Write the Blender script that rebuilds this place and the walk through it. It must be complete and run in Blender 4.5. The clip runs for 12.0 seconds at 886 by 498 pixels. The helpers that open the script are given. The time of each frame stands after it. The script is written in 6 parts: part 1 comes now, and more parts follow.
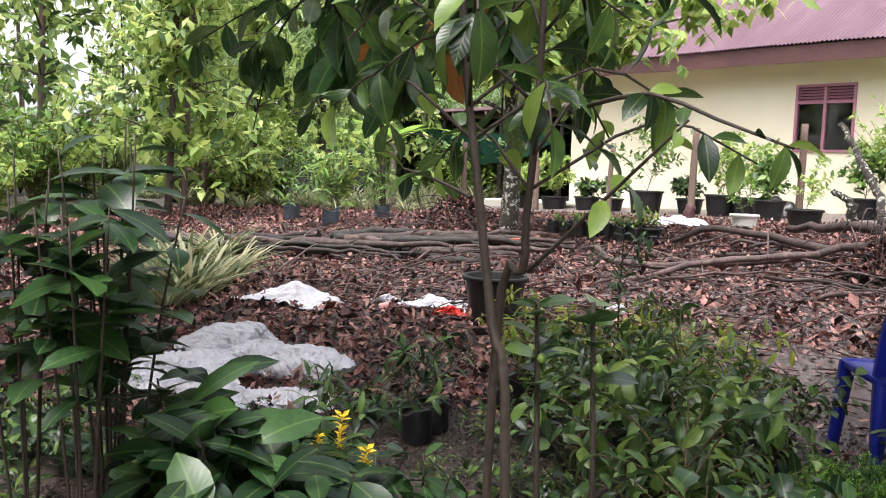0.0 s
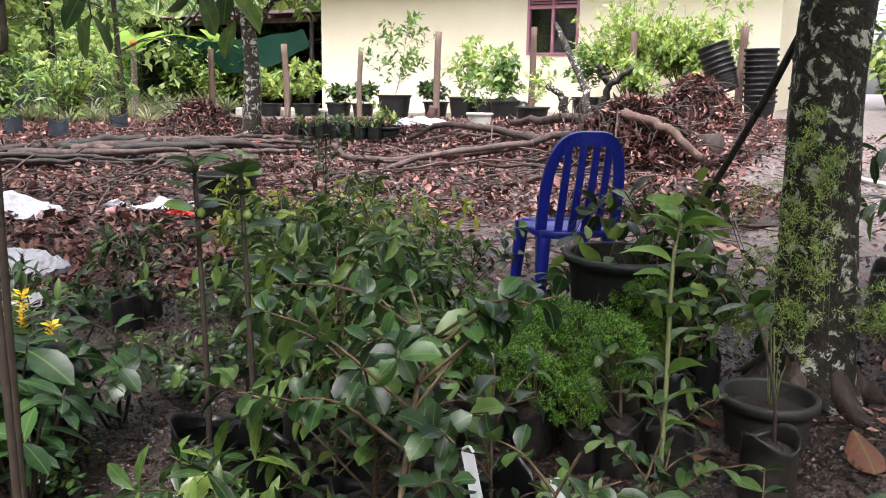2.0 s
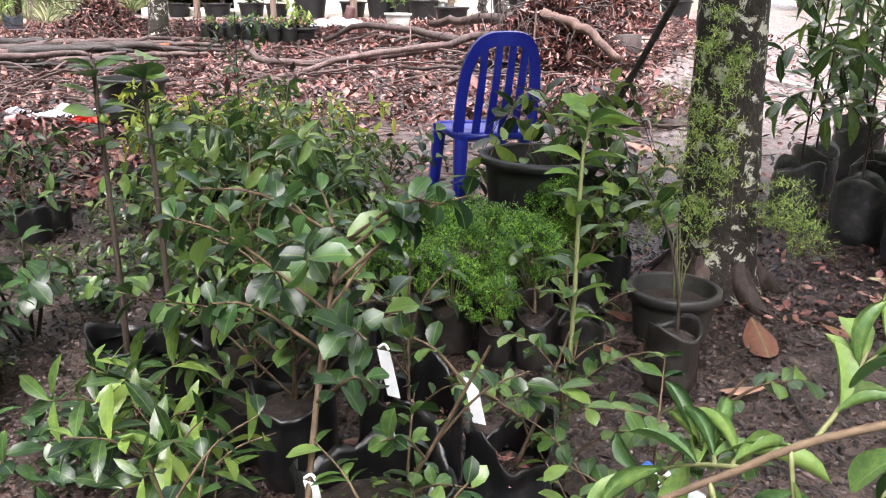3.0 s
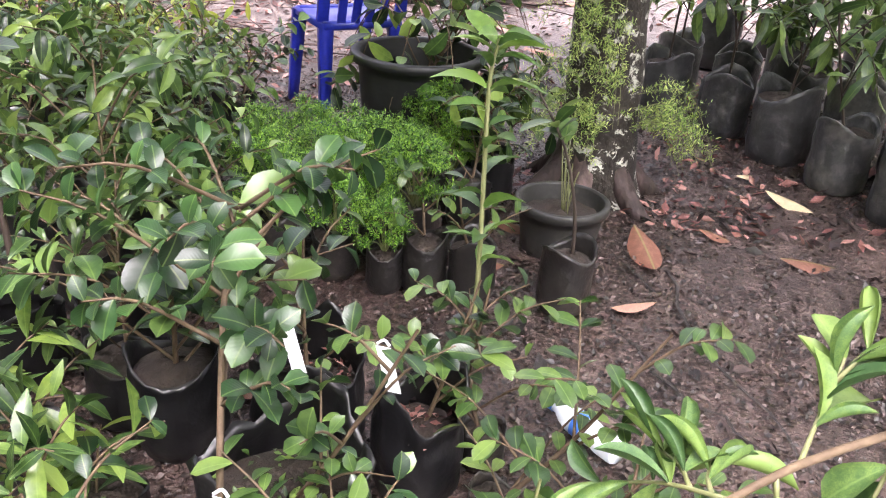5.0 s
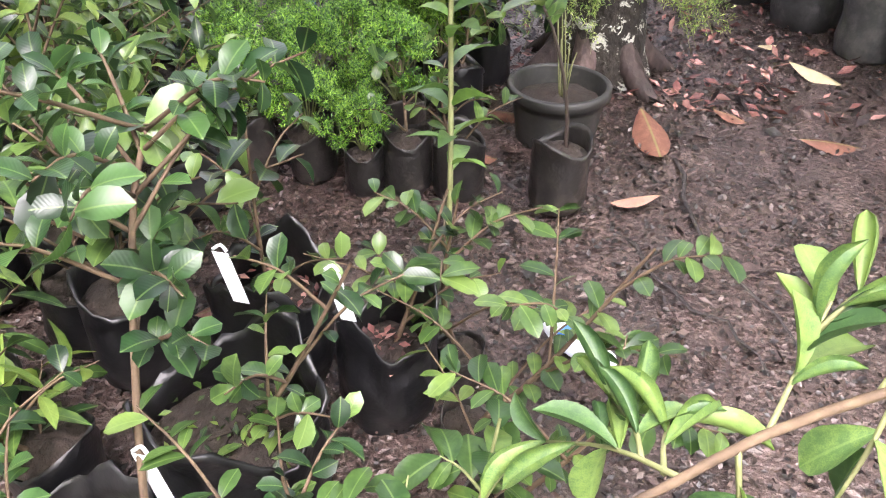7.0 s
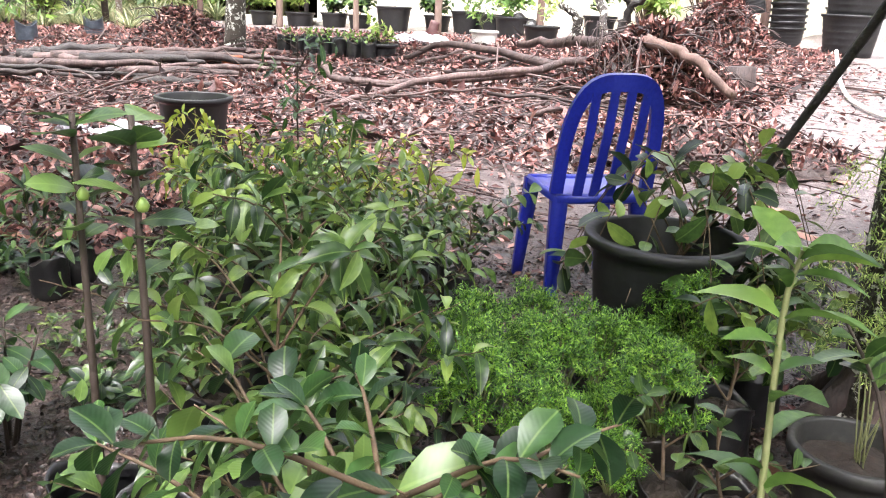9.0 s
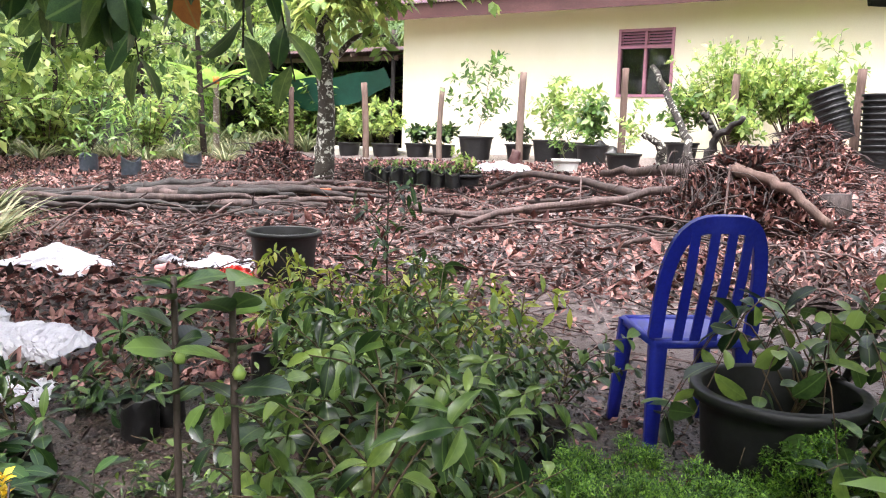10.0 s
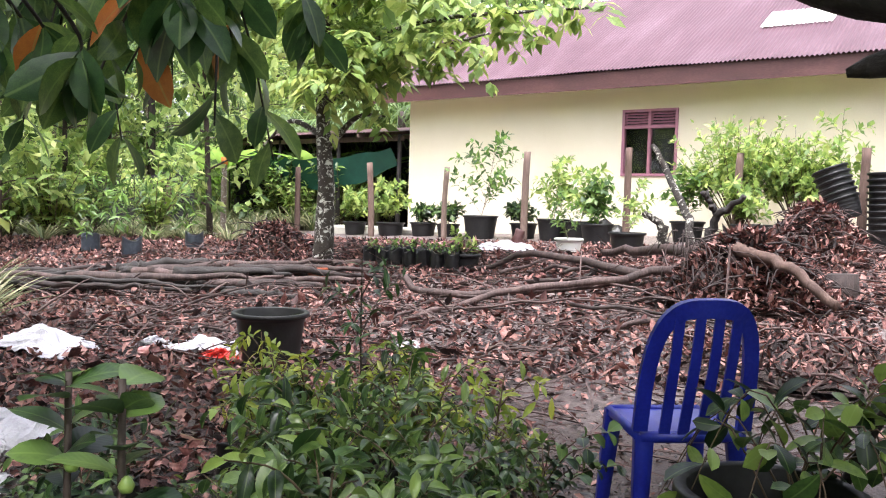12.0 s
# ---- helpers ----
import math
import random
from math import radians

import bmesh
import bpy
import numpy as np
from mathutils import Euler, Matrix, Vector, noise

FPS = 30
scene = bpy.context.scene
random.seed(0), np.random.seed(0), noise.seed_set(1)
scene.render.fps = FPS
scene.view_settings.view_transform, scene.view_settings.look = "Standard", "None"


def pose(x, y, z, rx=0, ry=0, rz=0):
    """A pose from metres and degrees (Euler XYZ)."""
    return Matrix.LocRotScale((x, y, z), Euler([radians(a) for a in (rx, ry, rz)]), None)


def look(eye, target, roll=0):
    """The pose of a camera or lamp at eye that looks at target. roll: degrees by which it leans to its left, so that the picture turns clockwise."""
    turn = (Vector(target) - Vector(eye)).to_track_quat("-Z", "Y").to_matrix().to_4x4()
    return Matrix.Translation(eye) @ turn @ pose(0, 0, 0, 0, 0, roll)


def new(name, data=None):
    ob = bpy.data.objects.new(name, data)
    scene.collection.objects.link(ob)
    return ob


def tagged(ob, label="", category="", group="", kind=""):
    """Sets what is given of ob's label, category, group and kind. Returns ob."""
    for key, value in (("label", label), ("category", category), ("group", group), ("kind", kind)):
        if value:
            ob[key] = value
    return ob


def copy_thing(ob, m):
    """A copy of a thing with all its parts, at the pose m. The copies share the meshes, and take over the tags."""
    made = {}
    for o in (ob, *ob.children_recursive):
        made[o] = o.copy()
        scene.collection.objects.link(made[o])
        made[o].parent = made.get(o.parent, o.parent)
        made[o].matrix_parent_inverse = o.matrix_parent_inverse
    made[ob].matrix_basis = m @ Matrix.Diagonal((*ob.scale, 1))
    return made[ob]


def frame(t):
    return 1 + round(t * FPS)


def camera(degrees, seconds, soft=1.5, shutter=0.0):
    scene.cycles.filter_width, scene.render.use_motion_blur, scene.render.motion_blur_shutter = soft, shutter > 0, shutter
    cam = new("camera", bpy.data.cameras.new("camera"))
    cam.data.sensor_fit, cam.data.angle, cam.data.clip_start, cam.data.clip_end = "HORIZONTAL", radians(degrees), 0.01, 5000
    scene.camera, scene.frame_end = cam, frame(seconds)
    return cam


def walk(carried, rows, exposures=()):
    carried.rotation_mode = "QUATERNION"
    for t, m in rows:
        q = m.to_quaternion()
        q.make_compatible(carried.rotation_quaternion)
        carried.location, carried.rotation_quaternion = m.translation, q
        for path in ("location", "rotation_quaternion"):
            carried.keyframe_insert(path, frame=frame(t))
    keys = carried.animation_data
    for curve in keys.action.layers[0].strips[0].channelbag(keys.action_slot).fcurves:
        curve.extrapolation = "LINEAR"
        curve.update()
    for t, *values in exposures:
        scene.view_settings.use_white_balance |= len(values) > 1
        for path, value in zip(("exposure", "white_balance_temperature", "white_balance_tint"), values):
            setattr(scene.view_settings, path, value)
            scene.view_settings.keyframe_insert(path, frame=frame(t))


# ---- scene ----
cam = camera(56.2, 12.0, soft=1.1)
PATH = [
    (0, (1.353, 0.259, 1.195), (-0.076, 1.645, 1.002), 1.85),
    (0.5, (1.374, 0.241, 1.196), (-0.03, 1.664, 1.132), 1.16),
    (1, (1.511, 0.337, 1.117), (0.119, 1.769, 1.014), 1.68),
    (1.5, (1.647, 0.345, 1.097), (0.451, 1.931, 0.867), 1.33),
    (2, (1.735, 0.29, 1.066), (0.753, 1.991, 0.682), 0.88),
    (2.5, (1.775, 0.27, 1.059), (0.897, 1.995, 0.553), 0.84),
    (3, (1.762, 0.289, 1.062), (0.972, 2.023, 0.461), 1.0),
    (3.5, (1.718, 0.343, 1.072), (1.139, 2.136, 0.402), 1.7),
    (3.7, (1.661, 0.319, 1.095), (1.204, 2.142, 0.411), 2.5),
    (5.3, (1.565, 0.505, 1.158), (1.184, 2.217, 0.197), 3.8),
    (5.5, (1.572, 0.528, 1.146), (1.206, 2.22, 0.144), 3.5),
    (6, (1.604, 0.568, 1.139), (1.25, 2.21, 0.053), 3.1),
    (6.5, (1.641, 0.615, 1.122), (1.325, 2.185, -0.076), 2.6),
    (7, (1.651, 0.669, 1.138), (1.229, 2.247, -0.016), 0.6),
    (7.5, (1.604, 0.691, 1.178), (0.944, 2.305, 0.2), 0.1),
    (7.7, (1.595, 0.687, 1.203), (0.85, 2.304, 0.292), 0.3),
    (9.3, (1.355, 0.955, 1.1), (0.375, 2.621, 0.584), 2.4),
    (9.5, (1.344, 0.96, 1.12), (0.339, 2.626, 0.657), 1.5),
    (10, (1.301, 0.969, 1.17), (0.153, 2.578, 0.865), 1.6),
    (10.5, (1.293, 1.063, 1.174), (0.002, 2.57, 0.921), 1.5),
    (11, (1.301, 1.091, 1.184), (0.001, 2.6, 1.006), 1.4),
    (11.5, (1.309, 1.128, 1.179), (0.031, 2.657, 1.009), 1.0),
    (12, (1.323, 1.186, 1.172), (0.135, 2.791, 1.054), 1.5),
]
walk(cam, [(t, look(e, a, r)) for t, e, a, r in PATH],
     exposures=[(0.0, 1.85, 6400, 14), (1.6, 1.85, 6350, 15), (2.5, 2.4, 6400, 17), (3.5, 2.9, 6400, 19), (5.5, 3.35, 6400, 24), (7.4, 3.5, 6400, 22), (9.5, 2.75, 6350, 16), (10.5, 2.2, 6300, 16), (12.0, 2.12, 6250, 16)])

# ---- sky and sun: bright overcast ----
world = bpy.data.worlds.new("overcast_sky")
scene.world = world
world.use_nodes = True
wn = world.node_tree
wn.nodes.clear()
sky = wn.nodes.new("ShaderNodeTexSky")
sky.sky_type = 'NISHITA'
sky.sun_disc = False
sky.sun_elevation, sky.sun_rotation = radians(62), radians(150)
sky.dust_density, sky.air_density = 4.0, 1.0
hsv = wn.nodes.new("ShaderNodeHueSaturation")
hsv.inputs["Saturation"].default_value = 0.25
bg = wn.nodes.new("ShaderNodeBackground")
bg.inputs["Strength"].default_value = 0.15
wo = wn.nodes.new("ShaderNodeOutputWorld")
wn.links.new(sky.outputs[0], hsv.inputs["Color"])
wn.links.new(hsv.outputs[0], bg.inputs["Color"])
wn.links.new(bg.outputs[0], wo.inputs["Surface"])
sun_data = bpy.data.lights.new("sun", "SUN")
sun_data.energy, sun_data.angle, sun_data.color = 1.4, radians(20), (1.0, 0.97, 0.92)
sun = new("sun", sun_data)
sun.matrix_world = look((-6, -10, 30), (-2, -2, 0))


# ---- materials ----
def material(name, colours, rough=0.7, metal=0.0, scale=8.0, bump=0.2, detail_scale=60.0, random_mix=0.0, island=0.0,
             translucent=0.0, veins=False, streak=None, spec=0.5, spots=None):
    """A procedural surface: two noises between the colours, bump, variation between pieces."""
    m = bpy.data.materials.new(name)
    m.use_nodes = True
    nt = m.node_tree
    nt.nodes.clear()
    N, L = nt.nodes.new, nt.links.new
    out = N("ShaderNodeOutputMaterial")
    b = N("ShaderNodeBsdfPrincipled")
    b.inputs["Roughness"].default_value = rough
    b.inputs["Metallic"].default_value = metal
    b.inputs["Specular IOR Level"].default_value = spec
    tc = N("ShaderNodeTexCoord")
    mp = N("ShaderNodeMapping")
    L(tc.outputs["Object"], mp.inputs["Vector"])
    if streak:
        mp.inputs["Scale"].default_value = streak
    n1 = N("ShaderNodeTexNoise")
    n1.inputs["Scale"].default_value = scale
    n1.inputs["Detail"].default_value = 5
    n1.inputs["Roughness"].default_value = 0.65
    L(mp.outputs[0], n1.inputs["Vector"])
    n2 = N("ShaderNodeTexNoise")
    n2.inputs["Scale"].default_value = detail_scale
    n2.inputs["Detail"].default_value = 3
    L(mp.outputs[0], n2.inputs["Vector"])
    ramp = N("ShaderNodeValToRGB")
    while len(ramp.color_ramp.elements) < len(colours):
        ramp.color_ramp.elements.new(0.5)
    for i, c in enumerate(colours):
        ramp.color_ramp.elements[i].position = 0.28 + 0.44 * i / max(1, len(colours) - 1)
        ramp.color_ramp.elements[i].color = (*c, 1)
    mix = N("ShaderNodeMath")
    mix.operation = 'MULTIPLY_ADD'
    L(n2.outputs["Fac"], mix.inputs[0])
    mix.inputs[1].default_value = 0.35
    add = N("ShaderNodeMath")
    add.operation = 'MULTIPLY'
    L(n1.outputs["Fac"], add.inputs[0])
    add.inputs[1].default_value = 0.65
    L(add.outputs[0], mix.inputs[2])
    last = mix.outputs[0]
    if random_mix or island:
        src = N("ShaderNodeObjectInfo").outputs["Random"] if random_mix else N("ShaderNodeNewGeometry").outputs["Random Per Island"]
        k = random_mix or island
        sub = N("ShaderNodeMath")
        sub.operation = 'MULTIPLY_ADD'
        L(src, sub.inputs[0])
        sub.inputs[1].default_value = k
        sub.inputs[2].default_value = -k / 2
        plus = N("ShaderNodeMath")
        L(last, plus.inputs[0])
        L(sub.outputs[0], plus.inputs[1])
        last = plus.outputs[0]
    L(last, ramp.inputs["Fac"])
    colour = ramp.outputs["Color"]
    if spots:
        v = N("ShaderNodeTexNoise")
        v.inputs["Scale"].default_value = spots[0]
        v.inputs["Detail"].default_value = 9
        v.inputs["Roughness"].default_value = 0.7
        v.inputs["Distortion"].default_value = 0.6
        L(mp.outputs[0], v.inputs["Vector"])
        vr = N("ShaderNodeValToRGB")
        vr.color_ramp.elements[0].position, vr.color_ramp.elements[1].position = spots[1], spots[1] + 0.04
        L(v.outputs["Fac"], vr.inputs["Fac"])
        mx = N("ShaderNodeMixRGB")
        mx.inputs["Color2"].default_value = (*spots[2], 1)
        L(vr.outputs["Color"], mx.inputs["Fac"])
        L(colour, mx.inputs["Color1"])
        colour = mx.outputs["Color"]
    height = n2.outputs["Fac"]
    if veins:
        uv = N("ShaderNodeSeparateXYZ")
        L(tc.outputs["UV"], uv.inputs[0])
        off = N("ShaderNodeMath")
        off.operation = 'SUBTRACT'
        L(uv.outputs["Y"], off.inputs[0])
        off.inputs[1].default_value = 0.5
        ab = N("ShaderNodeMath")
        ab.operation = 'ABSOLUTE'
        L(off.outputs[0], ab.inputs[0])
        rib = N("ShaderNodeMapRange")
        rib.inputs["From Min"].default_value, rib.inputs["From Max"].default_value = 0.015, 0.045
        rib.inputs["To Min"].default_value, rib.inputs["To Max"].default_value = 0.3, 0.0
        L(ab.outputs[0], rib.inputs["Value"])
        mr = N("ShaderNodeMixRGB")
        mr.inputs["Color2"].default_value = (0.22, 0.32, 0.09, 1)
        L(rib.outputs[0], mr.inputs["Fac"])
        L(colour, mr.inputs["Color1"])
        colour = mr.outputs["Color"]
        sl = N("ShaderNodeMath")
        sl.operation = 'MULTIPLY_ADD'
        L(ab.outputs[0], sl.inputs[0])
        sl.inputs[1].default_value = -0.55
        L(uv.outputs["X"], sl.inputs[2])
        sn = N("ShaderNodeMath")
        sn.operation = 'MULTIPLY'
        L(sl.outputs[0], sn.inputs[0])
        sn.inputs[1].default_value = 62.0
        si = N("ShaderNodeMath")
        si.operation = 'SINE'
        L(sn.outputs[0], si.inputs[0])
        height = si.outputs[0]
    L(colour, b.inputs["Base Color"])
    bm_ = N("ShaderNodeBump")
    bm_.inputs["Strength"].default_value = bump
    bm_.inputs["Distance"].default_value = 0.012 if not veins else 0.0003
    L(height, bm_.inputs["Height"])
    L(bm_.outputs[0], b.inputs["Normal"])
    shader = b.outputs[0]
    if translucent:
        tr = N("ShaderNodeBsdfTranslucent")
        hs = N("ShaderNodeHueSaturation")
        hs.inputs["Value"].default_value = 1.6
        hs.inputs["Hue"].default_value = 0.485
        L(colour, hs.inputs["Color"])
        L(hs.outputs[0], tr.inputs["Color"])
        ms = N("ShaderNodeMixShader")
        ms.inputs["Fac"].default_value = translucent
        L(shader, ms.inputs[1])
        L(tr.outputs[0], ms.inputs[2])
        shader = ms.outputs[0]
    L(shader, out.inputs["Surface"])
    return m


M = {
    "soil": material("damp_soil", [(0.014, 0.008, 0.007), (0.046, 0.028, 0.023), (0.125, 0.085, 0.072)], 0.45, scale=6, bump=1.0, detail_scale=70, spec=0.5),
    "crumb": material("soil_crumbs", [(0.007, 0.0045, 0.0035), (0.024, 0.0145, 0.012), (0.046, 0.028, 0.023), (0.075, 0.05, 0.042)], 0.42, scale=3, bump=0.4, island=1.0),
    "soil_pot": material("potting_soil", [(0.01, 0.007, 0.005), (0.022, 0.015, 0.011), (0.05, 0.034, 0.025)], 0.95, scale=20, bump=0.8),
    "litter": material("dry_leaf_litter", [(0.010, 0.004, 0.004), (0.06, 0.019, 0.017), (0.155, 0.052, 0.043), (0.33, 0.175, 0.15)], 0.7, scale=3, bump=0.3, island=0.7),
    "dryleaf": material("dry_fallen_leaf", [(0.12, 0.045, 0.026), (0.21, 0.09, 0.058), (0.32, 0.17, 0.125)], 0.6, scale=12, bump=0.25, random_mix=0.5, veins=True),
    "dryleaf_pale": material("pale_dry_leaf", [(0.35, 0.27, 0.17), (0.45, 0.38, 0.24)], 0.6, scale=12, bump=0.25, veins=True),
    "bark": material("brown_bark", [(0.014, 0.009, 0.008), (0.044, 0.027, 0.024), (0.13, 0.085, 0.078)], 0.75, scale=9, bump=0.6, random_mix=0.35, streak=(1, 1, 0.3)),
    "bark_dark": material("dark_wet_bark", [(0.006, 0.005, 0.005), (0.016, 0.012, 0.011), (0.042, 0.032, 0.028)], 0.7, scale=14, bump=0.7),
    "bark_lichen": material("lichen_bark", [(0.006, 0.0045, 0.004), (0.018, 0.013, 0.01), (0.045, 0.036, 0.026)], 0.9, scale=9, bump=1.0, spots=(19.0, 0.55, (0.40, 0.39, 0.34))),
    "bark_white": material("white_lichen_bark", [(0.02, 0.015, 0.012), (0.06, 0.05, 0.038)], 0.9, scale=9, bump=0.8, spots=(15.0, 0.535, (0.5, 0.49, 0.44))),
    "post": material("weathered_post_wood", [(0.06, 0.034, 0.027), (0.125, 0.078, 0.062), (0.2, 0.145, 0.12)], 0.85, scale=6, bump=0.5, random_mix=0.3, streak=(1, 1, 0.15)),
    "post_lichen": material("lichen_spotted_post", [(0.13, 0.1, 0.08), (0.22, 0.17, 0.14)], 0.9, scale=6, bump=0.5, spots=(24.0, 0.55, (0.5, 0.49, 0.44))),
    "twig": material("brown_twig", [(0.035, 0.022, 0.013), (0.085, 0.054, 0.031), (0.15, 0.105, 0.062)], 0.8, scale=18, bump=0.3),
    "stem_dark": material("dark_stem", [(0.025, 0.016, 0.012), (0.05, 0.033, 0.025)], 0.7, scale=25, bump=0.3),
    "stem_green": material("green_stem", [(0.1, 0.12, 0.04), (0.2, 0.2, 0.09)], 0.6, scale=25, bump=0.2),
    "leaf": material("grey_green_leaf", [(0.008, 0.024, 0.009), (0.03, 0.07, 0.02), (0.10, 0.17, 0.04)], 0.3, scale=4, bump=0.18, island=0.7, translucent=0.2, veins=True),
    "leaf_mix": material("mixed_green_leaf", [(0.009, 0.026, 0.008), (0.052, 0.105, 0.024), (0.17, 0.25, 0.05)], 0.32, scale=3, bump=0.18, island=0.65, translucent=0.28, veins=True),
    "leaf_dark": material("dark_glossy_leaf", [(0.008, 0.025, 0.009), (0.018, 0.052, 0.015), (0.042, 0.10, 0.025)], 0.34, scale=4, bump=0.2, island=0.6, translucent=0.24, veins=True),
    "leaf_thick": material("thick_green_leaf", [(0.03, 0.075, 0.024), (0.065, 0.13, 0.036), (0.15, 0.235, 0.055)], 0.52, scale=6, bump=0.2, random_mix=0.5, translucent=0.18, veins=True),
    "leaf_young": material("young_green_leaf", [(0.018, 0.046, 0.013), (0.05, 0.1, 0.025), (0.125, 0.195, 0.045)], 0.28, scale=4, bump=0.15, island=0.5, translucent=0.3, veins=True),
    "leaf_yellow": material("yellow_green_leaf", [(0.13, 0.2, 0.025), (0.25, 0.32, 0.045), (0.36, 0.38, 0.06)], 0.4, scale=4, bump=0.15, island=0.5, translucent=0.35, veins=True),
    "leaf_orange": material("orange_old_leaf", [(0.25, 0.09, 0.02), (0.42, 0.18, 0.03)], 0.45, scale=6, bump=0.15, island=0.4, translucent=0.3, veins=True),
    "leaf_tree": material("tree_leaf", [(0.04, 0.09, 0.022), (0.09, 0.18, 0.035), (0.18, 0.30, 0.06)], 0.45, scale=1.5, bump=0.1, island=0.55, translucent=0.35),
    "leaf_forest": material("forest_leaf", [(0.035, 0.075, 0.02), (0.21, 0.32, 0.09), (0.45, 0.53, 0.2)], 0.55, scale=0.5, bump=0.1, island=0.6, translucent=0.45),
    "leaf_shrub": material("shrub_leaf", [(0.11, 0.19, 0.045), (0.23, 0.34, 0.085), (0.40, 0.48, 0.15)], 0.5, scale=1.5, bump=0.1, island=0.6, translucent=0.42),
    "fern": material("feathery_leaf", [(0.010, 0.042, 0.006), (0.065, 0.18, 0.018), (0.25, 0.44, 0.055)], 0.45, scale=3, bump=0.1, island=0.5, translucent=0.3),
    "grass": material("grass_blade", [(0.08, 0.11, 0.045), (0.17, 0.2, 0.095), (0.34, 0.32, 0.19)], 0.55, scale=2, bump=0.1, island=0.7, translucent=0.3),
    "pale_blade": material("pale_striped_blade", [(0.2, 0.3, 0.12), (0.5, 0.55, 0.33)], 0.45, scale=20, bump=0.1, island=0.5, translucent=0.2),
    "flower": material("yellow_flower", [(0.62, 0.42, 0.02), (0.8, 0.62, 0.04)], 0.6, scale=30, bump=0.1, island=0.3, translucent=0.2),
    "fruit": material("green_fruit", [(0.12, 0.22, 0.04), (0.25, 0.33, 0.08)], 0.4, scale=20, bump=0.1),
    "bag": material("black_polybag", [(0.004, 0.004, 0.0045), (0.009, 0.009, 0.01), (0.035, 0.034, 0.033)], 0.34, scale=7, bump=0.25, detail_scale=30, random_mix=0.15),
    "bag_dusty": material("dusty_polybag", [(0.006, 0.006, 0.006), (0.017, 0.015, 0.014), (0.062, 0.05, 0.043)], 0.36, scale=9, bump=0.5, detail_scale=30, random_mix=0.2),
    "bag_grey": material("grey_dusty_polybag", [(0.015, 0.015, 0.016), (0.038, 0.038, 0.04), (0.12, 0.115, 0.11)], 0.36, scale=9, bump=0.5, detail_scale=30, random_mix=0.25),
    "bag_blue": material("blue_grey_polybag", [(0.02, 0.026, 0.036), (0.04, 0.05, 0.068), (0.09, 0.105, 0.13)], 0.4, scale=9, bump=0.4, detail_scale=30),
    "pot": material("black_plastic_pot", [(0.004, 0.004, 0.005), (0.008, 0.008, 0.009), (0.018, 0.018, 0.019)], 0.5, scale=5, bump=0.08, detail_scale=40),
    "pot_grey": material("grey_plastic_pot", [(0.012, 0.012, 0.012), (0.026, 0.025, 0.023), (0.075, 0.068, 0.06)], 0.5, scale=6, bump=0.08),
    "pot_white": material("white_plastic_pot", [(0.6, 0.6, 0.58), (0.75, 0.75, 0.73)], 0.4, scale=5, bump=0.05),
    "pot_brown": material("terracotta_plastic", [(0.3, 0.07, 0.03), (0.42, 0.11, 0.05)], 0.5, scale=5, bump=0.05),
    "chair": material("blue_plastic", [(0.008, 0.012, 0.20), (0.013, 0.022, 0.30), (0.03, 0.045, 0.38)], 0.32, scale=5, bump=0.03, detail_scale=80),
    "sack": material("white_woven_sack", [(0.36, 0.35, 0.4), (0.48, 0.47, 0.515), (0.6, 0.59, 0.63)], 0.6, scale=4, bump=0.5, detail_scale=90),
    "red_bag": material("red_plastic_film", [(0.5, 0.02, 0.015), (0.75, 0.05, 0.03)], 0.35, scale=10, bump=0.3),
    "plaster": material("cream_painted_plaster", [(0.75, 0.665, 0.50), (0.81, 0.725, 0.565), (0.85, 0.77, 0.62)], 0.85, scale=0.7, bump=0.12, detail_scale=45),
    # red roof paint with the lilac of the reflected sky mixed into its colours
    "roof": material("red_corrugated_steel_sky_tinted", [(0.075, 0.034, 0.044), (0.12, 0.06, 0.075), (0.2, 0.125, 0.15)], 0.34, metal=0.15, scale=0.8, bump=0.06, streak=(1.6, 0.25, 1)),
    "roof_clear": material("pale_clear_roof_sheet", [(0.7, 0.66, 0.64), (0.85, 0.82, 0.8)], 0.4, scale=3, bump=0.05),
    "fascia": material("red_brown_painted_wood", [(0.04, 0.015, 0.015), (0.075, 0.028, 0.027), (0.12, 0.05, 0.045)], 0.6, scale=2.5, bump=0.15, streak=(0.3, 1, 1)),
    "frame_pink": material("mauve_painted_wood", [(0.33, 0.13, 0.19), (0.43, 0.19, 0.26)], 0.55, scale=6, bump=0.1),
    # near-black that stands in for the shade of unlit interiors
    "dark": material("interior_shade_black", [(0.012, 0.012, 0.012), (0.025, 0.024, 0.022)], 0.9, scale=2, bump=0.1),
    "concrete": material("bare_concrete", [(0.33, 0.31, 0.27), (0.45, 0.43, 0.38), (0.55, 0.52, 0.46)], 0.9, scale=3, bump=0.3),
    "net_green": material("green_shade_net", [(0.005, 0.05, 0.035), (0.012, 0.10, 0.07)], 0.7, scale=3, bump=0.3),
    "net_black": material("black_shade_net", [(0.012, 0.012, 0.014), (0.03, 0.03, 0.034)], 0.7, scale=3, bump=0.3),
    "cup": material("pink_printed_paper", [(0.5, 0.16, 0.17), (0.62, 0.3, 0.3), (0.7, 0.62, 0.6)], 0.6, scale=14, bump=0.05),
    "tag": material("white_paper_tag", [(0.6, 0.61, 0.65), (0.75, 0.76, 0.8)], 0.5, scale=15, bump=0.05),
    "paint_orange": material("orange_paint", [(0.6, 0.16, 0.02), (0.75, 0.25, 0.04)], 0.6, scale=12, bump=0.1),
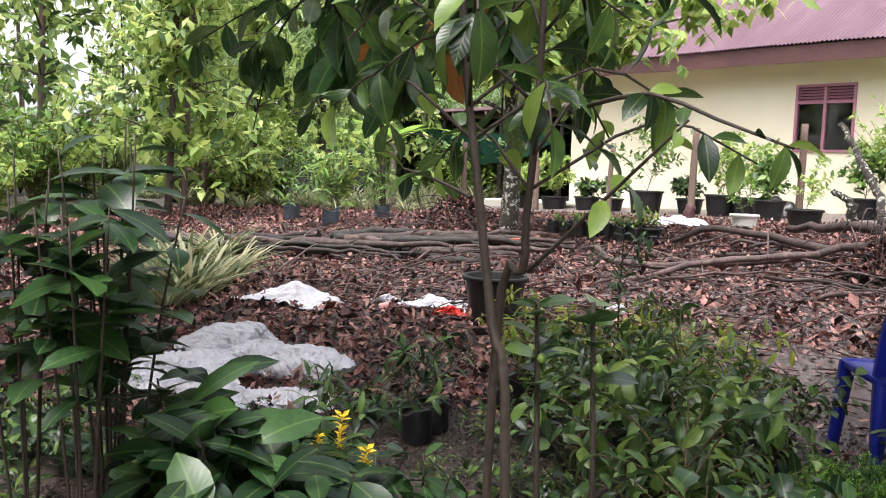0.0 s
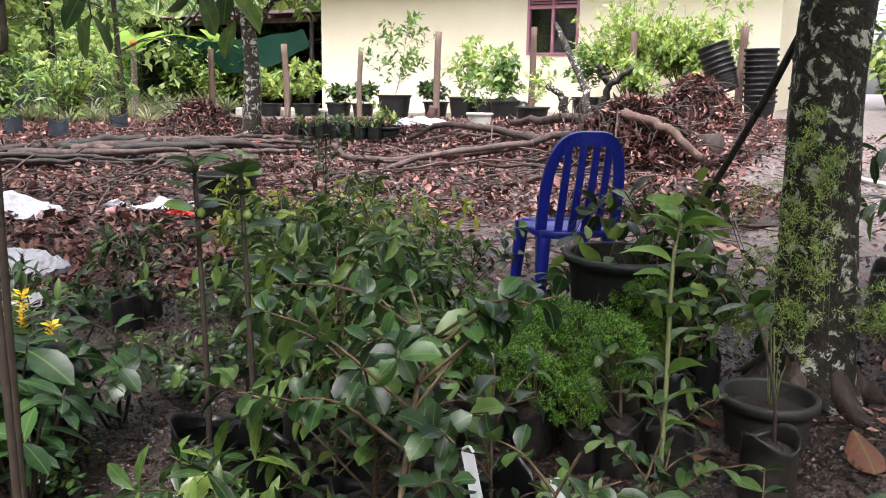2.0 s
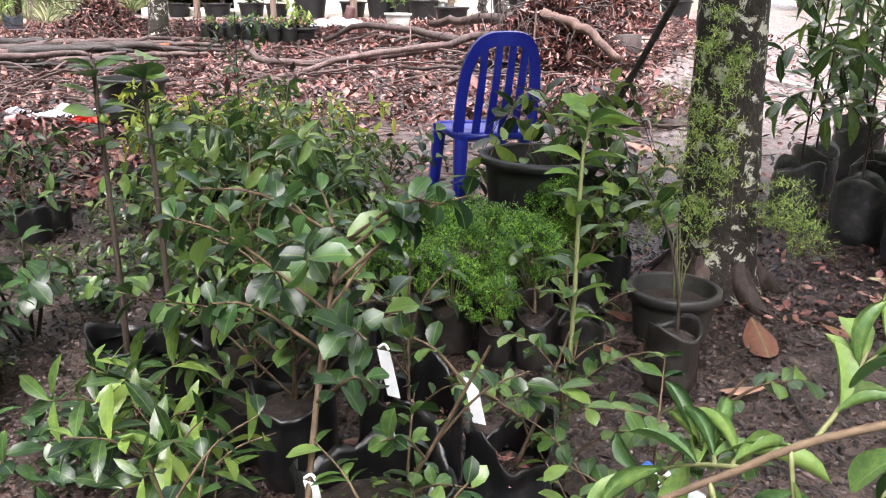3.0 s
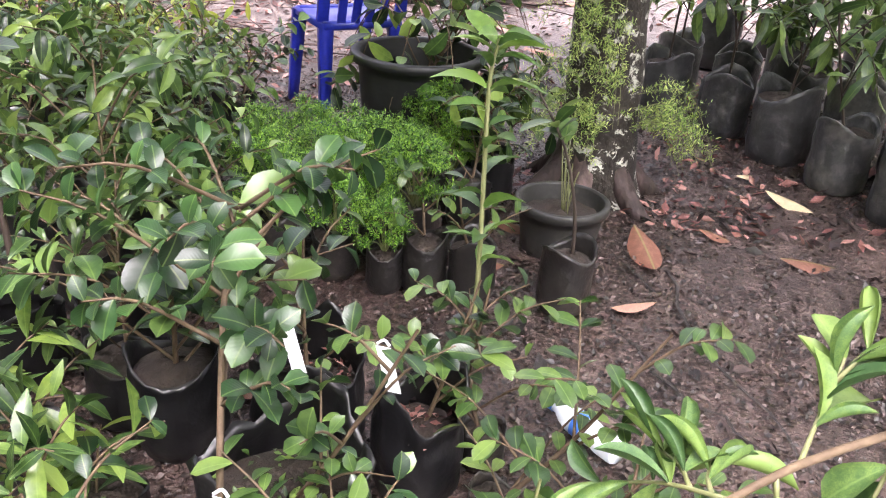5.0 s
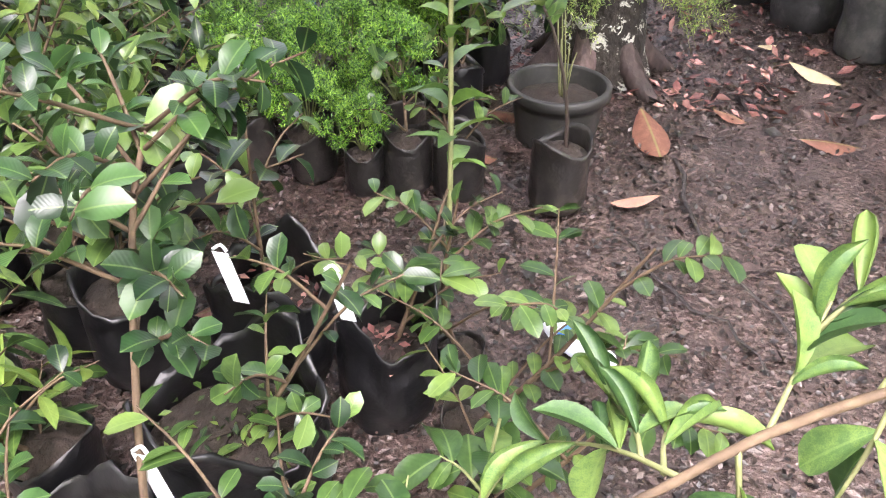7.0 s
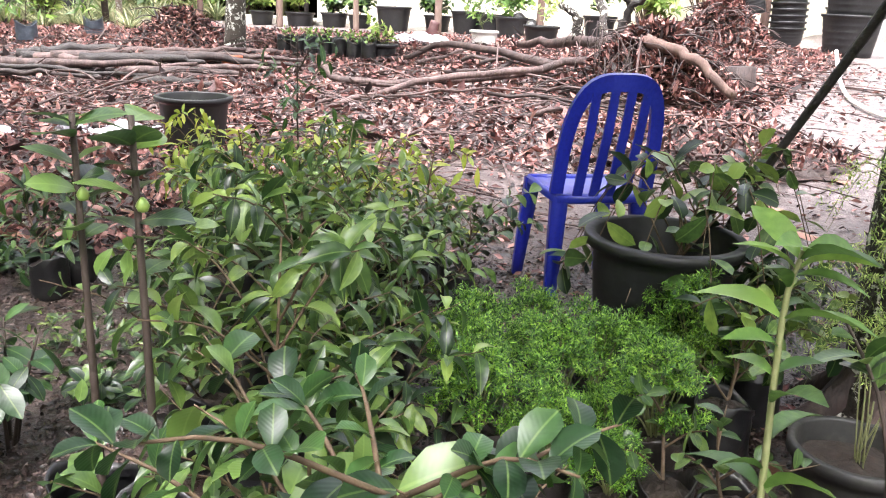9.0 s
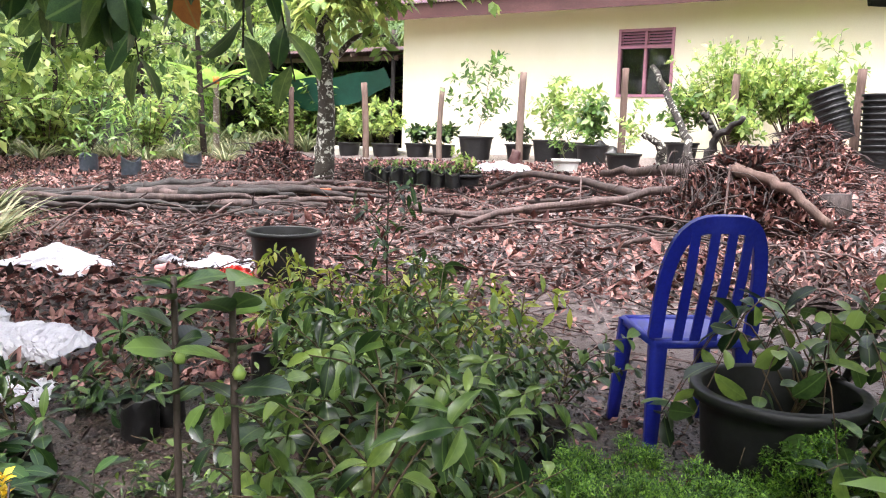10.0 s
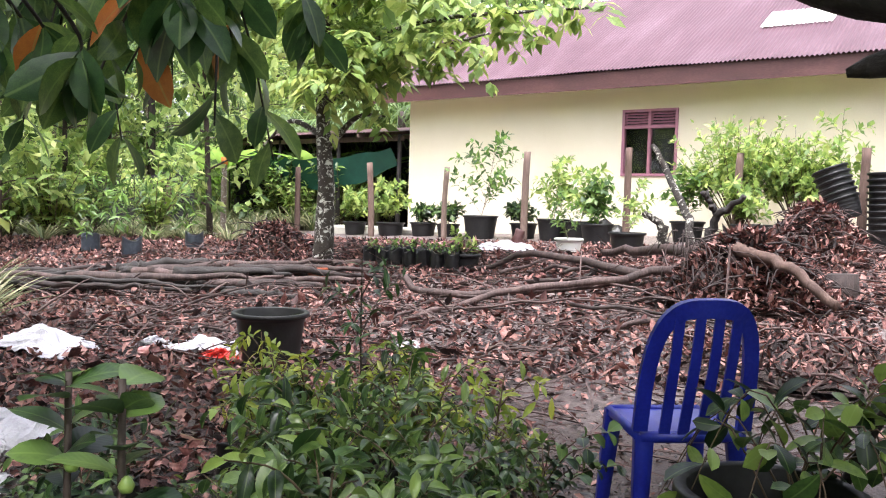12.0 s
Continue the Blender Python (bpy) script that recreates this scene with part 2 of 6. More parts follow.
    "bottle_blue": material("blue_plastic_film", [(0.03, 0.12, 0.45), (0.06, 0.2, 0.6)], 0.35, scale=20, bump=0.05),
    "rope": material("pale_rope", [(0.55, 0.52, 0.48), (0.7, 0.67, 0.62)], 0.8, scale=60, bump=0.3),
    "palm": material("palm_leaf", [(0.05, 0.10, 0.03), (0.11, 0.19, 0.05), (0.2, 0.28, 0.09)], 0.4, scale=1.5, bump=0.1, island=0.4, translucent=0.3),
    "banana": material("banana_leaf", [(0.10, 0.22, 0.04), (0.18, 0.34, 0.06), (0.3, 0.45, 0.12)], 0.4, scale=1.5, bump=0.1, island=0.4, translucent=0.4),
}
def drier_lit_yard(m):
    """Paler, greyer open yard past the tree's shade: drier earth plus painted-in light."""
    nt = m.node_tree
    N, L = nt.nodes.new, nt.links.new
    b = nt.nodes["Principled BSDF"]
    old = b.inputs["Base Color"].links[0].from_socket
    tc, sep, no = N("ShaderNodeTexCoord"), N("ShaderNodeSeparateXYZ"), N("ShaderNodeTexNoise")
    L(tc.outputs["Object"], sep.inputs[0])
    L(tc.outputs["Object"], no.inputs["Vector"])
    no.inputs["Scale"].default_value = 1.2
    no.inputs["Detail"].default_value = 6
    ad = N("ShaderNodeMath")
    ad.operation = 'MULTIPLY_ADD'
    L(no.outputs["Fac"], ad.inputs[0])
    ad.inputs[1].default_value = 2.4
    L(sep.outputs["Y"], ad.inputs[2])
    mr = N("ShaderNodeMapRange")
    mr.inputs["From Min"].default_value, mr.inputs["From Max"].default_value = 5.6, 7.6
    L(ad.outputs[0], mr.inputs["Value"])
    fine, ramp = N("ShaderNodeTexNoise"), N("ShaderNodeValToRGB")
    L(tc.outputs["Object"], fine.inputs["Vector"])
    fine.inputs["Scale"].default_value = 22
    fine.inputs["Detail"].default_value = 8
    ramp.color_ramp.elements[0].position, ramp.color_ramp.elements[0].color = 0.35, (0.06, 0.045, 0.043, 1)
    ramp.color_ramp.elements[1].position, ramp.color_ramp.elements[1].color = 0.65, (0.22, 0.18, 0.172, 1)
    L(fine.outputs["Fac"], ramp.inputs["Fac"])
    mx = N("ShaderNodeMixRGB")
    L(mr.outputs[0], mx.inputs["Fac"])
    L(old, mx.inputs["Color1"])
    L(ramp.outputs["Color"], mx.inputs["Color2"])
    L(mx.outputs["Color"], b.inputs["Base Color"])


drier_lit_yard(M["soil"])
glass_mat = bpy.data.materials.new("clear_bottle_plastic")
glass_mat.use_nodes = True
gb = glass_mat.node_tree.nodes["Principled BSDF"]
gb.inputs["Transmission Weight"].default_value = 0.55
gb.inputs["Roughness"].default_value = 0.25
gb.inputs["IOR"].default_value = 1.15
gb.inputs["Base Color"].default_value = (0.9, 0.95, 0.98, 1)
M["clear"] = glass_mat
pane_mat = bpy.data.materials.new("window_glass")
pane_mat.use_nodes = True
pb = pane_mat.node_tree.nodes["Principled BSDF"]
pb.inputs["Transmission Weight"].default_value = 1.0
pb.inputs["Roughness"].default_value = 0.03
pb.inputs["IOR"].default_value = 1.45
pb.inputs["Base Color"].default_value = (0.55, 0.6, 0.6, 1)
M["glass"] = pane_mat


# ---- mesh helpers ----
def mesh_from(name, V, F, mat, smooth=True, uv=None):
    """A mesh from an (n, 3) array and an (m, 4) array of quads."""
    V, F = np.asarray(V, dtype=np.float32), np.asarray(F, dtype=np.int32)
    me = bpy.data.meshes.new(name)
    me.vertices.add(len(V))
    me.vertices.foreach_set("co", V.ravel())
    me.loops.add(F.size)
    me.loops.foreach_set("vertex_index", F.ravel())
    me.polygons.add(len(F))
    me.polygons.foreach_set("loop_start", np.arange(0, F.size, F.shape[1], dtype=np.int32))
    me.polygons.foreach_set("use_smooth", np.full(len(F), smooth))
    if uv is not None:
        layer = me.uv_layers.new(name="UVMap")
        layer.data.foreach_set("uv", np.asarray(uv, dtype=np.float32)[F.ravel()].ravel())
    me.materials.append(mat)
    me.update(calc_edges=True)
    me.validate()
    return me


def part(name, VF, mat, parent=None, label="", smooth=True):
    """Links one mesh object: a thing of its own, or a part under its thing."""
    uv = VF[2] if len(VF) > 2 else None
    ob = new(name, mesh_from(name, VF[0], VF[1], mat, smooth, uv))
    if parent is not None:
        ob.parent = parent
    if label:
        ob["label"] = label
    return ob


def thing(name, x, y, z, label, category, group="", rz=0.0, kind=""):
    e = new(name)
    e.empty_display_size = 0.1
    e.matrix_world = pose(x, y, z, 0, 0, rz)
    return tagged(e, label, category, group, kind)


def join(*meshes):
    V, F, n = [], [], 0
    for m in meshes:
        V.append(np.asarray(m[0], dtype=float))
        F.append(np.asarray(m[1], dtype=int) + n)
        n += len(m[0])
    return np.concatenate(V), np.concatenate(F)


def box(x0, x1, y0, y1, z0, z1, bevel=0.0):
    """A box with chamfered upright edges, as quads."""
    b = min(bevel, (x1 - x0) * 0.45, (y1 - y0) * 0.45, (z1 - z0) * 0.45)
    if b <= 0:
        V = [(x, y, z) for z in (z0, z1) for x, y in ((x0, y0), (x1, y0), (x1, y1), (x0, y1))]
        F = [(0, 3, 2, 1), (4, 5, 6, 7), (0, 1, 5, 4), (1, 2, 6, 5), (2, 3, 7, 6), (3, 0, 4, 7)]
        return np.array(V, dtype=float), np.array(F)
    ring = lambda i, z: [(x0 + i, y0 + b, z), (x0 + b, y0 + i, z), (x1 - b, y0 + i, z), (x1 - i, y0 + b, z),
                         (x1 - i, y1 - b, z), (x1 - b, y1 - i, z), (x0 + b, y1 - i, z), (x0 + i, y1 - b, z)]
    V = ring(b, z0) + ring(0, z0 + b) + ring(0, z1 - b) + ring(b, z1)
    F = [(k * 8 + i, k * 8 + (i + 1) % 8, k * 8 + 8 + (i + 1) % 8, k * 8 + 8 + i) for k in range(3) for i in range(8)]
    for o, rev in ((0, True), (24, False)):
        caps = [(o, o + 1, o + 2, o + 3), (o + 4, o + 5, o + 6, o + 7), (o, o + 3, o + 4, o + 7)]
        F += [c[::-1] for c in caps] if rev else caps
    return np.array(V, dtype=float), np.array(F)


def tube(points, radii, n=6, cap=True, wob=0.0, rng=None):
    """A tapering tube along a line of points."""
    P = np.asarray(points, dtype=float)
    R = np.atleast_1d(np.asarray(radii, dtype=float))
    R = np.interp(np.linspace(0, 1, len(P)), np.linspace(0, 1, len(R)), R)
    T = np.gradient(P, axis=0)
    T /= np.linalg.norm(T, axis=1, keepdims=True) + 1e-9
    ref = np.array([0.0, 0.0, 1.0]) if abs(T[0][2]) < 0.8 else np.array([1.0, 0.0, 0.0])
    V = []
    a = np.arange(n) * 2 * np.pi / n
    for p, t, r in zip(P, T, R):
        u = ref - t * ref.dot(t)
        u /= np.linalg.norm(u) + 1e-9
        ref = u
        v = np.cross(t, u)
        rr = r * (1 + (wob * rng.uniform(-1, 1, n) if wob and rng is not None else 0))
        V.append(p + np.outer(np.cos(a) * rr, u) + np.outer(np.sin(a) * rr, v))
    V = np.concatenate(V)
    F = [(k * n + i, k * n + (i + 1) % n, k * n + n + (i + 1) % n, k * n + n + i) for k in range(len(P) - 1) for i in range(n)]
    if cap:
        m = len(P) * n
        V = np.concatenate([V, P[:1], P[-1:]])
        h = n // 2
        for i in range(h):
            j = 2 * i
            F.append((m, (j + 2) % n, j + 1, j))
            o = m - n
            F.append((m + 1, o + j, o + j + 1, o + (j + 2) % n))
    return V, np.array(F)


def lathe(profile, n=24, wob=0.0, rng=None, squash=None):
    """Turns a profile of (radius, height) round the upright axis."""
    a = np.arange(n) * 2 * np.pi / n
    V = []
    w = np.zeros(n)
    if rng is not None:
        w = rng.uniform(-1, 1, n)
        w = (w + np.roll(w, 1)) / 2
    for k, (r, z) in enumerate(profile):
        rr = np.full(n, r)
        zz = np.full(n, z)
        if rng is not None:
            rr = r * (1 + wob * (w + 0.5 * rng.uniform(-1, 1, n)))
            zz = z + wob * 0.12 * rng.uniform(-1, 1, n) * (z > 0.02)
        V.append(np.stack([np.cos(a) * rr, np.sin(a) * rr, zz], 1))
    V = np.concatenate(V)
    F = [(k * n + i, k * n + (i + 1) % n, k * n + n + (i + 1) % n, k * n + n + i) for k in range(len(profile) - 1) for i in range(n)]
    return V, np.array(F)


def curve(p, k=12):
    """A smooth line through a few points."""
    p = np.asarray(p, dtype=float)
    if len(p) == 2:
        return p[0] + (p[1] - p[0]) * np.linspace(0, 1, k)[:, None]
    q = np.concatenate([[2 * p[0] - p[1]], p, [2 * p[-1] - p[-2]]])
    out = []
    per = max(2, k // (len(p) - 1))
    for i in range(len(p) - 1):
        a, b, c, d = q[i], q[i + 1], q[i + 2], q[i + 3]
        for t in np.linspace(0, 1, per, endpoint=False):
            out.append(0.5 * (2 * b + (c - a) * t + (2 * a - 5 * b + 4 * c - d) * t * t + (3 * b - a - 3 * c + d) * t ** 3))
    out.append(p[-1])
    return np.array(out)


def leaf_shape(ratio=0.45, seg=4, fold=0.25, droop=0.25, tip=1.0, widest=0.45, twist=0.0):
    """One leaf along +x, one unit long, folded at its midrib and bent down."""
    rows = np.linspace(0, 1, seg + 1)
    V, UV = [], []
    for t in rows:
        w = ratio * 0.5 * (t / widest) ** 0.7 if t < widest else ratio * 0.5 * max(0.0, 1 - ((t - widest) / (1 - widest)) ** (1.6 + tip)) ** (0.8 if tip < 2 else 0.5)
        w = max(w, 0.012)
        z = -droop * t * t
        for s in (-1, 0, 1):
            V.append((t * (1 - 0.12 * droop * t), s * w, z + abs(s) * w * fold + s * twist * t * w))
            UV.append((t, 0.5 + 0.5 * s * w / (ratio * 0.5 + 1e-6) * 0.98))
    F = [(r * 3 + c, r * 3 + 3 + c, r * 3 + 4 + c, r * 3 + 1 + c) for r in range(seg) for c in range(2)]
    return np.array(V), np.array(F), np.array(UV)


def scatter(shape, P, D, U, S):
    """Many copies of a leaf shape in one mesh: places, directions, normals and sizes."""
    V0, F0, UV0 = shape
    P, D, U, S = (np.asarray(a, dtype=float) for a in (P, D, U, S))
    X = D / (np.linalg.norm(D, axis=1, keepdims=True) + 1e-9)
    Y = np.cross(U, X)
    Y /= np.linalg.norm(Y, axis=1, keepdims=True) + 1e-9
    Z = np.cross(X, Y)
    S = S[:, None, None]
    V = P[:, None] + S * (V0[None, :, 0:1] * X[:, None] + V0[None, :, 1:2] * Y[:, None] + V0[None, :, 2:3] * Z[:, None])
    n, k = len(P), len(V0)
    F = (F0[None] + (np.arange(n) * k)[:, None, None]).reshape(-1, 4)
    return V.reshape(-1, 3), F, np.tile(UV0, (n, 1))


def rand_dir(rng, n, flat=1.0):
    d = rng.normal(size=(n, 3))
    d[:, 2] *= flat
    return d / (np.linalg.norm(d, axis=1, keepdims=True) + 1e-9)


def leaves_along(rng, line, n, size, start=0.15, spread=0.9, lift=0.25, jitter=0.25, two_rank=False):
    """Leaf frames along a twig."""
    line = np.asarray(line)
    t = np.sort(rng.uniform(start, 1.0, n)) * (len(line) - 1)
    i = np.minimum(t.astype(int), len(line) - 2)
    P = line[i] + (line[i + 1] - line[i]) * (t - i)[:, None]
    T = line[i + 1] - line[i]
    T = T / (np.linalg.norm(T, axis=1, keepdims=True) + 1e-9)
    ref = np.tile([0.0, 0.0, 1.0], (n, 1))
    ref[np.abs(T[:, 2]) > 0.9] = (1.0, 0.0, 0.0)
    A = np.cross(T, ref)
    A /= np.linalg.norm(A, axis=1, keepdims=True) + 1e-9
    B = np.cross(A, T)
    ang = np.arange(n) * (np.pi if two_rank else 2.4) + rng.uniform(-0.4, 0.4, n)
    side = np.cos(ang)[:, None] * A + np.sin(ang)[:, None] * B * (0.35 if two_rank else 1.0)
    D = T * (1 - spread * 0.6) + side * spread + rng.normal(scale=jitter, size=(n, 3)) * 0.5
    D[:, 2] += lift * 0.4
    U = np.tile([0.0, 0.0, 1.0], (n, 1)) + rng.normal(scale=0.35, size=(n, 3)) + T * 0.3
    S = size * rng.uniform(0.6, 1.15, n)
    return P, D, U, S


def cat(frames):
    return [np.concatenate([f[k] for f in frames]) for k in range(4)]


def ground_z(x, y):
    """The ground rises gently from the path to the house."""
    far = np.interp(y, [6, 12], [0, 1])
    z = np.interp(y, [-3, 1, 2.5, 3.2, 4.2, 5, 8.5, 11.6, 14, 16, 30], [-0.12, -0.12, -0.06, -0.03, 0, 0.04, 0.36, 0.42, 0.47, 0.58, 0.65])
    return z + 0.03 * (np.clip(x, -20, 4) + 6) * far


def gz(x, y):
    return float(ground_z(x, y))


# ---- ground: one sheet to the horizon ----
def build_ground():
    xs = np.unique(np.concatenate([-np.geomspace(12, 600, 22), np.arange(-12, 5.001, 0.07), np.geomspace(5.2, 600, 22)]))
    ys = np.unique(np.concatenate([-np.geomspace(2, 600, 20), np.arange(-2, 13.001, 0.07), np.geomspace(13.2, 900, 30)]))
    X, Y = np.meshgrid(xs, ys)
    Z = ground_z(X, Y)
    rng = np.random.default_rng(3)
    for k, amp in ((1.1, 0.008), (2.7, 0.006), (7.0, 0.004), (17.0, 0.003)):
        a, b, c = rng.uniform(0, 6, 3)
        Z = Z + amp * np.sin(X * k + a + 1.3 * np.sin(Y * k * 0.7 + c)) * np.sin(Y * k * 1.1 + b)
    Z = Z + rng.normal(scale=0.003, size=Z.shape)
    n, m = len(xs), len(ys)
    i = np.arange(n * m).reshape(m, n)
    F = np.stack([i[:-1, :-1], i[:-1, 1:], i[1:, 1:], i[1:, :-1]], -1).reshape(-1, 4)
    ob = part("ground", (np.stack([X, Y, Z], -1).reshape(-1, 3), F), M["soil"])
    tagged(ob, "damp brown bare soil of the nursery yard", "ground", kind="structure")


build_ground()

# ---- house ----
WY, WX0, WX1 = 16.1, -10.75, -0.68
WIN = (-5.5, -4.4, 1.72, 2.98)
EAVE_Y, EAVE_Z, RIDGE_Y, SLOPE = 15.3, 3.63, 19.6, 0.56


def build_house():
    zt, zb = 3.5, 0.3
    house = thing("house", WX0, WY, zb, "cream plastered house with a red-brown corrugated steel roof", "house")
    loc = lambda VF: (VF[0] - np.array([WX0, WY, zb]), VF[1])
    wx0, wx1, wz0, wz1 = WIN
    front = join(box(WX0, wx0, WY, WY + 0.15, zb, zt), box(wx1, WX1, WY, WY + 0.15, zb, zt),
                 box(wx0, wx1, WY, WY + 0.15, zb, wz0), box(wx0, wx1, WY, WY + 0.15, wz1, zt))
    part("wall", loc(front), M["plaster"], house, "cream painted plaster wall", smooth=False)
    D = 2 * (RIDGE_Y - WY)
    for x in (WX0, WX1 - 0.15):
        part("wall", loc(box(x, x + 0.15, WY + 0.152, WY + D, zb, zt - 0.005)), M["plaster"], house, smooth=False)
    part("wall", loc(box(WX0 + 0.152, WX1 - 0.152, WY + D - 0.15, WY + D - 0.002, zb, zt - 0.01)), M["plaster"], house, smooth=False)
    part("ceiling", loc(box(WX0 + 0.15, WX1 - 0.15, WY + 0.15, WY + D - 0.15, zt - 0.1, zt - 0.02)), M["dark"], house, smooth=False)
    for x in (WX0 + 0.01, WX1 - 0.14):
        tri = np.array([(x, WY, zt), (x, WY + D, zt), (x, RIDGE_Y, zt + SLOPE * (RIDGE_Y - WY)), (x, RIDGE_Y, zt + SLOPE * (RIDGE_Y - WY)),
                        (x + 0.12, WY, zt), (x + 0.12, WY + D, zt), (x + 0.12, RIDGE_Y, zt + SLOPE * (RIDGE_Y - WY)), (x + 0.12, RIDGE_Y, zt + SLOPE * (RIDGE_Y - WY))])
        part("gable", loc((tri, np.array([(0, 1, 2, 3), (7, 6, 5, 4), (0, 4, 5, 1)]))), M["plaster"], house, smooth=False)
    # corrugated roof, two slopes
    x = np.arange(WX0 - 0.75, WX1 + 0.8, 0.019)
    wave = 0.018 * np.sin(x * 2 * np.pi / 0.076)
    for s, name in ((-1, "roof"), (1, "roof")):
        rows = []
        for k in np.linspace(0, 1, 13):
            y = RIDGE_Y + s * (RIDGE_Y - EAVE_Y) * (1 - k)
            z = EAVE_Z + SLOPE * (RIDGE_Y - EAVE_Y) * k
            sag = 0.012 * np.sin(x * 0.9 + k * 5)
            lap = 0.02 * (k * 3.0 - np.floor(k * 3.0 + 1e-6)) + 0.006 * np.floor((x + 20) / 0.76 % 2)
            rows.append(np.stack([x, np.full_like(x, y), z + wave + sag - lap], 1))
        V = np.concatenate(rows)
        n = len(x)
        i = np.arange(len(V)).reshape(13, n)
        F = np.stack([i[:-1, :-1], i[:-1, 1:], i[1:, 1:], i[1:, :-1]], -1).reshape(-1, 4)
        V2 = V - np.array([0, 0, 0.012])
        V2[:, 2] = V[:, 2] - 0.006
        part(name, loc(join((V, F), (V2, F[:, ::-1]))), M["roof"], house, "weathered red-brown corrugated steel")
    # clear sheet let into the front slope
    xs = np.arange(-3.2, -1.95, 0.019)
    rows = []
    for y in (16.68, 16.92, 17.16, 17.4):
        z = EAVE_Z + SLOPE * (y - EAVE_Y) + 0.022
        rows.append(np.stack([xs, np.full_like(xs, y), z + 0.013 * np.sin(xs * 2 * np.pi / 0.076) + 0.012 * np.sin(xs * 0.9)], 1))
    V = np.concatenate(rows)
    i = np.arange(len(V)).reshape(4, len(xs))
    F = np.stack([i[:-1, :-1], i[:-1, 1:], i[1:, 1:], i[1:, :-1]], -1).reshape(-1, 4)
    part("skylight", loc((V, F)), M["roof_clear"], house, "pale translucent corrugated sheet")
    part("fascia", loc(box(WX0 - 0.72, WX1 + 0.75, EAVE_Y + 0.05, EAVE_Y + 0.08, EAVE_Z - 0.33, EAVE_Z - 0.02)), M["fascia"], house, "red-brown fascia board", smooth=False)
    part("soffit", loc(box(WX0 - 0.7, WX1 + 0.7, EAVE_Y + 0.082, WY - 0.003, EAVE_Z - 0.235, EAVE_Z - 0.215)), M["plaster"], house, smooth=False)
    for xg in (WX0 - 0.74, WX1 + 0.74):
        a = np.array([(xg, EAVE_Y + 0.05, EAVE_Z - 0.24), (xg, RIDGE_Y, EAVE_Z - 0.24 + SLOPE * (RIDGE_Y - EAVE_Y))])
        V = np.concatenate([a, a + (0, 0, 0.2), a + (0.03, 0, 0), a + (0.03, 0, 0.2)])
        part("bargeboard", loc((V, np.array([(0, 1, 3, 2), (4, 6, 7, 5), (0, 4, 5, 1), (2, 3, 7, 6)]))), M["fascia"], house, smooth=False)
    # window: outer frame, mullion, louvres over two panes
    ring = lambda i, y: [(wx0 + i, y, wz0 + i), (wx1 - i, y, wz0 + i), (wx1 - i, y, wz1 - i), (wx0 + i, y, wz1 - i)]
    V = np.array(ring(0, WY + 0.1) + ring(0, WY - 0.03) + ring(0.05, WY - 0.03) + ring(0.05, WY + 0.1))
    F = np.array([(k * 4 + i, k * 4 + (i + 1) % 4, ((k + 1) % 4) * 4 + (i + 1) % 4, ((k + 1) % 4) * 4 + i) for k in range(4) for i in range(4)])
    win = part("window", loc((V, F)), M["frame_pink"], house, "mauve painted wooden window with louvres", smooth=False)
    part("mullion", loc(box((wx0 + wx1) / 2 - 0.025, (wx0 + wx1) / 2 + 0.025, WY - 0.028, WY + 0.09, wz0 + 0.05, wz1 - 0.05)), M["frame_pink"], win, smooth=False)
    for x0, x1 in ((wx0 + 0.05, (wx0 + wx1) / 2 - 0.025), ((wx0 + wx1) / 2 + 0.025, wx1 - 0.05)):
        part("transom", loc(box(x0, x1, WY - 0.026, WY + 0.088, wz1 - 0.36, wz1 - 0.32)), M["frame_pink"], win, smooth=False)
    for x0, x1 in ((wx0 + 0.052, (wx0 + wx1) / 2 - 0.027), ((wx0 + wx1) / 2 + 0.027, wx1 - 0.052)):
        part("pane", loc(box(x0, x1, WY + 0.03, WY + 0.035, wz0 + 0.052, wz1 - 0.362)), M["glass"], win, smooth=False)
        for k in range(5):
            z = wz1 - 0.31 + k * 0.054
            V, F = box(x0, x1, WY - 0.02, WY + 0.04, z, z + 0.012)
            V[:, 2] += (V[:, 1] - WY) * 0.5
            part("louvre", loc((V, F)), M["frame_pink"], win, smooth=False)
    # blackened wall close behind the window, in place of the room's shade
    for x, y, dx, dy in ((WX0 + 0.4, WY + 1.6, 9.2, 0.1),):
        part("inner_wall", loc(box(x, x + dx, y, y + dy, zb, zt - 0.12)), M["dark"], house, smooth=False)


build_house()


def build_shed():
    """Open lean-to at the side of the house; its inner darkness is painted on the back wall."""
    shed = thing("lean_to_shed", -14.0, 18.0, 0.2, "open lean-to shed with a dark interior beside the house", "shed")
    o = np.array([-14.0, 18.0, 0.2])
    loc = lambda VF: (VF[0] - o, VF[1])
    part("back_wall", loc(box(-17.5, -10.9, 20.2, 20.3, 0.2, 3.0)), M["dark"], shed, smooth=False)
    part("side_wall", loc(box(-17.5, -17.4, 16.6, 20.2, 0.2, 2.9)), M["net_black"], shed, smooth=False)
    x = np.arange(-17.8, -10.95, 0.025)
    rows = [np.stack([x, np.full_like(x, y), z + 0.013 * np.sin(x * 2 * np.pi / 0.1)], 1) for y, z in ((15.9, 2.72), (18.5, 3.05), (20.6, 3.3))]
    V = np.concatenate(rows)
    i = np.arange(len(V)).reshape(3, len(x))
    F = np.stack([i[:-1, :-1], i[:-1, 1:], i[1:, 1:], i[1:, :-1]], -1).reshape(-1, 4)
    part("roof", loc((V, F)), M["roof"], shed)
    for xx in (-17.3, -15.2, -13.1, -11.15):
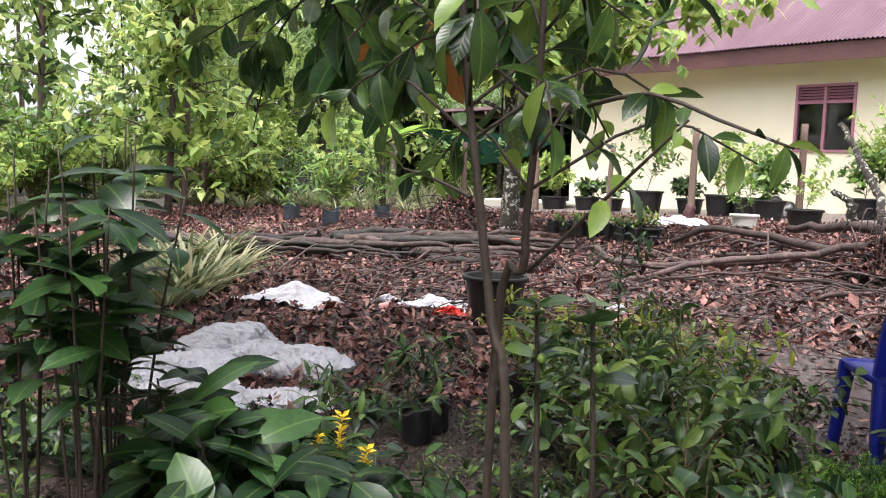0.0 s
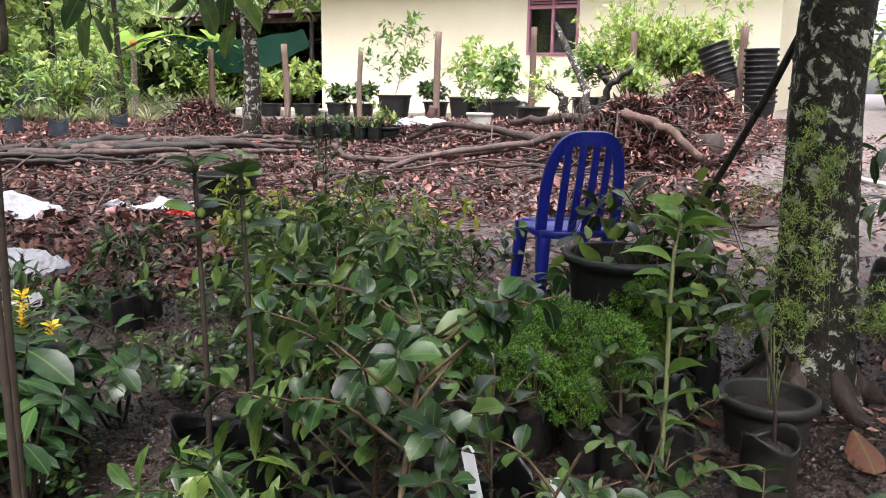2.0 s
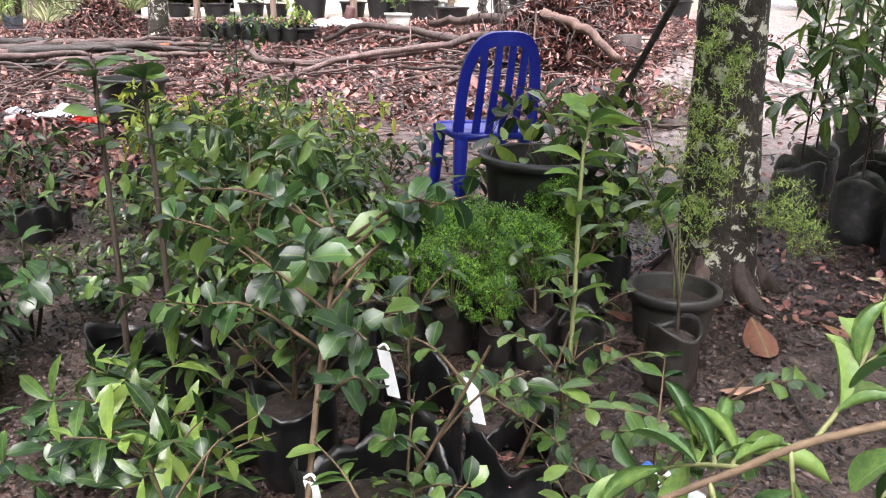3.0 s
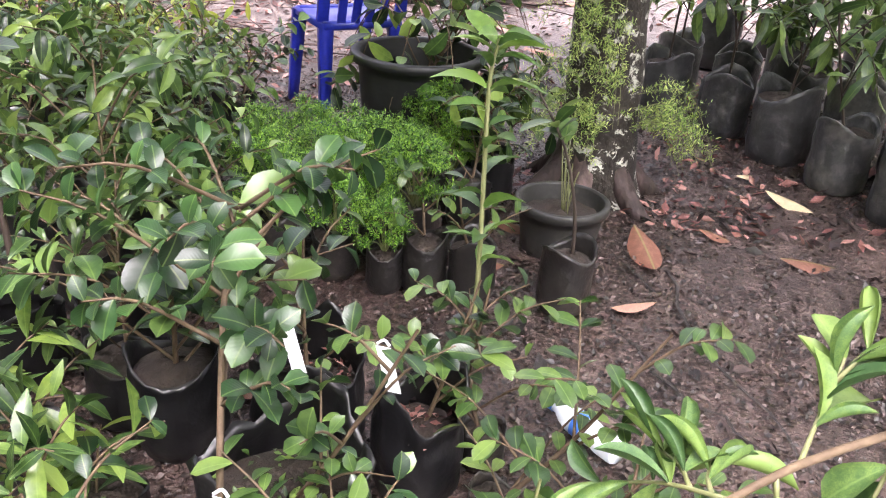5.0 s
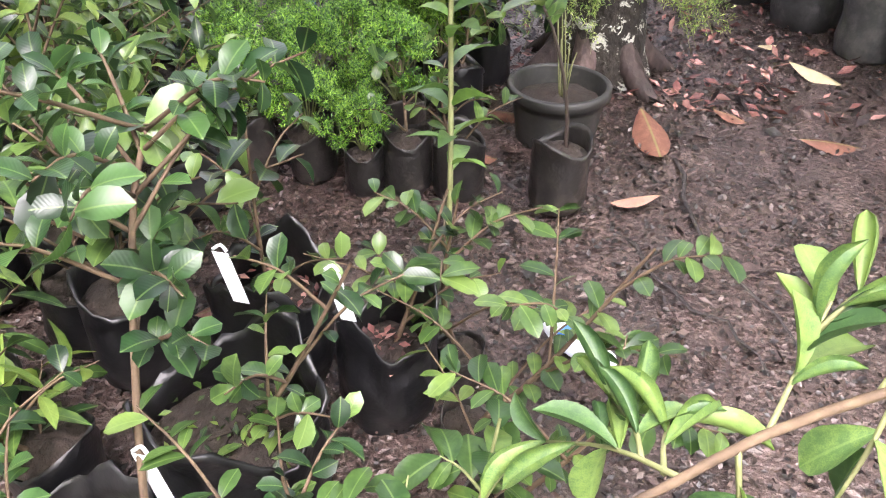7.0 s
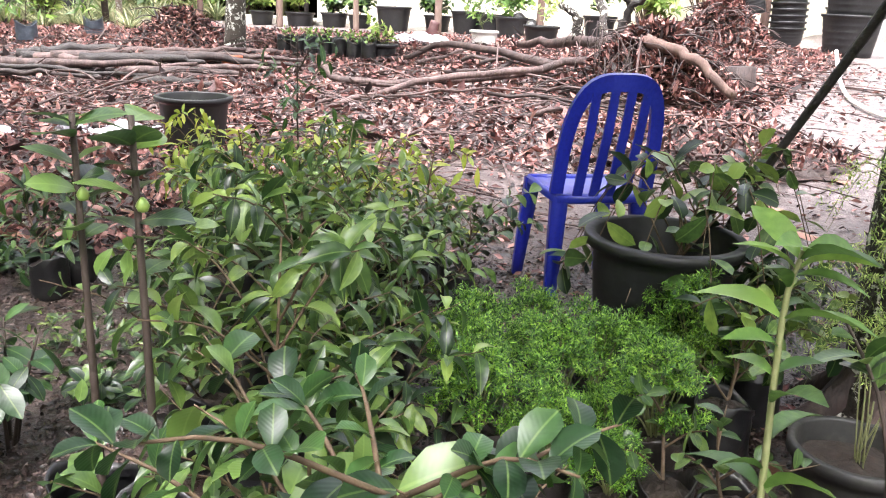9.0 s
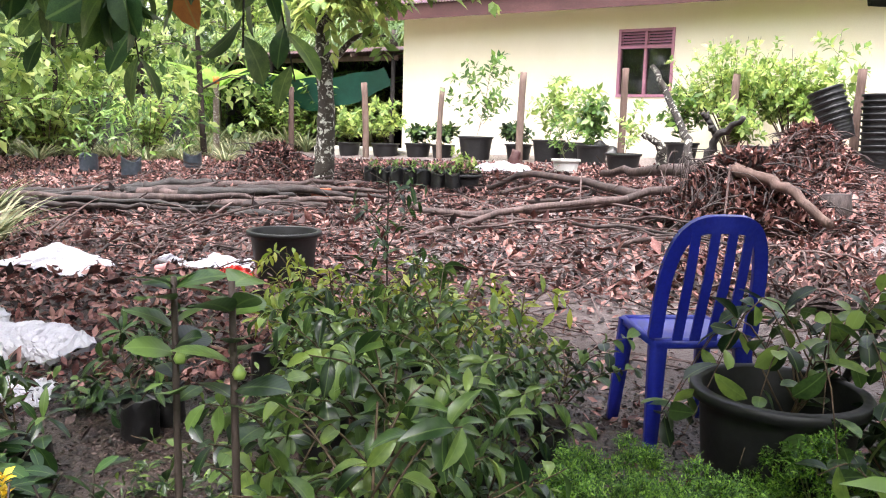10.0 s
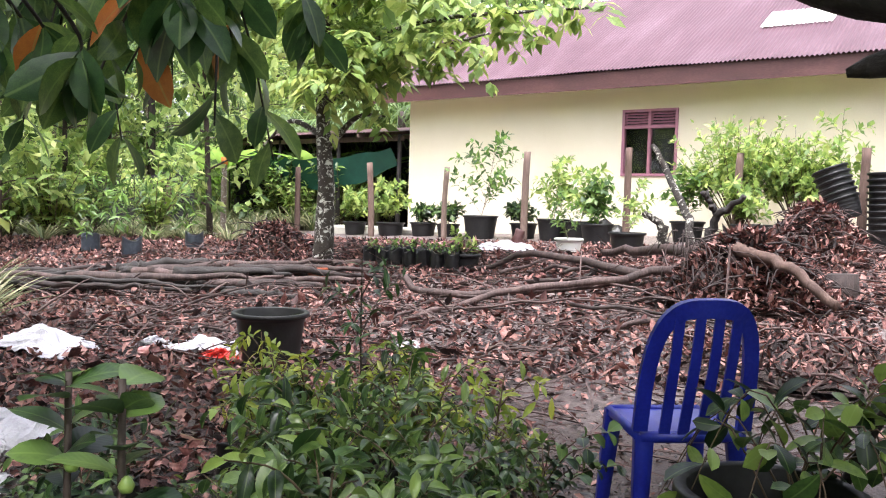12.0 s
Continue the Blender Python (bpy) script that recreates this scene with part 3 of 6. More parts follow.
        part("post", loc(tube([(xx, 16.2, 0.1), (xx + 0.03, 16.2, 2.68)], [0.06, 0.05], 8)), M["bark_dark"], shed)
    for z, y in ((2.62, 16.2), (2.85, 18.2)):
        part("beam", loc(box(-17.6, -11.0, y - 0.03, y + 0.03, z - 0.1, z)), M["post"], shed, smooth=False)
    for xx in np.arange(-17, -11, 1.2):
        V, F = box(xx, xx + 0.05, 15.9, 20.4, 2.6, 2.68)
        V[:, 2] += (V[:, 1] - 15.9) * 0.125
        part("rafter", loc((V, F)), M["post"], shed, smooth=False)
    # sagging green net
    u, v = np.meshgrid(np.linspace(0, 1, 24), np.linspace(0, 1, 8))
    X = -16.2 + 5.0 * u
    Y = 15.9 + 0.3 * v + 0.1 * np.sin(u * 9)
    Z = 2.35 - 0.75 * v * (0.5 + 0.5 * np.sin(np.pi * u)) - 0.25 * np.sin(np.pi * u) + 0.03 * np.sin(u * 25 + v * 4)
    i = np.arange(X.size).reshape(X.shape)
    F = np.stack([i[:-1, :-1], i[:-1, 1:], i[1:, 1:], i[1:, :-1]], -1).reshape(-1, 4)
    V = np.stack([X, Y, Z], -1).reshape(-1, 3)
    net = part("shade_net", join((V, F), (V + (0, 0.006, 0), F[:, ::-1])), M["net_green"])
    tagged(net, "sagging dark green shade net hung before the shed", "shade net")
    slab = part("pavement", (box(-12.4, -9.3, 14.9, 16.05, 0.2, 0.52, 0.03)), M["concrete"], None, smooth=False)
    tagged(slab, "pale concrete apron at the house corner", "pavement", kind="structure")


build_shed()


# ---- pots, bags ----
def pot_mesh(r, h, rib=0.0, lip=0.02):
    prof = [(0.0, 0.0), (r * 0.74, 0.0), (r * 0.77, 0.01)]
    for k in np.linspace(0.1, 0.86, 6):
        prof.append((r * (0.77 + 0.19 * k), h * k))
        if rib:
            prof.append((r * (0.77 + 0.19 * k) + rib, h * (k + 0.02)))
            prof.append((r * (0.77 + 0.19 * k) + rib, h * (k + 0.05)))
    prof += [(r * 0.96, h - 0.035), (r * 0.96 + lip, h - 0.03), (r * 0.96 + lip, h - 0.003), (r * 0.96 + lip - 0.004, h),
             (r * 0.93, h), (r * 0.92, h - 0.006), (r * 0.78, h * 0.3), (r * 0.7, 0.012), (0.0, 0.012)]
    return lathe(prof, 32)


def soil_disc(r, z, rng):
    rings = [(0.0, z + 0.015), (r * 0.4, z + 0.012), (r * 0.75, z + 0.004), (r, z - 0.006)]
    V, F = lathe(rings, 20)
    V[:, 2] += rng.normal(scale=0.004, size=len(V))
    return V, F[:, ::-1]


def bag_mesh(r, h, rng):
    prof = [(0.0, 0.0), (r * 0.82, 0.0), (r * 0.97, 0.02), (r * 1.04, h * 0.25), (r * 1.0, h * 0.5), (r * 1.03, h * 0.75), (r * 0.98, h * 0.92),
            (r * 1.04, h), (r * 1.0, h + 0.004), (r * 0.95, h * 0.93), (r * 0.94, h * 0.78)]
    V, F = lathe(prof, 18, 0.05, rng)
    V[:, 2] += np.where(V[:, 2] > h * 0.9, 0.13 * h * np.sin(np.arctan2(V[:, 1], V[:, 0]) * 2 + rng.uniform(0, 6)), 0)
    return V, F


def torn_bag(r, h, rng):
    """A tall polybag with slumped folds and a torn, uneven rim."""
    n, rows = 48, 15
    a = np.arange(n) * 2 * np.pi / n
    p = rng.uniform(0, 6.3, 6)
    top = h * (0.8 + 0.13 * np.sin(2 * a + p[0]) + 0.05 * np.sin(5 * a + p[1]) + 0.018 * np.sin(11 * a + p[2]) + 0.012 * rng.normal(size=n))
    V = []
    for side in (0, 1):
        for k in range(rows):
            t = k / (rows - 1)
            fold = 0.025 * np.sin(7 * a + 3 * t + p[3]) + 0.05 * t * t * np.sin(4 * a + p[4]) + 0.02 * np.sin(15 * t + 3 * a + p[5]) + 0.03 * t ** 3 * np.sin(13 * a + p[0]) + 0.012 * rng.normal(size=n) * t
            rr = r * (0.9 + 0.12 * np.sin(np.pi * min(1, t * 1.2)) + 0.10 * t ** 4 + fold) - 0.004 * side
            z = top * t + 0.004 * side
            V.append(np.stack([np.cos(a) * rr, np.sin(a) * rr, z], 1))
    V = np.concatenate(V)
    F = []
    for side in (0, 1):
        o = side * rows * n
        for k in range(rows - 1):
            for i in range(n):
                q = (o + k * n + i, o + k * n + (i + 1) % n, o + k * n + n + (i + 1) % n, o + k * n + n + i)
                F.append(q if side == 0 else q[::-1])
    o1, o2 = (rows - 1) * n, (2 * rows - 1) * n
    F += [(o1 + i, o1 + (i + 1) % n, o2 + (i + 1) % n, o2 + i) for i in range(n)]
    return V, np.array(F)


def bush_frames(rng, height, spread, branches, per, size, z0, lift=0.25, two=False, droop=0.0):
    """Stems and leaf frames of a small branching plant."""
    stems, frames = [], []
    lean = rng.normal(scale=0.06, size=2)
    main = curve([(0, 0, z0 - 0.03), (lean[0], lean[1], z0 + height * 0.4), (lean[0] * 1.8 + rng.normal(scale=0.03), lean[1] * 1.8, z0 + height)], 12)
    stems.append((main, np.linspace(0.006, 0.0025, len(main))))
    frames.append(leaves_along(rng, main, int(per * 1.2), size, 0.3, two_rank=two))
    for b in range(branches):
        t = 0.12 + 0.75 * (b + rng.uniform(0, 1)) / branches
        p = main[int(t * (len(main) - 1))]
        a = b * 2.4 + rng.uniform(-0.5, 0.5)
        ln = spread * rng.uniform(0.6, 1.1) * (1.1 - 0.5 * t)
        d = np.array([np.cos(a), np.sin(a), 0])
        line = curve([p, p + d * ln * 0.5 + (0, 0, ln * 0.55), p + d * ln + (0, 0, ln * (0.75 - droop))], 8)
        stems.append((line, np.linspace(0.0034, 0.0013, len(line))))
        frames.append(leaves_along(rng, line, per, size, 0.15, lift=lift, two_rank=two))
    return stems, cat(frames)


def stems_mesh(stems, n=5):
    return join(*[tube(p, r, n, cap=False) for p, r in stems])


def woody(stems, mat, e):
    """The main stem and each side branch as parts."""
    part("stem", tube(*stems[0], 6, cap=False), mat, e)
    for p, r in stems[1:]:
        part("branch", tube(p, r, 5, cap=False), mat, e)


def potted(name, x, y, rng, label, group, container="bag", r=0.09, h=0.2, mat="bag", height=0.45, spread=0.28, branches=7, per=11,
           size=0.075, leafmat="leaf", shape=None, stem="twig", z=None, two=False, droop=0.0, category="potted plant"):
    e = thing(name, x, y, gz(x, y) - 0.01 if z is None else z, label, category, group, rz=float(rng.uniform(0, 360)))
    if container == "bag":
        part("grow_bag", bag_mesh(r, h, rng), M[mat], e)
    elif container == "pot":
        part("pot", pot_mesh(r, h), M[mat], e)
    part("soil", soil_disc(r * 0.94, h * 0.88, rng), M["soil_pot"], e)
    stems, fr = bush_frames(rng, height, spread, branches, per, size, h * 0.86, two=two, droop=droop)
    woody(stems, M[stem], e)
    f = part("foliage", scatter(shape or LEAF, *fr), M[leafmat], e)
    f["kind"] = "stuff"
    return e


def rolled_leaf(ratio=0.34, seg=8, curl=2.0):
    """A thick blunt leaf along +x whose sides roll upwards into a trough."""
    V, UV = [], []
    for t in np.linspace(0, 1, seg + 1):
        w = ratio * 0.5 * max(0.06, min(1.0, (t / 0.55) ** 0.65) * (1 - max(0.0, (t - 0.55) / 0.45) ** 2.6) ** 0.55)
        for s in np.linspace(-1, 1, 7):
            a = s * curl
            V.append((t, w * np.sin(a) / curl * 1.5, -0.3 * t * t + 0.12 * t + w * (1 - np.cos(a)) / curl * 1.5))
            UV.append((t, 0.5 + 0.49 * s))
    F = [(r * 7 + c, r * 7 + 7 + c, r * 7 + 8 + c, r * 7 + 1 + c) for r in range(seg) for c in range(6)]
    return np.array(V), np.array(F), np.array(UV)


LEAF = leaf_shape(0.5, 6, 0.25, 0.3, tip=2.2)
LEAF_LONG = leaf_shape(0.30, 4, 0.25, 0.35)
LEAF_ROUND = leaf_shape(0.62, 6, 0.35, 0.35, tip=2.6, widest=0.5)
LEAF_CURL = leaf_shape(0.40, 5, 0.6, 0.6)
LEAF_FAR = leaf_shape(0.5, 2, 0.2, 0.2)
NEEDLE = leaf_shape(0.2, 2, 0.0, 0.1)
BLADE = leaf_shape(0.05, 6, 0.4, 0.55, widest=0.25)


# ---- field of seedlings in the foreground ----
def build_field():
    rng = np.random.default_rng(11)
    kinds = [potted("nursery_seedling", 0, -30 - k, rng, "bushy green seedling in a black polybag on the soil", "seedlings in the bed",
                    r=0.085 + 0.01 * (k % 3), h=0.2, height=0.34 + 0.09 * (k % 3), spread=0.36, branches=11 + k % 3, per=11, size=(0.07, 0.095, 0.075, 0.068, 0.09, 0.075)[k], z=0.0,
                    leafmat=("leaf", "leaf_mix", "leaf_mix", "leaf", "leaf_young", "leaf_young")[k], shape=(LEAF, LEAF_CURL, LEAF_CURL, LEAF_ROUND)[k % 4]) for k in range(6)]
    spots = []
    for y in np.arange(1.75, 3.75, 0.26):
        for x in np.arange(-1.95, 1.1, 0.27):
            edge = 1.34 - (y - 0.96) * 0.47 - 0.16
            if x > edge or x < -0.35 - (y - 1.7) * 0.52 or (y > 3.9 and x > -0.5) or (x > 0.5 and y > 2.2):
                continue
            if (x < -0.15 and y < 2.95 and x > -1.0) or (x < 0.32 and y < 2.2):
                continue
            spots.append((x + rng.uniform(-0.07, 0.07), y + rng.uniform(-0.07, 0.07)))
    for i, (x, y) in enumerate(spots):
        k = kinds[int(rng.integers(0, 6))]
        m = pose(x, y, gz(x, y) - 0.01, rng.uniform(-5, 5), rng.uniform(-5, 5), rng.uniform(0, 360))
        s = rng.uniform(0.75, 1.2) * (0.68 if x < -0.7 else 0.82 if y > 3.0 else 1.0)
        copy_thing(k, m @ Matrix.Scale(s, 4))
    for k in kinds:
        for o in (*k.children_recursive, k):
            bpy.data.objects.remove(o)


build_field()


# ---- blue plastic chair ----
def build_chair():
    ch = thing("plastic_chair", 0.27, 3.98, gz(0.2, 4.0) - 0.005, "blue moulded plastic garden chair with slatted back on the soil", "chair", rz=42)
    ch.scale = (0.82, 0.86, 1.02)
    u, v = np.meshgrid(np.linspace(-1, 1, 15), np.linspace(-1, 1, 15))
    X = 0.21 * u * (1 - 0.04 * v)
    Y = 0.205 * v
    Z = 0.43 - 0.018 * (1 - u * u) * (1 - v * v) - 0.02 * np.clip(v - 0.7, 0, 1) ** 1.0
    i = np.arange(X.size).reshape(X.shape)
    F = np.stack([i[:-1, :-1], i[:-1, 1:], i[1:, 1:], i[1:, :-1]], -1).reshape(-1, 4)
    V = np.stack([X, Y, Z], -1).reshape(-1, 3)
    top = (V, F)
    under = (V - (0, 0, 0.006), F[:, ::-1])
    rim = []
    for a, b in (((-0.21, -0.205), (0.21, -0.205)), ((0.21, -0.205), (0.205, 0.205)), ((0.205, 0.205), (-0.205, 0.205)), ((-0.205, 0.205), (-0.21, -0.205))):
        rim.append(tube([(a[0], a[1], 0.415), (b[0], b[1], 0.415)], 0.02, 6))
    part("seat", join(top, under, *rim), M["chair"], ch)
    for sx in (-1, 1):
        for yt, yb in ((0.19, 0.235), (-0.19, -0.26)):
            xt, xb = sx * 0.19, sx * 0.225
            V = []
            for t in np.linspace(0, 1, 6):
                w = 0.036 - 0.012 * t
                x, y, z = xt + (xb - xt) * t, yt + (yb - yt) * t, 0.425 * (1 - t)
                V += [(x - w, y - w * 0.7, z), (x + w, y - w * 0.7, z), (x + w, y + w * 0.7, z), (x - w, y + w * 0.7, z)]
            F = [(k * 4 + j, k * 4 + (j + 1) % 4, k * 4 + 4 + (j + 1) % 4, k * 4 + 4 + j) for k in range(5) for j in range(4)] + [(20, 21, 22, 23)]
            V = np.array(V)
            V[:, :2] = np.clip(V[:, :2], -0.27, 0.27)
            part("leg", (V, np.array(F)[:, ::-1]), M["chair"], ch)

    def back_y(z):
        return -0.205 - 0.22 * (z - 0.42)
    arch = []
    for t in np.linspace(0, 1, 25):
        a = np.pi * t
        x = -0.215 * np.cos(a) * (1 if 0.18 < t < 0.82 else 1.0)
        z = 0.44 + 0.41 * (1 - abs(np.cos(a)) ** 3.6) ** (1 / 3.2)
        arch.append((x, back_y(z) - 0.05 * (1 - (x / 0.215) ** 2), z))
    arch = np.array(arch)
    T = np.gradient(arch, axis=0)
    V = []
    for p, t in zip(arch, T):
        t = t / np.linalg.norm(t)
        n = np.array([0, 1, 0.22])
        n /= np.linalg.norm(n)
        s = np.cross(t, n)
        s /= np.linalg.norm(s)
        w = 0.03
        V += [p + s * w + n * 0.011, p - s * w + n * 0.011, p - s * w - n * 0.011, p + s * w - n * 0.011]
    F = [(k * 4 + j, k * 4 + (j + 1) % 4, k * 4 + 4 + (j + 1) % 4, k * 4 + 4 + j) for k in range(24) for j in range(4)]
    part("back_frame", (np.array(V), np.array(F)), M["chair"], ch, smooth=False)
    for x in (-0.115, -0.038, 0.038, 0.115):
        zt = 0.44 + 0.41 * (1 - (abs(x) / 0.215) ** 3.6) ** (1 / 3.2) - 0.01
        V = []
        for z in np.linspace(0.42, zt, 8):
            y = back_y(z) - 0.05 * (1 - (x / 0.215) ** 2) * min(1, (z - 0.38) / 0.3)
            for dx, dy in ((-0.023, 0.005), (0.023, 0.005), (0.023, -0.005), (-0.023, -0.005)):
                V.append((x + dx * (1 - 0.15 * (z - 0.42) / 0.4), y + dy, z))
        F = [(k * 4 + j, k * 4 + (j + 1) % 4, k * 4 + 4 + (j + 1) % 4, k * 4 + 4 + j) for k in range(7) for j in range(4)]
        part("back_slat", (np.array(V), np.array(F)), M["chair"], ch, smooth=False)


build_chair()


# ---- feathery bright green plants in small bags ----
def build_feathery():
    rng = np.random.default_rng(5)
    kinds = []
    for k in range(3):
        e = thing("feathery_aralia", 0, -40 - k, 0, "feathery bright green foliage plant in a dusty grow bag", "potted plant", "feathery plants in bags")
        part("grow_bag", bag_mesh(0.065, 0.17, rng), M["bag_dusty"], e)
        part("soil", soil_disc(0.06, 0.15, rng), M["soil_pot"], e)
        stems, fr = [], []
        for b in range(15):
            a, rr = b * 2.4, 0.078 * np.sqrt((b + 0.5) / 15)
            top = np.array([np.cos(a) * rr, np.sin(a) * rr, 0.16 + 0.2 - 24.0 * rr * rr + rng.uniform(-0.02, 0.02)])
            line = curve([(0, 0, 0.14), (top[0] * 0.4, top[1] * 0.4, 0.2), top], 6)
            stems.append((line, np.linspace(0.003, 0.0015, len(line))))
            n = 40
            d = rand_dir(rng, n, 0.8) + np.array([np.cos(a) * 0.35, np.sin(a) * 0.35, 0.35])
            for q in range(n):
                tw = curve([top + d[q] * 0.008, top + d[q] * rng.uniform(0.025, 0.042)], 4)
                fr.append(leaves_along(rng, tw, 11, 0.0125, 0.1, spread=0.75, jitter=0.4))
        f0 = part("stem", stems_mesh(stems), M["stem_green"], e)
        f0["kind"] = "stuff"
        f = part("foliage", scatter(leaf_shape(0.3, 2, 0.2, 0.1), *cat(fr)), M["fern"], e)
        f["kind"] = "stuff"
        kinds.append(e)
    spots = []
    for y, xs in ((2.54, (0.6, 0.76, 0.91)), (2.72, (0.5, 0.67, 0.83, 0.98)), (2.9, (0.44, 0.6, 0.77, 0.93)), (3.08, (0.5, 0.67, 0.84, 0.99)), (3.24, (0.78, 0.95))):
        spots += [(x + rng.uniform(-0.025, 0.025), y + rng.uniform(-0.03, 0.03)) for x in xs]
    for x, y in spots:
        copy_thing(kinds[int(rng.integers(0, 3))], pose(x, y, gz(x, y) - 0.005, rng.uniform(-6, 6), rng.uniform(-6, 6), rng.uniform(0, 360)) @ Matrix.Scale(rng.uniform(0.78, 1.16), 4))
    for k in kinds:
        for o in (*k.children_recursive, k):
            bpy.data.objects.remove(o)


build_feathery()


# ---- big tree with the lichen-spotted trunk, its low limb and hanging leaves ----
def build_near_tree():
    rng = np.random.default_rng(21)
    x0, y0 = 1.44, 3.45
    z0 = gz(x0, y0)
    t = thing("shade_tree", x0, y0, z0, "dark lichen-spotted tree with a low limb over the nursery bed", "tree")
    line = curve([(0.02, 0, -0.1), (0.01, 0, 0.3), (-0.02, 0.02, 1.0), (0.0, 0.03, 1.7), (0.06, 0.05, 3.0), (0.1, 0.1, 4.5)], 24)
    rad = np.interp(line[:, 2], [-0.1, 0.05, 0.25, 1.0, 2.0, 4.5], [0.22, 0.17, 0.135, 0.12, 0.125, 0.09])
    part("trunk", tube(line, rad, 20, wob=0.06, rng=rng), M["bark_lichen"], t)
    for a in (0.3, 1.4, 2.6, 3.7, 4.6, 5.6):
        d = np.array([np.cos(a), np.sin(a)])
        part("root", tube(curve([(d[0] * 0.06, d[1] * 0.06, 0.22), (d[0] * 0.16, d[1] * 0.16, 0.07), (d[0] * 0.34, d[1] * 0.34, -0.05)], 7), [0.06, 0.055, 0.05, 0.045, 0.04, 0.03, 0.02], 8, wob=0.12, rng=rng), M["bark"], t)
    o = np.array([x0, y0, z0])
    limb = curve(np.array([(1.44, 3.47, 1.78), (1.15, 3.5, 1.68), (0.9, 3.5, 1.71), (0.7, 3.5, 1.79), (0.4, 3.45, 1.93), (0.1, 3.4, 1.96), (-0.4, 3.4, 1.96), (-0.8, 3.4, 2.03), (-1.05, 3.4, 2.2), (-1.6, 3.4, 2.35), (-2.2, 3.4, 2.45), (-3.2, 3.4, 2.3)]) - o, 48)
    lb = part("limb", tube(limb, np.interp(np.arange(len(limb)), [0, 8, 14, len(limb) - 1], [0.065, 0.058, 0.036, 0.015]), 12, wob=0.1, rng=rng), M["bark_dark"], t, "dark wet limb")
    stub = curve(np.array([(1.2, 3.44, 1.62), (1.04, 3.37, 1.53), (0.9, 3.34, 1.495)]) - o, 6)
    part("broken_stub", tube(stub, [0.052, 0.05, 0.045, 0.04, 0.03, 0.012], 10, wob=0.15, rng=rng), M["bark_dark"], t)
    # twigs with big hanging leaves
    big = leaf_shape(0.5, 6, 0.15, 0.3)
    meshes = {k: mesh_from("leaf", big[0] * s, big[1], M[k], True, big[2]) for k, s in (("leaf_dark", 1.0), ("leaf_young", 1.0), ("leaf_orange", 1.0))}
    twigs = []
    for k in range(12):
        s = int(len(limb) * (0.74 + 0.26 * k / 12))
        p = limb[min(s, len(limb) - 1)]
        d = np.array([rng.uniform(-0.6, 0.2), rng.uniform(-0.5, 0.5), 0])
        ln = rng.uniform(0.55, 1.05)
        twigs.append(curve([p, p + d * 0.6 + (0, 0, -ln * 0.35), p + d + (0, 0, -ln)], 8))
    for q in ((-1.05, 3.5, 1.75), (-1.5, 2.8, 1.62), (-1.9, 2.9, 1.68), (-2.2, 3.0, 1.72), (-1.2, 3.0, 1.8), (-1.75, 2.6, 1.72)):
        q = np.array(q) - o
        twigs.append(curve([q + (0.1, -0.2, 0.25), q + (0.0, 0, 0.1), q], 8))
    for k in range(5):
        p = limb[-1 - k * 2]
        d = np.array([rng.uniform(-1.2, -0.2), rng.uniform(-0.5, 0.4), rng.uniform(-0.55, 0.1)])
        twigs.append(curve([p, p + d * 0.5 + (0, 0, 0.05), p + d], 8))
    for tw in twigs:
        part("twig", tube(tw, np.linspace(0.010, 0.004, len(tw)), 6), M["bark_dark"], t)
        P, D, U, S = leaves_along(rng, tw, 11, 0.27, 0.15, spread=0.95, lift=-1.5, jitter=0.5)
        for p, d, u, s in zip(P, D, U, S):
            d = Vector(d) + Vector((0, 0, -0.15))
            x = d.normalized()
            yv = Vector(u).cross(x).normalized()
            m = Matrix((x, yv, x.cross(yv))).transposed().to_4x4()
            key = "leaf_orange" if rng.uniform() < (0.06 if p[0] > -3.3 else 0.02) else ("leaf_young" if rng.uniform() < 0.4 else "leaf_dark")
            lf = new("leaf", meshes[key])
            lf.parent = t
            lf.matrix_basis = Matrix.Translation(Vector(p)) @ m @ Matrix.Scale(float(s) * (0.7 if p[0] > -2.5 else 1.0), 4)
    # upper crown, mostly out of sight, that shades the bed
    fr = []
    limbs = []
    for k in range(20):
        a = k * 2.4
        p = np.array([0.1, 0.1, 3.2 + 0.06 * k])
        d = np.array([np.cos(a) * 1.1 - 0.35, np.sin(a) * 1.0 - 0.75, 0.3]) * rng.uniform(1.0, 2.4)
        l2 = curve([p, p + d * 0.5 + (0, 0, 0.3), p + d], 8)
        limbs.append((l2, np.linspace(0.05, 0.012, len(l2))))
        for q in range(26):
            c = l2[2 + q % 6] + rng.normal(scale=(0.35, 0.35, 0.12), size=3)
            fr.append(leaves_along(rng, curve([c, c + rand_dir(rng, 1, 0.5)[0] * 0.5], 4), 9, 0.26, 0.0))
    for k in range(48):
        a = k * 2.4
        p = np.array([0.1, 0.1, 3.0 + 0.03 * k])
        d = np.array([np.cos(a) * 0.85 - 0.25, np.sin(a) * 0.8 - 1.0, 0.2]) * rng.uniform(1.0, 2.5)
        l2 = curve([p, p + d * 0.5 + (0, 0, 0.3), p + d], 8)
        limbs.append((l2, np.linspace(0.05, 0.012, len(l2))))
        for q in range(26):
            c = l2[2 + q % 6] + rng.normal(scale=(0.35, 0.35, 0.12), size=3)
            fr.append(leaves_along(rng, curve([c, c + rand_dir(rng, 1, 0.5)[0] * 0.5], 4), 9, 0.26, 0.0))
    part("upper_limb", stems_mesh(limbs, 7), M["bark_dark"], t)
    f = part("crown", scatter(LEAF_FAR, *cat(fr)), M["leaf_dark"], t)
    f["kind"] = "stuff"
    # asparagus fern climbing the trunk
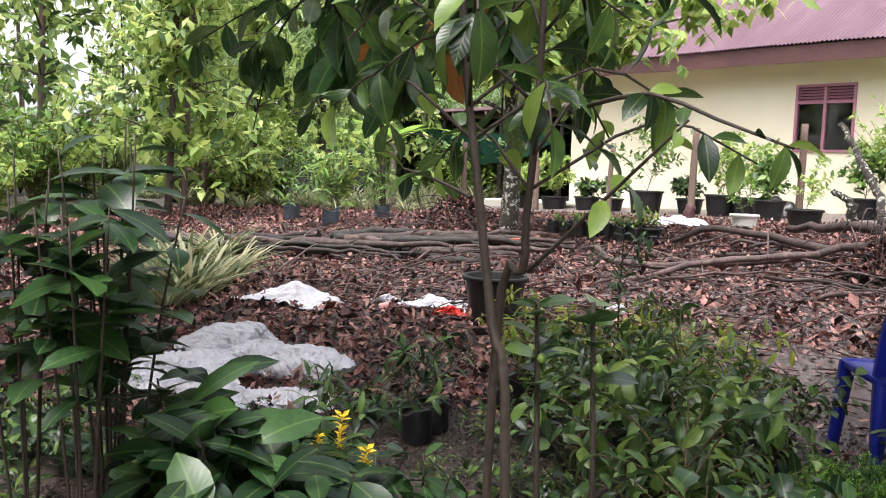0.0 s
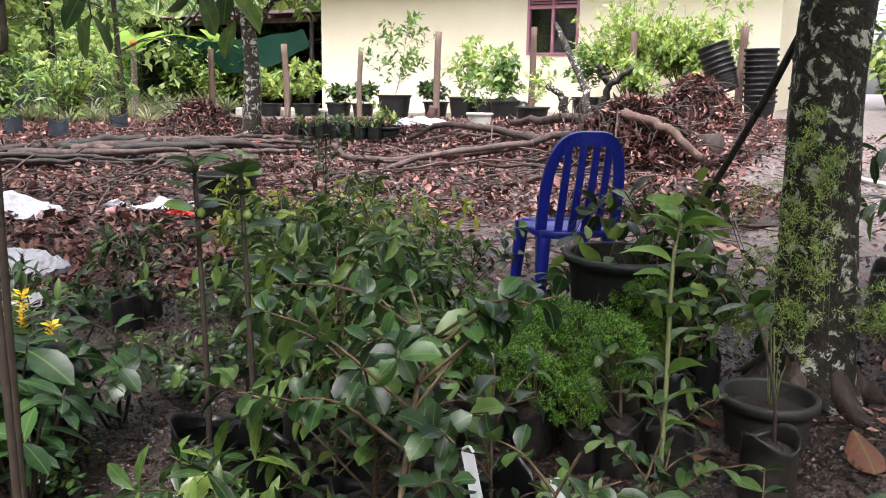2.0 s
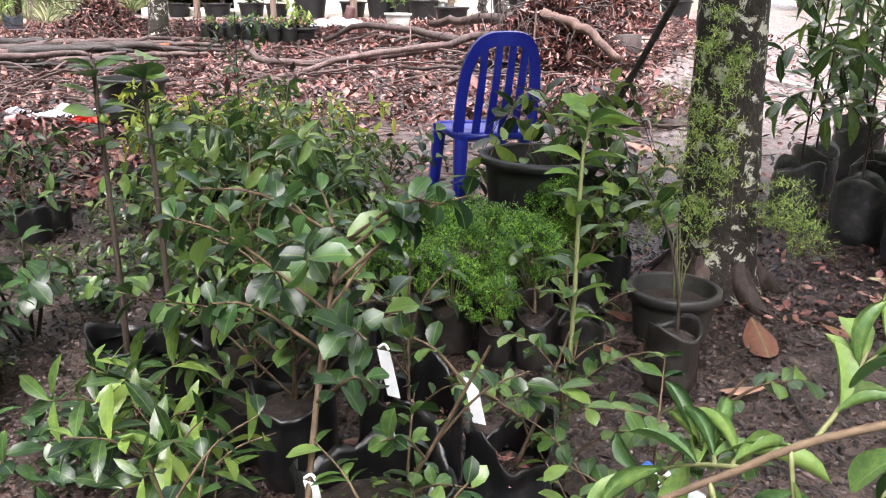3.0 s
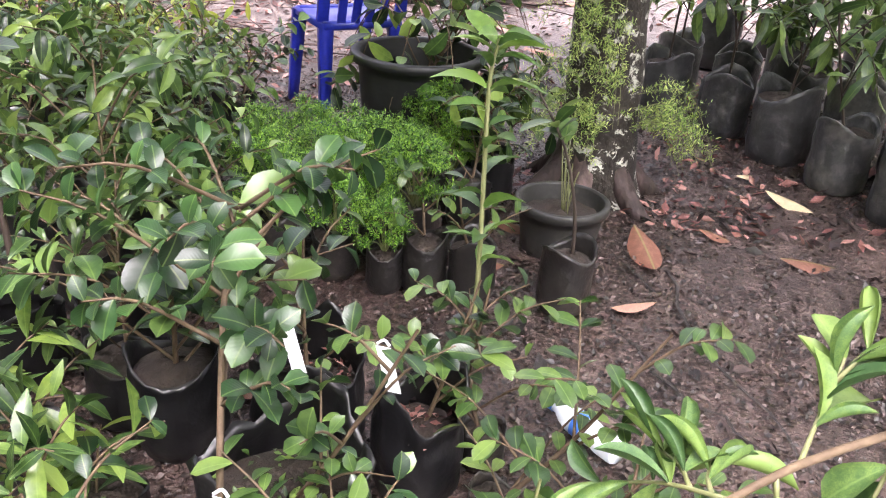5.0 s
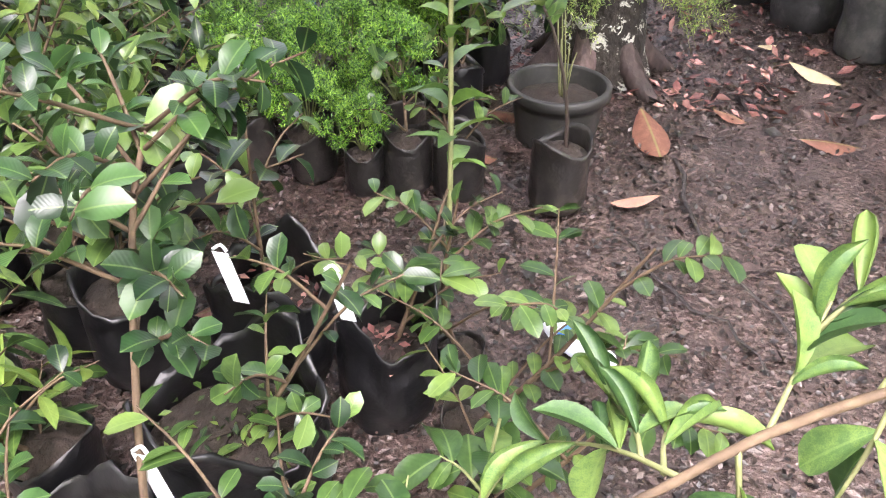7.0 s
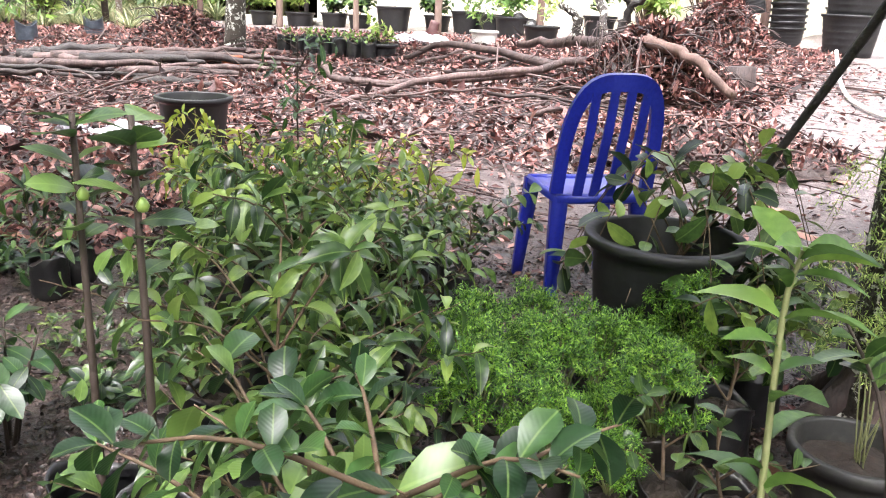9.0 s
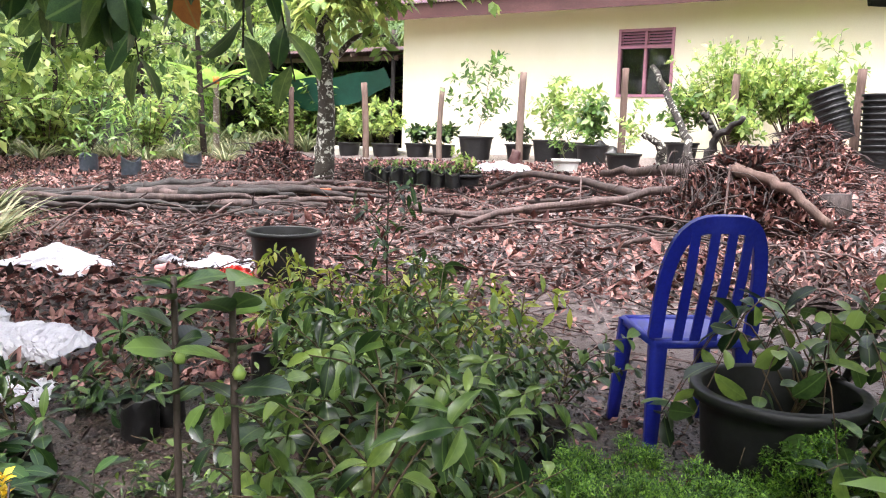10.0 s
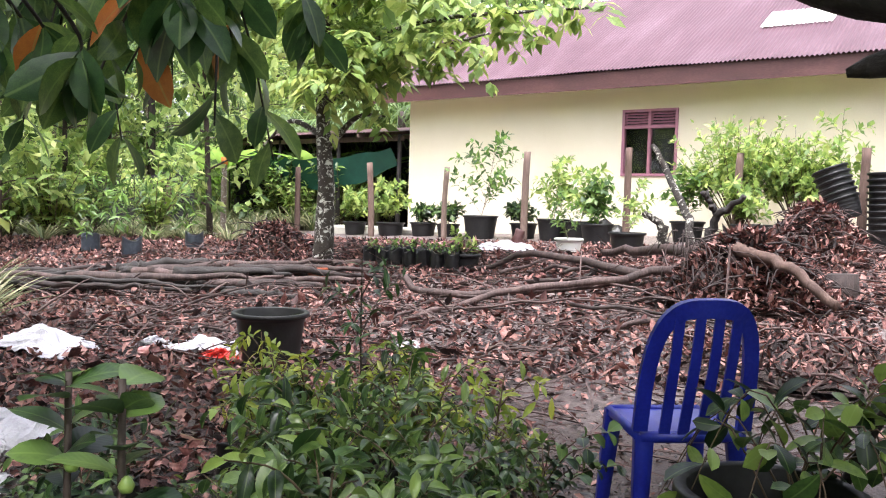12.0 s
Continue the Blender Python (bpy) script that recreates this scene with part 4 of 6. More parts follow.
    e = thing("asparagus_fern", 1.36, 3.2, z0, "wispy pale green asparagus fern growing against the trunk", "fern")
    fr, stems = [], []
    for k in range(46):
        a = rng.uniform(-3.0, -1.2) if k < 34 else rng.uniform(-0.6, 0.2)
        h = rng.uniform(0.25, 1.0) if k < 34 else rng.uniform(0.25, 0.42)
        ln = rng.uniform(0.08, 0.2) if k < 34 else rng.uniform(0.15, 0.32)
        p0 = np.array([0.09 + 0.13 * np.cos(a), 0.22 + 0.15 * np.sin(a), h])
        d = np.array([np.cos(a), np.sin(a) * 0.7, 0])
        line = curve([p0, p0 + d * ln * 0.6 + (0, 0, 0.04), p0 + d * ln + (0, 0, -0.12)], 8)
        stems.append((line, np.linspace(0.0014, 0.0007, len(line))))
        for q in range(20):
            c = line[1 + q % 7]
            tw = curve([c, c + rand_dir(rng, 1, 0.4)[0] * 0.05 + d * 0.02], 3)
            fr.append(leaves_along(rng, tw, 10, 0.018, 0.0, spread=0.9, jitter=0.4))
    part("stem", stems_mesh(stems, 4), M["stem_green"], e)["kind"] = "stuff"
    f = part("foliage", scatter(NEEDLE, *cat(fr)), M["leaf_shrub"], e)
    f["kind"] = "stuff"


build_near_tree()


# ---- single pots and bags near the tree ----
def single_pots():
    rng = np.random.default_rng(8)
    e = thing("plastic_pot", 1.39, 2.95, -0.065, "dusty grey plastic pot with a few thin stems on the soil", "flower pot")
    part("pot", pot_mesh(0.148, 0.2, 0.0, 0.012), M["pot_grey"], e)
    part("soil", soil_disc(0.128, 0.15, rng), M["soil_pot"], e)
    st = [(curve([(rng.uniform(-0.03, 0.03), rng.uniform(-0.03, 0.03), 0.15), (rng.uniform(-0.04, 0.04), rng.uniform(-0.04, 0.04), rng.uniform(0.28, 0.42))], 4), np.full(4, 0.002)) for k in range(8)]
    for p, q in st:
        part("stem", tube(p, q, 5), M["stem_green"], e)
    e = thing("sapling_in_bag", 1.455, 2.57, -0.045, "dark thin sapling in a dusty grey grow bag", "potted plant")
    part("grow_bag", bag_mesh(0.075, 0.19, rng), M["bag_dusty"], e)
    part("soil", soil_disc(0.07, 0.16, rng), M["soil_pot"], e)
    line = curve([(0.01, 0, 0.15), (0.0, 0, 0.3), (-0.05, 0.0, 0.48), (-0.14, 0.02, 0.62)], 10)
    part("stem", tube(line, np.linspace(0.006, 0.003, len(line)), 6), M["stem_dark"], e)
    part("foliage", scatter(LEAF, *leaves_along(rng, line, 10, 0.09, 0.6)), M["leaf_young"], e)
    for x, y in ((1.04, 2.57), (1.18, 2.58)):
        potted("nursery_seedling", x, y, rng, "thin young plant with few light leaves in a dusty bag", "feathery plants in bags", r=0.068, h=0.18, mat="bag_dusty", height=0.22, spread=0.16, branches=4, per=5, size=0.06, leafmat="leaf_young", shape=LEAF)
    for x, y in ((1.07, 3.02), (1.1, 3.27), (1.0, 3.5)):
        potted("nursery_seedling", x, y, rng, "dark leafy seedling in a black polybag near the tree", "seedlings in the bed", r=0.075, h=0.17, height=0.3, spread=0.26, branches=8, per=9, size=0.085, leafmat="leaf_mix", shape=LEAF, droop=0.4)
    # large black pots
    for x, y, r, h, lab in ((0.76, 3.42, 0.235, 0.47, "large black plastic pot holding a leafy plant beside the chair"), (-2.92, 4.98, 0.245, 0.36, "large black plastic pot standing empty on the leaf litter")):
        e = thing("large_pot", x, y, gz(x, y) - 0.01, lab, "flower pot")
        part("pot", pot_mesh(r, h, 0.0, 0.025), M["pot"], e)
        part("soil", soil_disc(r * 0.84, h * 0.55, rng), M["soil_pot"], e)
        if y < 4:
            stems, fr = bush_frames(rng, 0.2, 0.62, 17, 9, 0.105, h * 0.75, droop=1.05)
            woody(stems, M["twig"], e)
            part("foliage", scatter(LEAF, *fr), M["leaf_mix"], e)["kind"] = "stuff"
    # leaning black pole
    pole = part("leaning_pole", tube(curve([(0.75, 3.86, 0.0), (0.91, 3.8, 0.5), (1.2, 3.7, 1.08), (1.5, 3.55, 1.75)], 10), np.linspace(0.016, 0.013, 10), 8, wob=0.1, rng=rng), M["bark_dark"])
    tagged(pole, "thin dark wooden pole leaning from the ground", "pole")
    # rows of bags by the path with tall saplings
    kinds = [potted("tall_sapling", 0, -50 - k, rng, "tall leafy sapling in a black polybag beside the path", "saplings in tall bags", r=0.128 - 0.015 * (k > 1), h=0.31 - 0.04 * (k > 1), mat="bag_grey",
                    height=0.9 + 0.2 * k, spread=0.3, branches=9, per=8, size=0.16, leafmat="leaf_young", shape=LEAF_LONG, stem="stem_dark", z=0.0, droop=0.5) for k in range(4)]
    spots = [(1.68, 4.55), (1.95, 4.33), (2.18, 4.1), (2.38, 3.84), (2.58, 3.58), (2.74, 3.28), (2.9, 2.98), (1.74, 4.95), (2.02, 4.78), (2.27, 4.55), (2.5, 4.3), (2.68, 4.02), (2.88, 3.75), (3.05, 3.45), (1.95, 5.4), (2.32, 5.1), (2.6, 4.8), (2.85, 4.5), (3.08, 4.2), (2.3, 5.7), (2.75, 5.4)]
    for x, y in spots:
        copy_thing(kinds[int(rng.integers(0, 4))], pose(x, y, gz(x, y) - 0.01, rng.uniform(-3, 3), rng.uniform(-3, 3), rng.uniform(0, 360)))
    for k in kinds:
        for o in (*k.children_recursive, k):
            bpy.data.objects.remove(o)


single_pots()


# ---- plants right beside the path ----
def near_plants():
    rng = np.random.default_rng(17)
    # big bag with a tall tied stem
    for x, y, r, h in ((1.07, 1.5, 0.155, 0.36), (0.93, 1.2, 0.165, 0.28), (1.24, 1.8, 0.095, 0.29), (0.98, 1.84, 0.12, 0.32), (1.33, 1.3, 0.085, 0.16)):
        e = thing("shrub_in_bag", x, y, gz(x, y) - 0.01, "glossy-leaved shrub with a white tag in a torn black bag", "potted plant", "shrubs by the path")
        part("grow_bag", torn_bag(r, h, rng), M["bag_dusty" if h < 0.2 else "bag"], e)
        part("soil", soil_disc(r * 0.97, h * 0.5, rng), M["soil_pot"], e)
        stems, fr = bush_frames(rng, 0.42 if h > 0.3 else 0.3, 0.22, 5 if h > 0.3 else 4, 7, 0.05, h * 0.5)
        woody(stems, M["twig"], e)
        part("foliage", scatter(LEAF_ROUND, *fr), M["leaf" if y > 1.4 else "leaf_dark"], e)["kind"] = "stuff"
        n = 90
        q, a = r * 0.85 * np.sqrt(rng.uniform(0, 1, n)), rng.uniform(0, 6.3, n)
        part("weed", scatter(LEAF_FAR, np.stack([q * np.cos(a), q * np.sin(a), np.full(n, h * 0.51) + rng.uniform(0, 0.03, n)], 1), rand_dir(rng, n, 0.4), np.tile([0, 0, 1.0], (n, 1)) + rng.normal(scale=0.4, size=(n, 3)), rng.uniform(0.012, 0.03, n)), M["leaf_mix" if r > 0.12 else "litter"], e)["kind"] = "stuff"
    tall = thing("tall_sapling", 1.09, 1.25, gz(1.09, 1.25), "tall brown-stemmed sapling with glossy leaves and a white tag", "sapling")
    line = curve([(0.0, -0.03, 0.0), (0.0, 0.0, 0.35), (-0.08, 0.2, 0.62), (-0.1, 0.3, 0.72)], 12)
    part("stem", tube(line, np.linspace(0.0065, 0.0045, len(line)), 7), M["twig"], tall)
    fr, stems = [], []
    for k in range(14):
        p = line[-1 - k % 7]
        a = k * 2.4
        d = np.array([np.cos(a), np.sin(a), 0.5]) * rng.uniform(0.12, 0.3)
        tw = curve([p, p + d * 0.6 + (0, 0, 0.03), p + d], 6)
        stems.append((tw, np.linspace(0.004, 0.0015, len(tw))))
        fr.append(leaves_along(rng, tw, 12, 0.056, 0.2))
    for p, r in stems:
        part("branch", tube(p, r, 5), M["twig"], tall)
    part("foliage", scatter(LEAF_ROUND, *cat(fr)), M["leaf_dark"], tall)["kind"] = "stuff"
    # pale-stemmed sapling
    s = thing("tall_sapling", 1.29, 2.02, gz(1.29, 2.02), "slender pale-stemmed sapling with light green leaves", "sapling")
    line = curve([(0, 0, 0), (0.0, 0.05, 0.35), (-0.03, 0.15, 0.75), (-0.02, 0.17, 0.86)], 12)
    part("stem", tube(line, np.linspace(0.007, 0.004, len(line)), 6), M["stem_green"], s)
    part("foliage", scatter(leaf_shape(0.36, 5, 0.5, 0.5), *leaves_along(rng, line, 26, 0.12, 0.35, spread=0.85)), M["leaf_tree"], s)
    # thick curled-leaf branch that reaches into view
    br = thing("thick_leaved_branch", 2.0, 1.1, gz(2, 1.1), "low branch with thick curled bright green leaves beside the path", "shrub")
    o = np.array([2.0, 1.1, gz(2, 1.1)])
    main = curve(np.array([(2.4, 1.5, -0.1), (2.33, 1.45, 0.5), (2.1, 1.4, 0.63), (1.92, 1.32, 0.59), (1.8, 1.25, 0.563), (1.727, 1.2, 0.532), (1.649, 1.15, 0.498), (1.55, 1.1, 0.43)]) - o, 20)
    part("branch", tube(main, np.linspace(0.0065, 0.004, len(main)), 8), M["twig"], br)
    curl = rolled_leaf(0.4, 8, 2.3)
    lm = mesh_from("leaf", curl[0], curl[1], M["leaf_thick"], True, curl[2])
    flat = rolled_leaf(0.4, 8, 1.0)
    lf_flat = mesh_from("leaf", flat[0], flat[1], M["leaf_thick"], True, flat[2])
    tips = [((1.735, 1.205, 0.535), (1.67, 1.27, 0.485), (1.6, 1.31, 0.43), 8, 0.105), ((1.7, 1.25, 0.5), (1.69, 1.3, 0.49), (1.66, 1.36, 0.47), 7, 0.1), ((1.72, 1.22, 0.52), (1.72, 1.28, 0.5), (1.73, 1.33, 0.49), 6, 0.095),
            ((1.803, 1.25, 0.563), (1.832, 1.33, 0.584), (1.851, 1.37, 0.64), 8, 0.1), ((1.84, 1.35, 0.61), (1.87, 1.37, 0.65), (1.9, 1.38, 0.67), 7, 0.1), ((1.9, 1.31, 0.585), (1.93, 1.36, 0.62), (1.95, 1.4, 0.67), 6, 0.1),
            ((1.92, 1.32, 0.59), (1.9, 1.28, 0.54), (1.88, 1.25, 0.5), -3, 0.085), ((1.78, 1.235, 0.555), (1.79, 1.22, 0.51), (1.8, 1.2, 0.47), -4, 0.08), ((1.7, 1.18, 0.52), (1.72, 1.17, 0.48), (1.75, 1.16, 0.44), -4, 0.075), ((1.66, 1.155, 0.5), (1.64, 1.17, 0.46), (1.63, 1.18, 0.42), -3, 0.075)]
    for a, mid, b, count, size in tips:
        a, mid, b = (np.array(q) - o for q in (a, mid, b))
        tw = curve([a, mid, b], 7)
        part("twig", tube(tw, np.linspace(0.0035, 0.002, len(tw)), 6), M["stem_green"], br)
        low = count < 0
        P, D, U, S = leaves_along(rng, tw, abs(count), size, 0.3, spread=0.85, lift=-0.3 if low else 0.9, jitter=0.35)
        for p, d, u, sz in zip(P, D, U, S):
            x = (Vector(d) + Vector(b - a).normalized() * 0.35).normalized()
            yv = Vector(u).cross(x).normalized()
            lf = new("leaf", lf_flat if low or rng.uniform() < 0.25 else lm)
            lf.parent = br
            lf.matrix_basis = Matrix.Translation(Vector(p)) @ Matrix((x, yv, x.cross(yv))).transposed().to_4x4() @ Matrix.Scale(float(sz), 4)
    # small seedling cluster at the middle of the bare soil
    for x, y, hh in ((1.42, 1.72, 0.4), (1.36, 1.9, 0.34), (1.5, 1.55, 0.3), (1.25, 1.45, 0.3)):
        potted("nursery_seedling", x, y, rng, "light green seedling with paired leaves in a small bag", "small seedlings", r=0.05, h=0.1, mat="bag_dusty", height=hh, spread=0.26,
               branches=6, per=9, size=0.06, leafmat="leaf_young", shape=LEAF, stem="twig", two=True)
    for x, y, hh in ((1.38, 1.24, 0.3), (1.47, 1.33, 0.27), (1.31, 1.12, 0.24)):
        potted("nursery_seedling", x, y, rng, "seedling with broad pale green leaves in a dusty bag", "small seedlings", r=0.06, h=0.12, mat="bag_dusty", height=hh, spread=0.13,
               branches=5, per=6, size=0.075, leafmat="leaf_young", shape=LEAF_ROUND, stem="stem_green", two=True)
    # leafy low plant and pale striped plant
    for k, (x, y) in enumerate(((0.76, 1.42), (0.55, 1.5))):
        potted("nursery_seedling", x, y, rng, "low plant with long bright green leaves in a bag", "small seedlings", r=0.08, h=0.18, height=0.2, spread=0.2, branches=8, per=9, size=0.1,
               leafmat="leaf_mix", shape=LEAF_LONG)
    e = thing("striped_grass_plant", 0.72, 0.86, gz(0.72, 0.86), "clump of pale striped narrow blades", "grass plant")
    n = 40
    a = rng.uniform(0, 2 * np.pi, n)
    D = np.stack([np.cos(a) * 0.5, np.sin(a) * 0.5, np.full(n, 0.9)], 1)
    part("foliage", scatter(leaf_shape(0.08, 6, 0.3, 0.6, widest=0.3), np.stack([np.cos(a) * 0.02, np.sin(a) * 0.02, np.full(n, 0.12)], 1), D, np.stack([-np.cos(a), -np.sin(a), np.full(n, 0.6)], 1), rng.uniform(0.25, 0.42, n)), M["pale_blade"], e)["kind"] = "stuff"
    part("grow_bag", bag_mesh(0.08, 0.16, rng), M["bag"], e)
    # thin dark young trees close to the start of the path
    for (bx, by, pts, nb, leafn) in ((0.9, 0.8, [(0, 0, 0), (-0.015, 0, 1.02), (-0.04, 0.0, 1.18), (-0.064, 0.0, 1.31), (-0.09, 0.0, 1.47), (-0.12, 0.0, 1.9)], 15, 6),
                                     (0.8, 0.86, [(0, 0, 0), (0.01, 0, 1.1), (0.043, 0.0, 1.22), (0.045, 0.0, 1.27), (0.055, 0.0, 1.44), (0.05, 0, 1.9)], 13, 6)):
        t = thing("young_tree", bx, by, gz(bx, by), "slender dark-stemmed young tree with drooping leaves", "tree", "young trees at the path")
        line = curve(pts, 20)
        part("stem", tube(line, np.linspace(0.005, 0.003, len(line)), 8), M["stem_dark"], t)
        fr, stems = [], []
        for k in range(nb):
            p = line[int(len(line) * (0.62 + 0.38 * k / nb))]
            a = k * 2.4 + 0.7
            d = np.array([np.cos(a), np.sin(a), 0.15]) * rng.uniform(0.1, 0.26)
            tw = curve([p, p + d * 0.55 + (0, 0, 0.05), p + d], 6)
            stems.append((tw, np.linspace(0.002, 0.001, len(tw))))
            fr.append(leaves_along(rng, tw, leafn + 2, 0.046, 0.2, spread=0.8, lift=-0.7))
        if bx == 0.9:
            # bare side twigs that reach out over the bed
            for ends in (((0.04, 0.02, 1.37), (0.11, 0.0, 1.375), (0.165, 0.0, 1.355), (0.22, 0.0, 1.335)), ((-0.0, 0.0, 1.23), (0.08, 0.0, 1.3), (0.143, 0.0, 1.355)), ((-0.07, 0, 1.29), (-0.12, 0, 1.305), (-0.17, 0, 1.315))):
                tw = curve(ends, 7)
                stems.append((tw, np.linspace(0.0022, 0.001, len(tw))))
                fr.append(leaves_along(rng, tw, 7, 0.034, 0.3, spread=0.8, lift=-0.9))
        for p, r in stems:
            part("twig", tube(p, r, 5), M["stem_dark"], t)
        part("foliage", scatter(leaf_shape(0.45, 5, 0.3, 0.4), *cat(fr)), M["leaf_mix"], t)["kind"] = "stuff"
    # dark big-leaved shrubs low at the start
    for x, y, hh, sz in ((-1.3, 1.35, 1.42, 0.22), (-1.15, 1.2, 1.3, 0.2), (-1.6, 1.45, 1.45, 0.22), (-1.5, 1.15, 1.4, 0.2), (-1.0, 1.42, 0.52, 0.25), (-0.85, 1.6, 0.5, 0.24), (-0.75, 1.4, 0.42, 0.22), (-1.15, 1.55, 0.55, 0.23), (-0.62, 1.68, 0.42, 0.18),
                         (-0.72, 1.85, 0.4, 0.13), (-0.45, 1.75, 0.38, 0.12), (-0.95, 1.9, 0.36, 0.12), (-0.3, 1.55, 0.36, 0.12), (-0.55, 2.05, 0.34, 0.1), (-1.2, 2.1, 0.34, 0.12)):
        t = thing("broadleaf_shrub", x, y, gz(x, y), "dark green broad-leaved shrub with upright stems", "shrub", "shrubs at the path")
        stems, fr = [], []
        for k in range(6):
            a = k * 2.4
            d = np.array([np.cos(a), np.sin(a)]) * rng.uniform(0.06, 0.24)
            line = curve([(d[0] * 0.2, d[1] * 0.2, 0), (d[0] * 0.6, d[1] * 0.6, hh * 0.5), (d[0], d[1], hh * rng.uniform(0.75, 1.0))], 9)
            stems.append((line, np.linspace(0.006, 0.003, len(line))))
            fr.append(leaves_along(rng, line, 9, sz, 0.4, spread=0.9, lift=-0.7, jitter=0.5))
        for p, r in stems:
            part("stem", tube(p, r, 6), M["stem_dark"], t)
        part("foliage", scatter(leaf_shape(0.5, 5, 0.15, 0.3), *cat(fr)), M["leaf_dark"], t)["kind"] = "stuff"
    # yellow flower spikes
    for x, y, z in ((-1.2, 1.57, 0.27), (-0.75, 1.85, 0.3), (-0.68, 1.9, 0.2), (-0.95, 1.5, 0.22), (-0.8, 1.8, 0.24)):
        t = thing("yellow_flower", x, y, gz(x, y), "small yellow flower spike on a green stem", "flower", "yellow flowers")
        top = z - gz(x, y)
        line = curve([(0, 0, 0), (0.01, 0, top * 0.6), (0, 0.01, top)], 8)
        part("stem", tube(line, 0.0025, 5), M["stem_green"], t)
        part("foliage", scatter(LEAF_LONG, *leaves_along(rng, line, 22, 0.09, 0.4)), M["leaf_young"], t)
        fl = curve([(0, 0.01, top - 0.05), (0.005, 0.012, top + 0.09)], 6)
        part("petals", scatter(leaf_shape(0.5, 2, 0.3, 0.1), *leaves_along(rng, fl, 44, 0.034, 0.0)), M["flower"], t)
    # fig saplings with green fruit
    for (x, y, top) in ((0.05, 1.88, 0.95), (0.24, 1.86, 0.97)):
        t = thing("fig_sapling", x, y, gz(x, y), "young fig with dark stem, broad leaves and green fruit", "sapling", "fig saplings")
        line = curve([(0.0, 0, 0), (0.01, 0, 0.3), (-0.06, 0.05, top)], 9)
        part("stem", tube(line, np.linspace(0.011, 0.006, len(line)), 8), M["stem_dark"], t)
        P, D, U, S = leaves_along(rng, line, 14, 0.1, 0.78, spread=0.95, lift=0.3)
        part("foliage", scatter(leaf_shape(0.75, 6, 0.1, 0.3), P, D, U, S), M["leaf"], t)
        for k in range(1):
            c = line[-2] + (0.014, 0.0, 0.02)
            V, F = lathe([(0, -0.013), (0.009, -0.01), (0.013, 0), (0.008, 0.01), (0.002, 0.016)], 12)
            part("fruit", (V + c, F), M["fruit"], t)
        part("grow_bag", bag_mesh(0.1, 0.2, rng), M["bag"], t)
    # citrus with dark leaves, and yellow-tipped plants
    potted("citrus_sapling", -0.95, 3.75, rng, "dark citrus sapling with narrow leaves", "saplings", r=0.1, h=0.24, height=0.75, spread=0.34, branches=9, per=12, size=0.075, leafmat="leaf_dark", shape=LEAF_LONG, stem="stem_dark")
    for x, y in ((-1.1, 3.65), (-0.8, 3.8), (-1.35, 3.4), (-0.6, 3.6), (-1.5, 3.75), (-0.95, 3.95), (-0.3, 3.75)):
        potted("yellow_green_seedling", x, y, rng, "seedling with yellow-green hanging young leaves", "yellow-green seedlings", r=0.08, h=0.18, height=0.4, spread=0.28, branches=10, per=11, size=0.08,
               leafmat="leaf_yellow", shape=LEAF_LONG, droop=0.6)
    for x, y in ((-1.35, 2.75), (-1.4, 2.9), (-1.3, 2.3)):
        potted("nursery_seedling", x, y, rng, "narrow-leaved seedling in a black polybag", "seedlings in the bed", r=0.07, h=0.16, height=0.3, spread=0.2, branches=6, per=9, size=0.09, leafmat="leaf", shape=LEAF_LONG)
    # low weeds among the sacks and bags
    kinds = []
    for k in range(3):
        t = thing("weed_clump", 0, -60, 0, "low dark green weeds growing from the soil", "weeds", "weeds by the bed")
        fr = []
        for q in range(14):
            a = q * 2.4
            d = np.array([np.cos(a), np.sin(a), 0]) * rng.uniform(0.03, 0.2)
            line = curve([d * 0.3, d * 0.6 + (0, 0, 0.1), d + (0, 0, rng.uniform(0.08, 0.26))], 5)
            fr.append(leaves_along(rng, line, 8, 0.06, 0.1))
        part("foliage", scatter((LEAF, LEAF_LONG, LEAF)[k], *cat(fr)), M[("leaf", "leaf_mix", "leaf_dark")[k]], t)["kind"] = "stuff"
        kinds.append(t)
    for k in range(150):
        x, y = rng.uniform(-4.2, 0.4), rng.uniform(0.7, 4.3)
        if (x + 2.8) ** 2 + (y - 2.6) ** 2 < 0.4 or y > 3.4 + 0.2 * x or (x > -0.4 - (y - 1.6) * 0.5 and rng.uniform() < 0.5):
            continue
        copy_thing(kinds[int(rng.integers(0, 3))], pose(x, y, gz(x, y) - 0.01, 0, 0, rng.uniform(0, 360)) @ Matrix.Scale(rng.uniform(0.6, 1.3), 4))
    for k in kinds:
        for o_ in (*k.children_recursive, k):
            bpy.data.objects.remove(o_)


near_plants()


# ---- fence posts ----
def build_fence():
    rng = np.random.default_rng(31)
    rows = [(-14.72, 14.0, 2.04, True), (-12.3, 14.1, 1.82, False), (-10.1, 14.1, 1.9, False), (-8.15, 14.0, 1.8, False), (-6.37, 14.0, 2.07, False), (-4.42, 14.0, 2.11, False),
            (-2.62, 14.0, 2.0, False), (-0.88, 14.0, 2.05, False), (-19.4, 14.0, 1.9, True), (-16.9, 14.0, 1.41, False), (-24.8, 14.0, 1.84, False)]
    for x, y, top, lichen in rows:
        z = gz(x, y) - 0.1
        t = thing("fence_post", x, y, z, "lichen-spotted round post with an orange painted top" if x == -14.72 else "weathered round wooden fence post set in the soil", "post", "fence posts")
        h = top - z
        r = rng.uniform(0.055, 0.075)
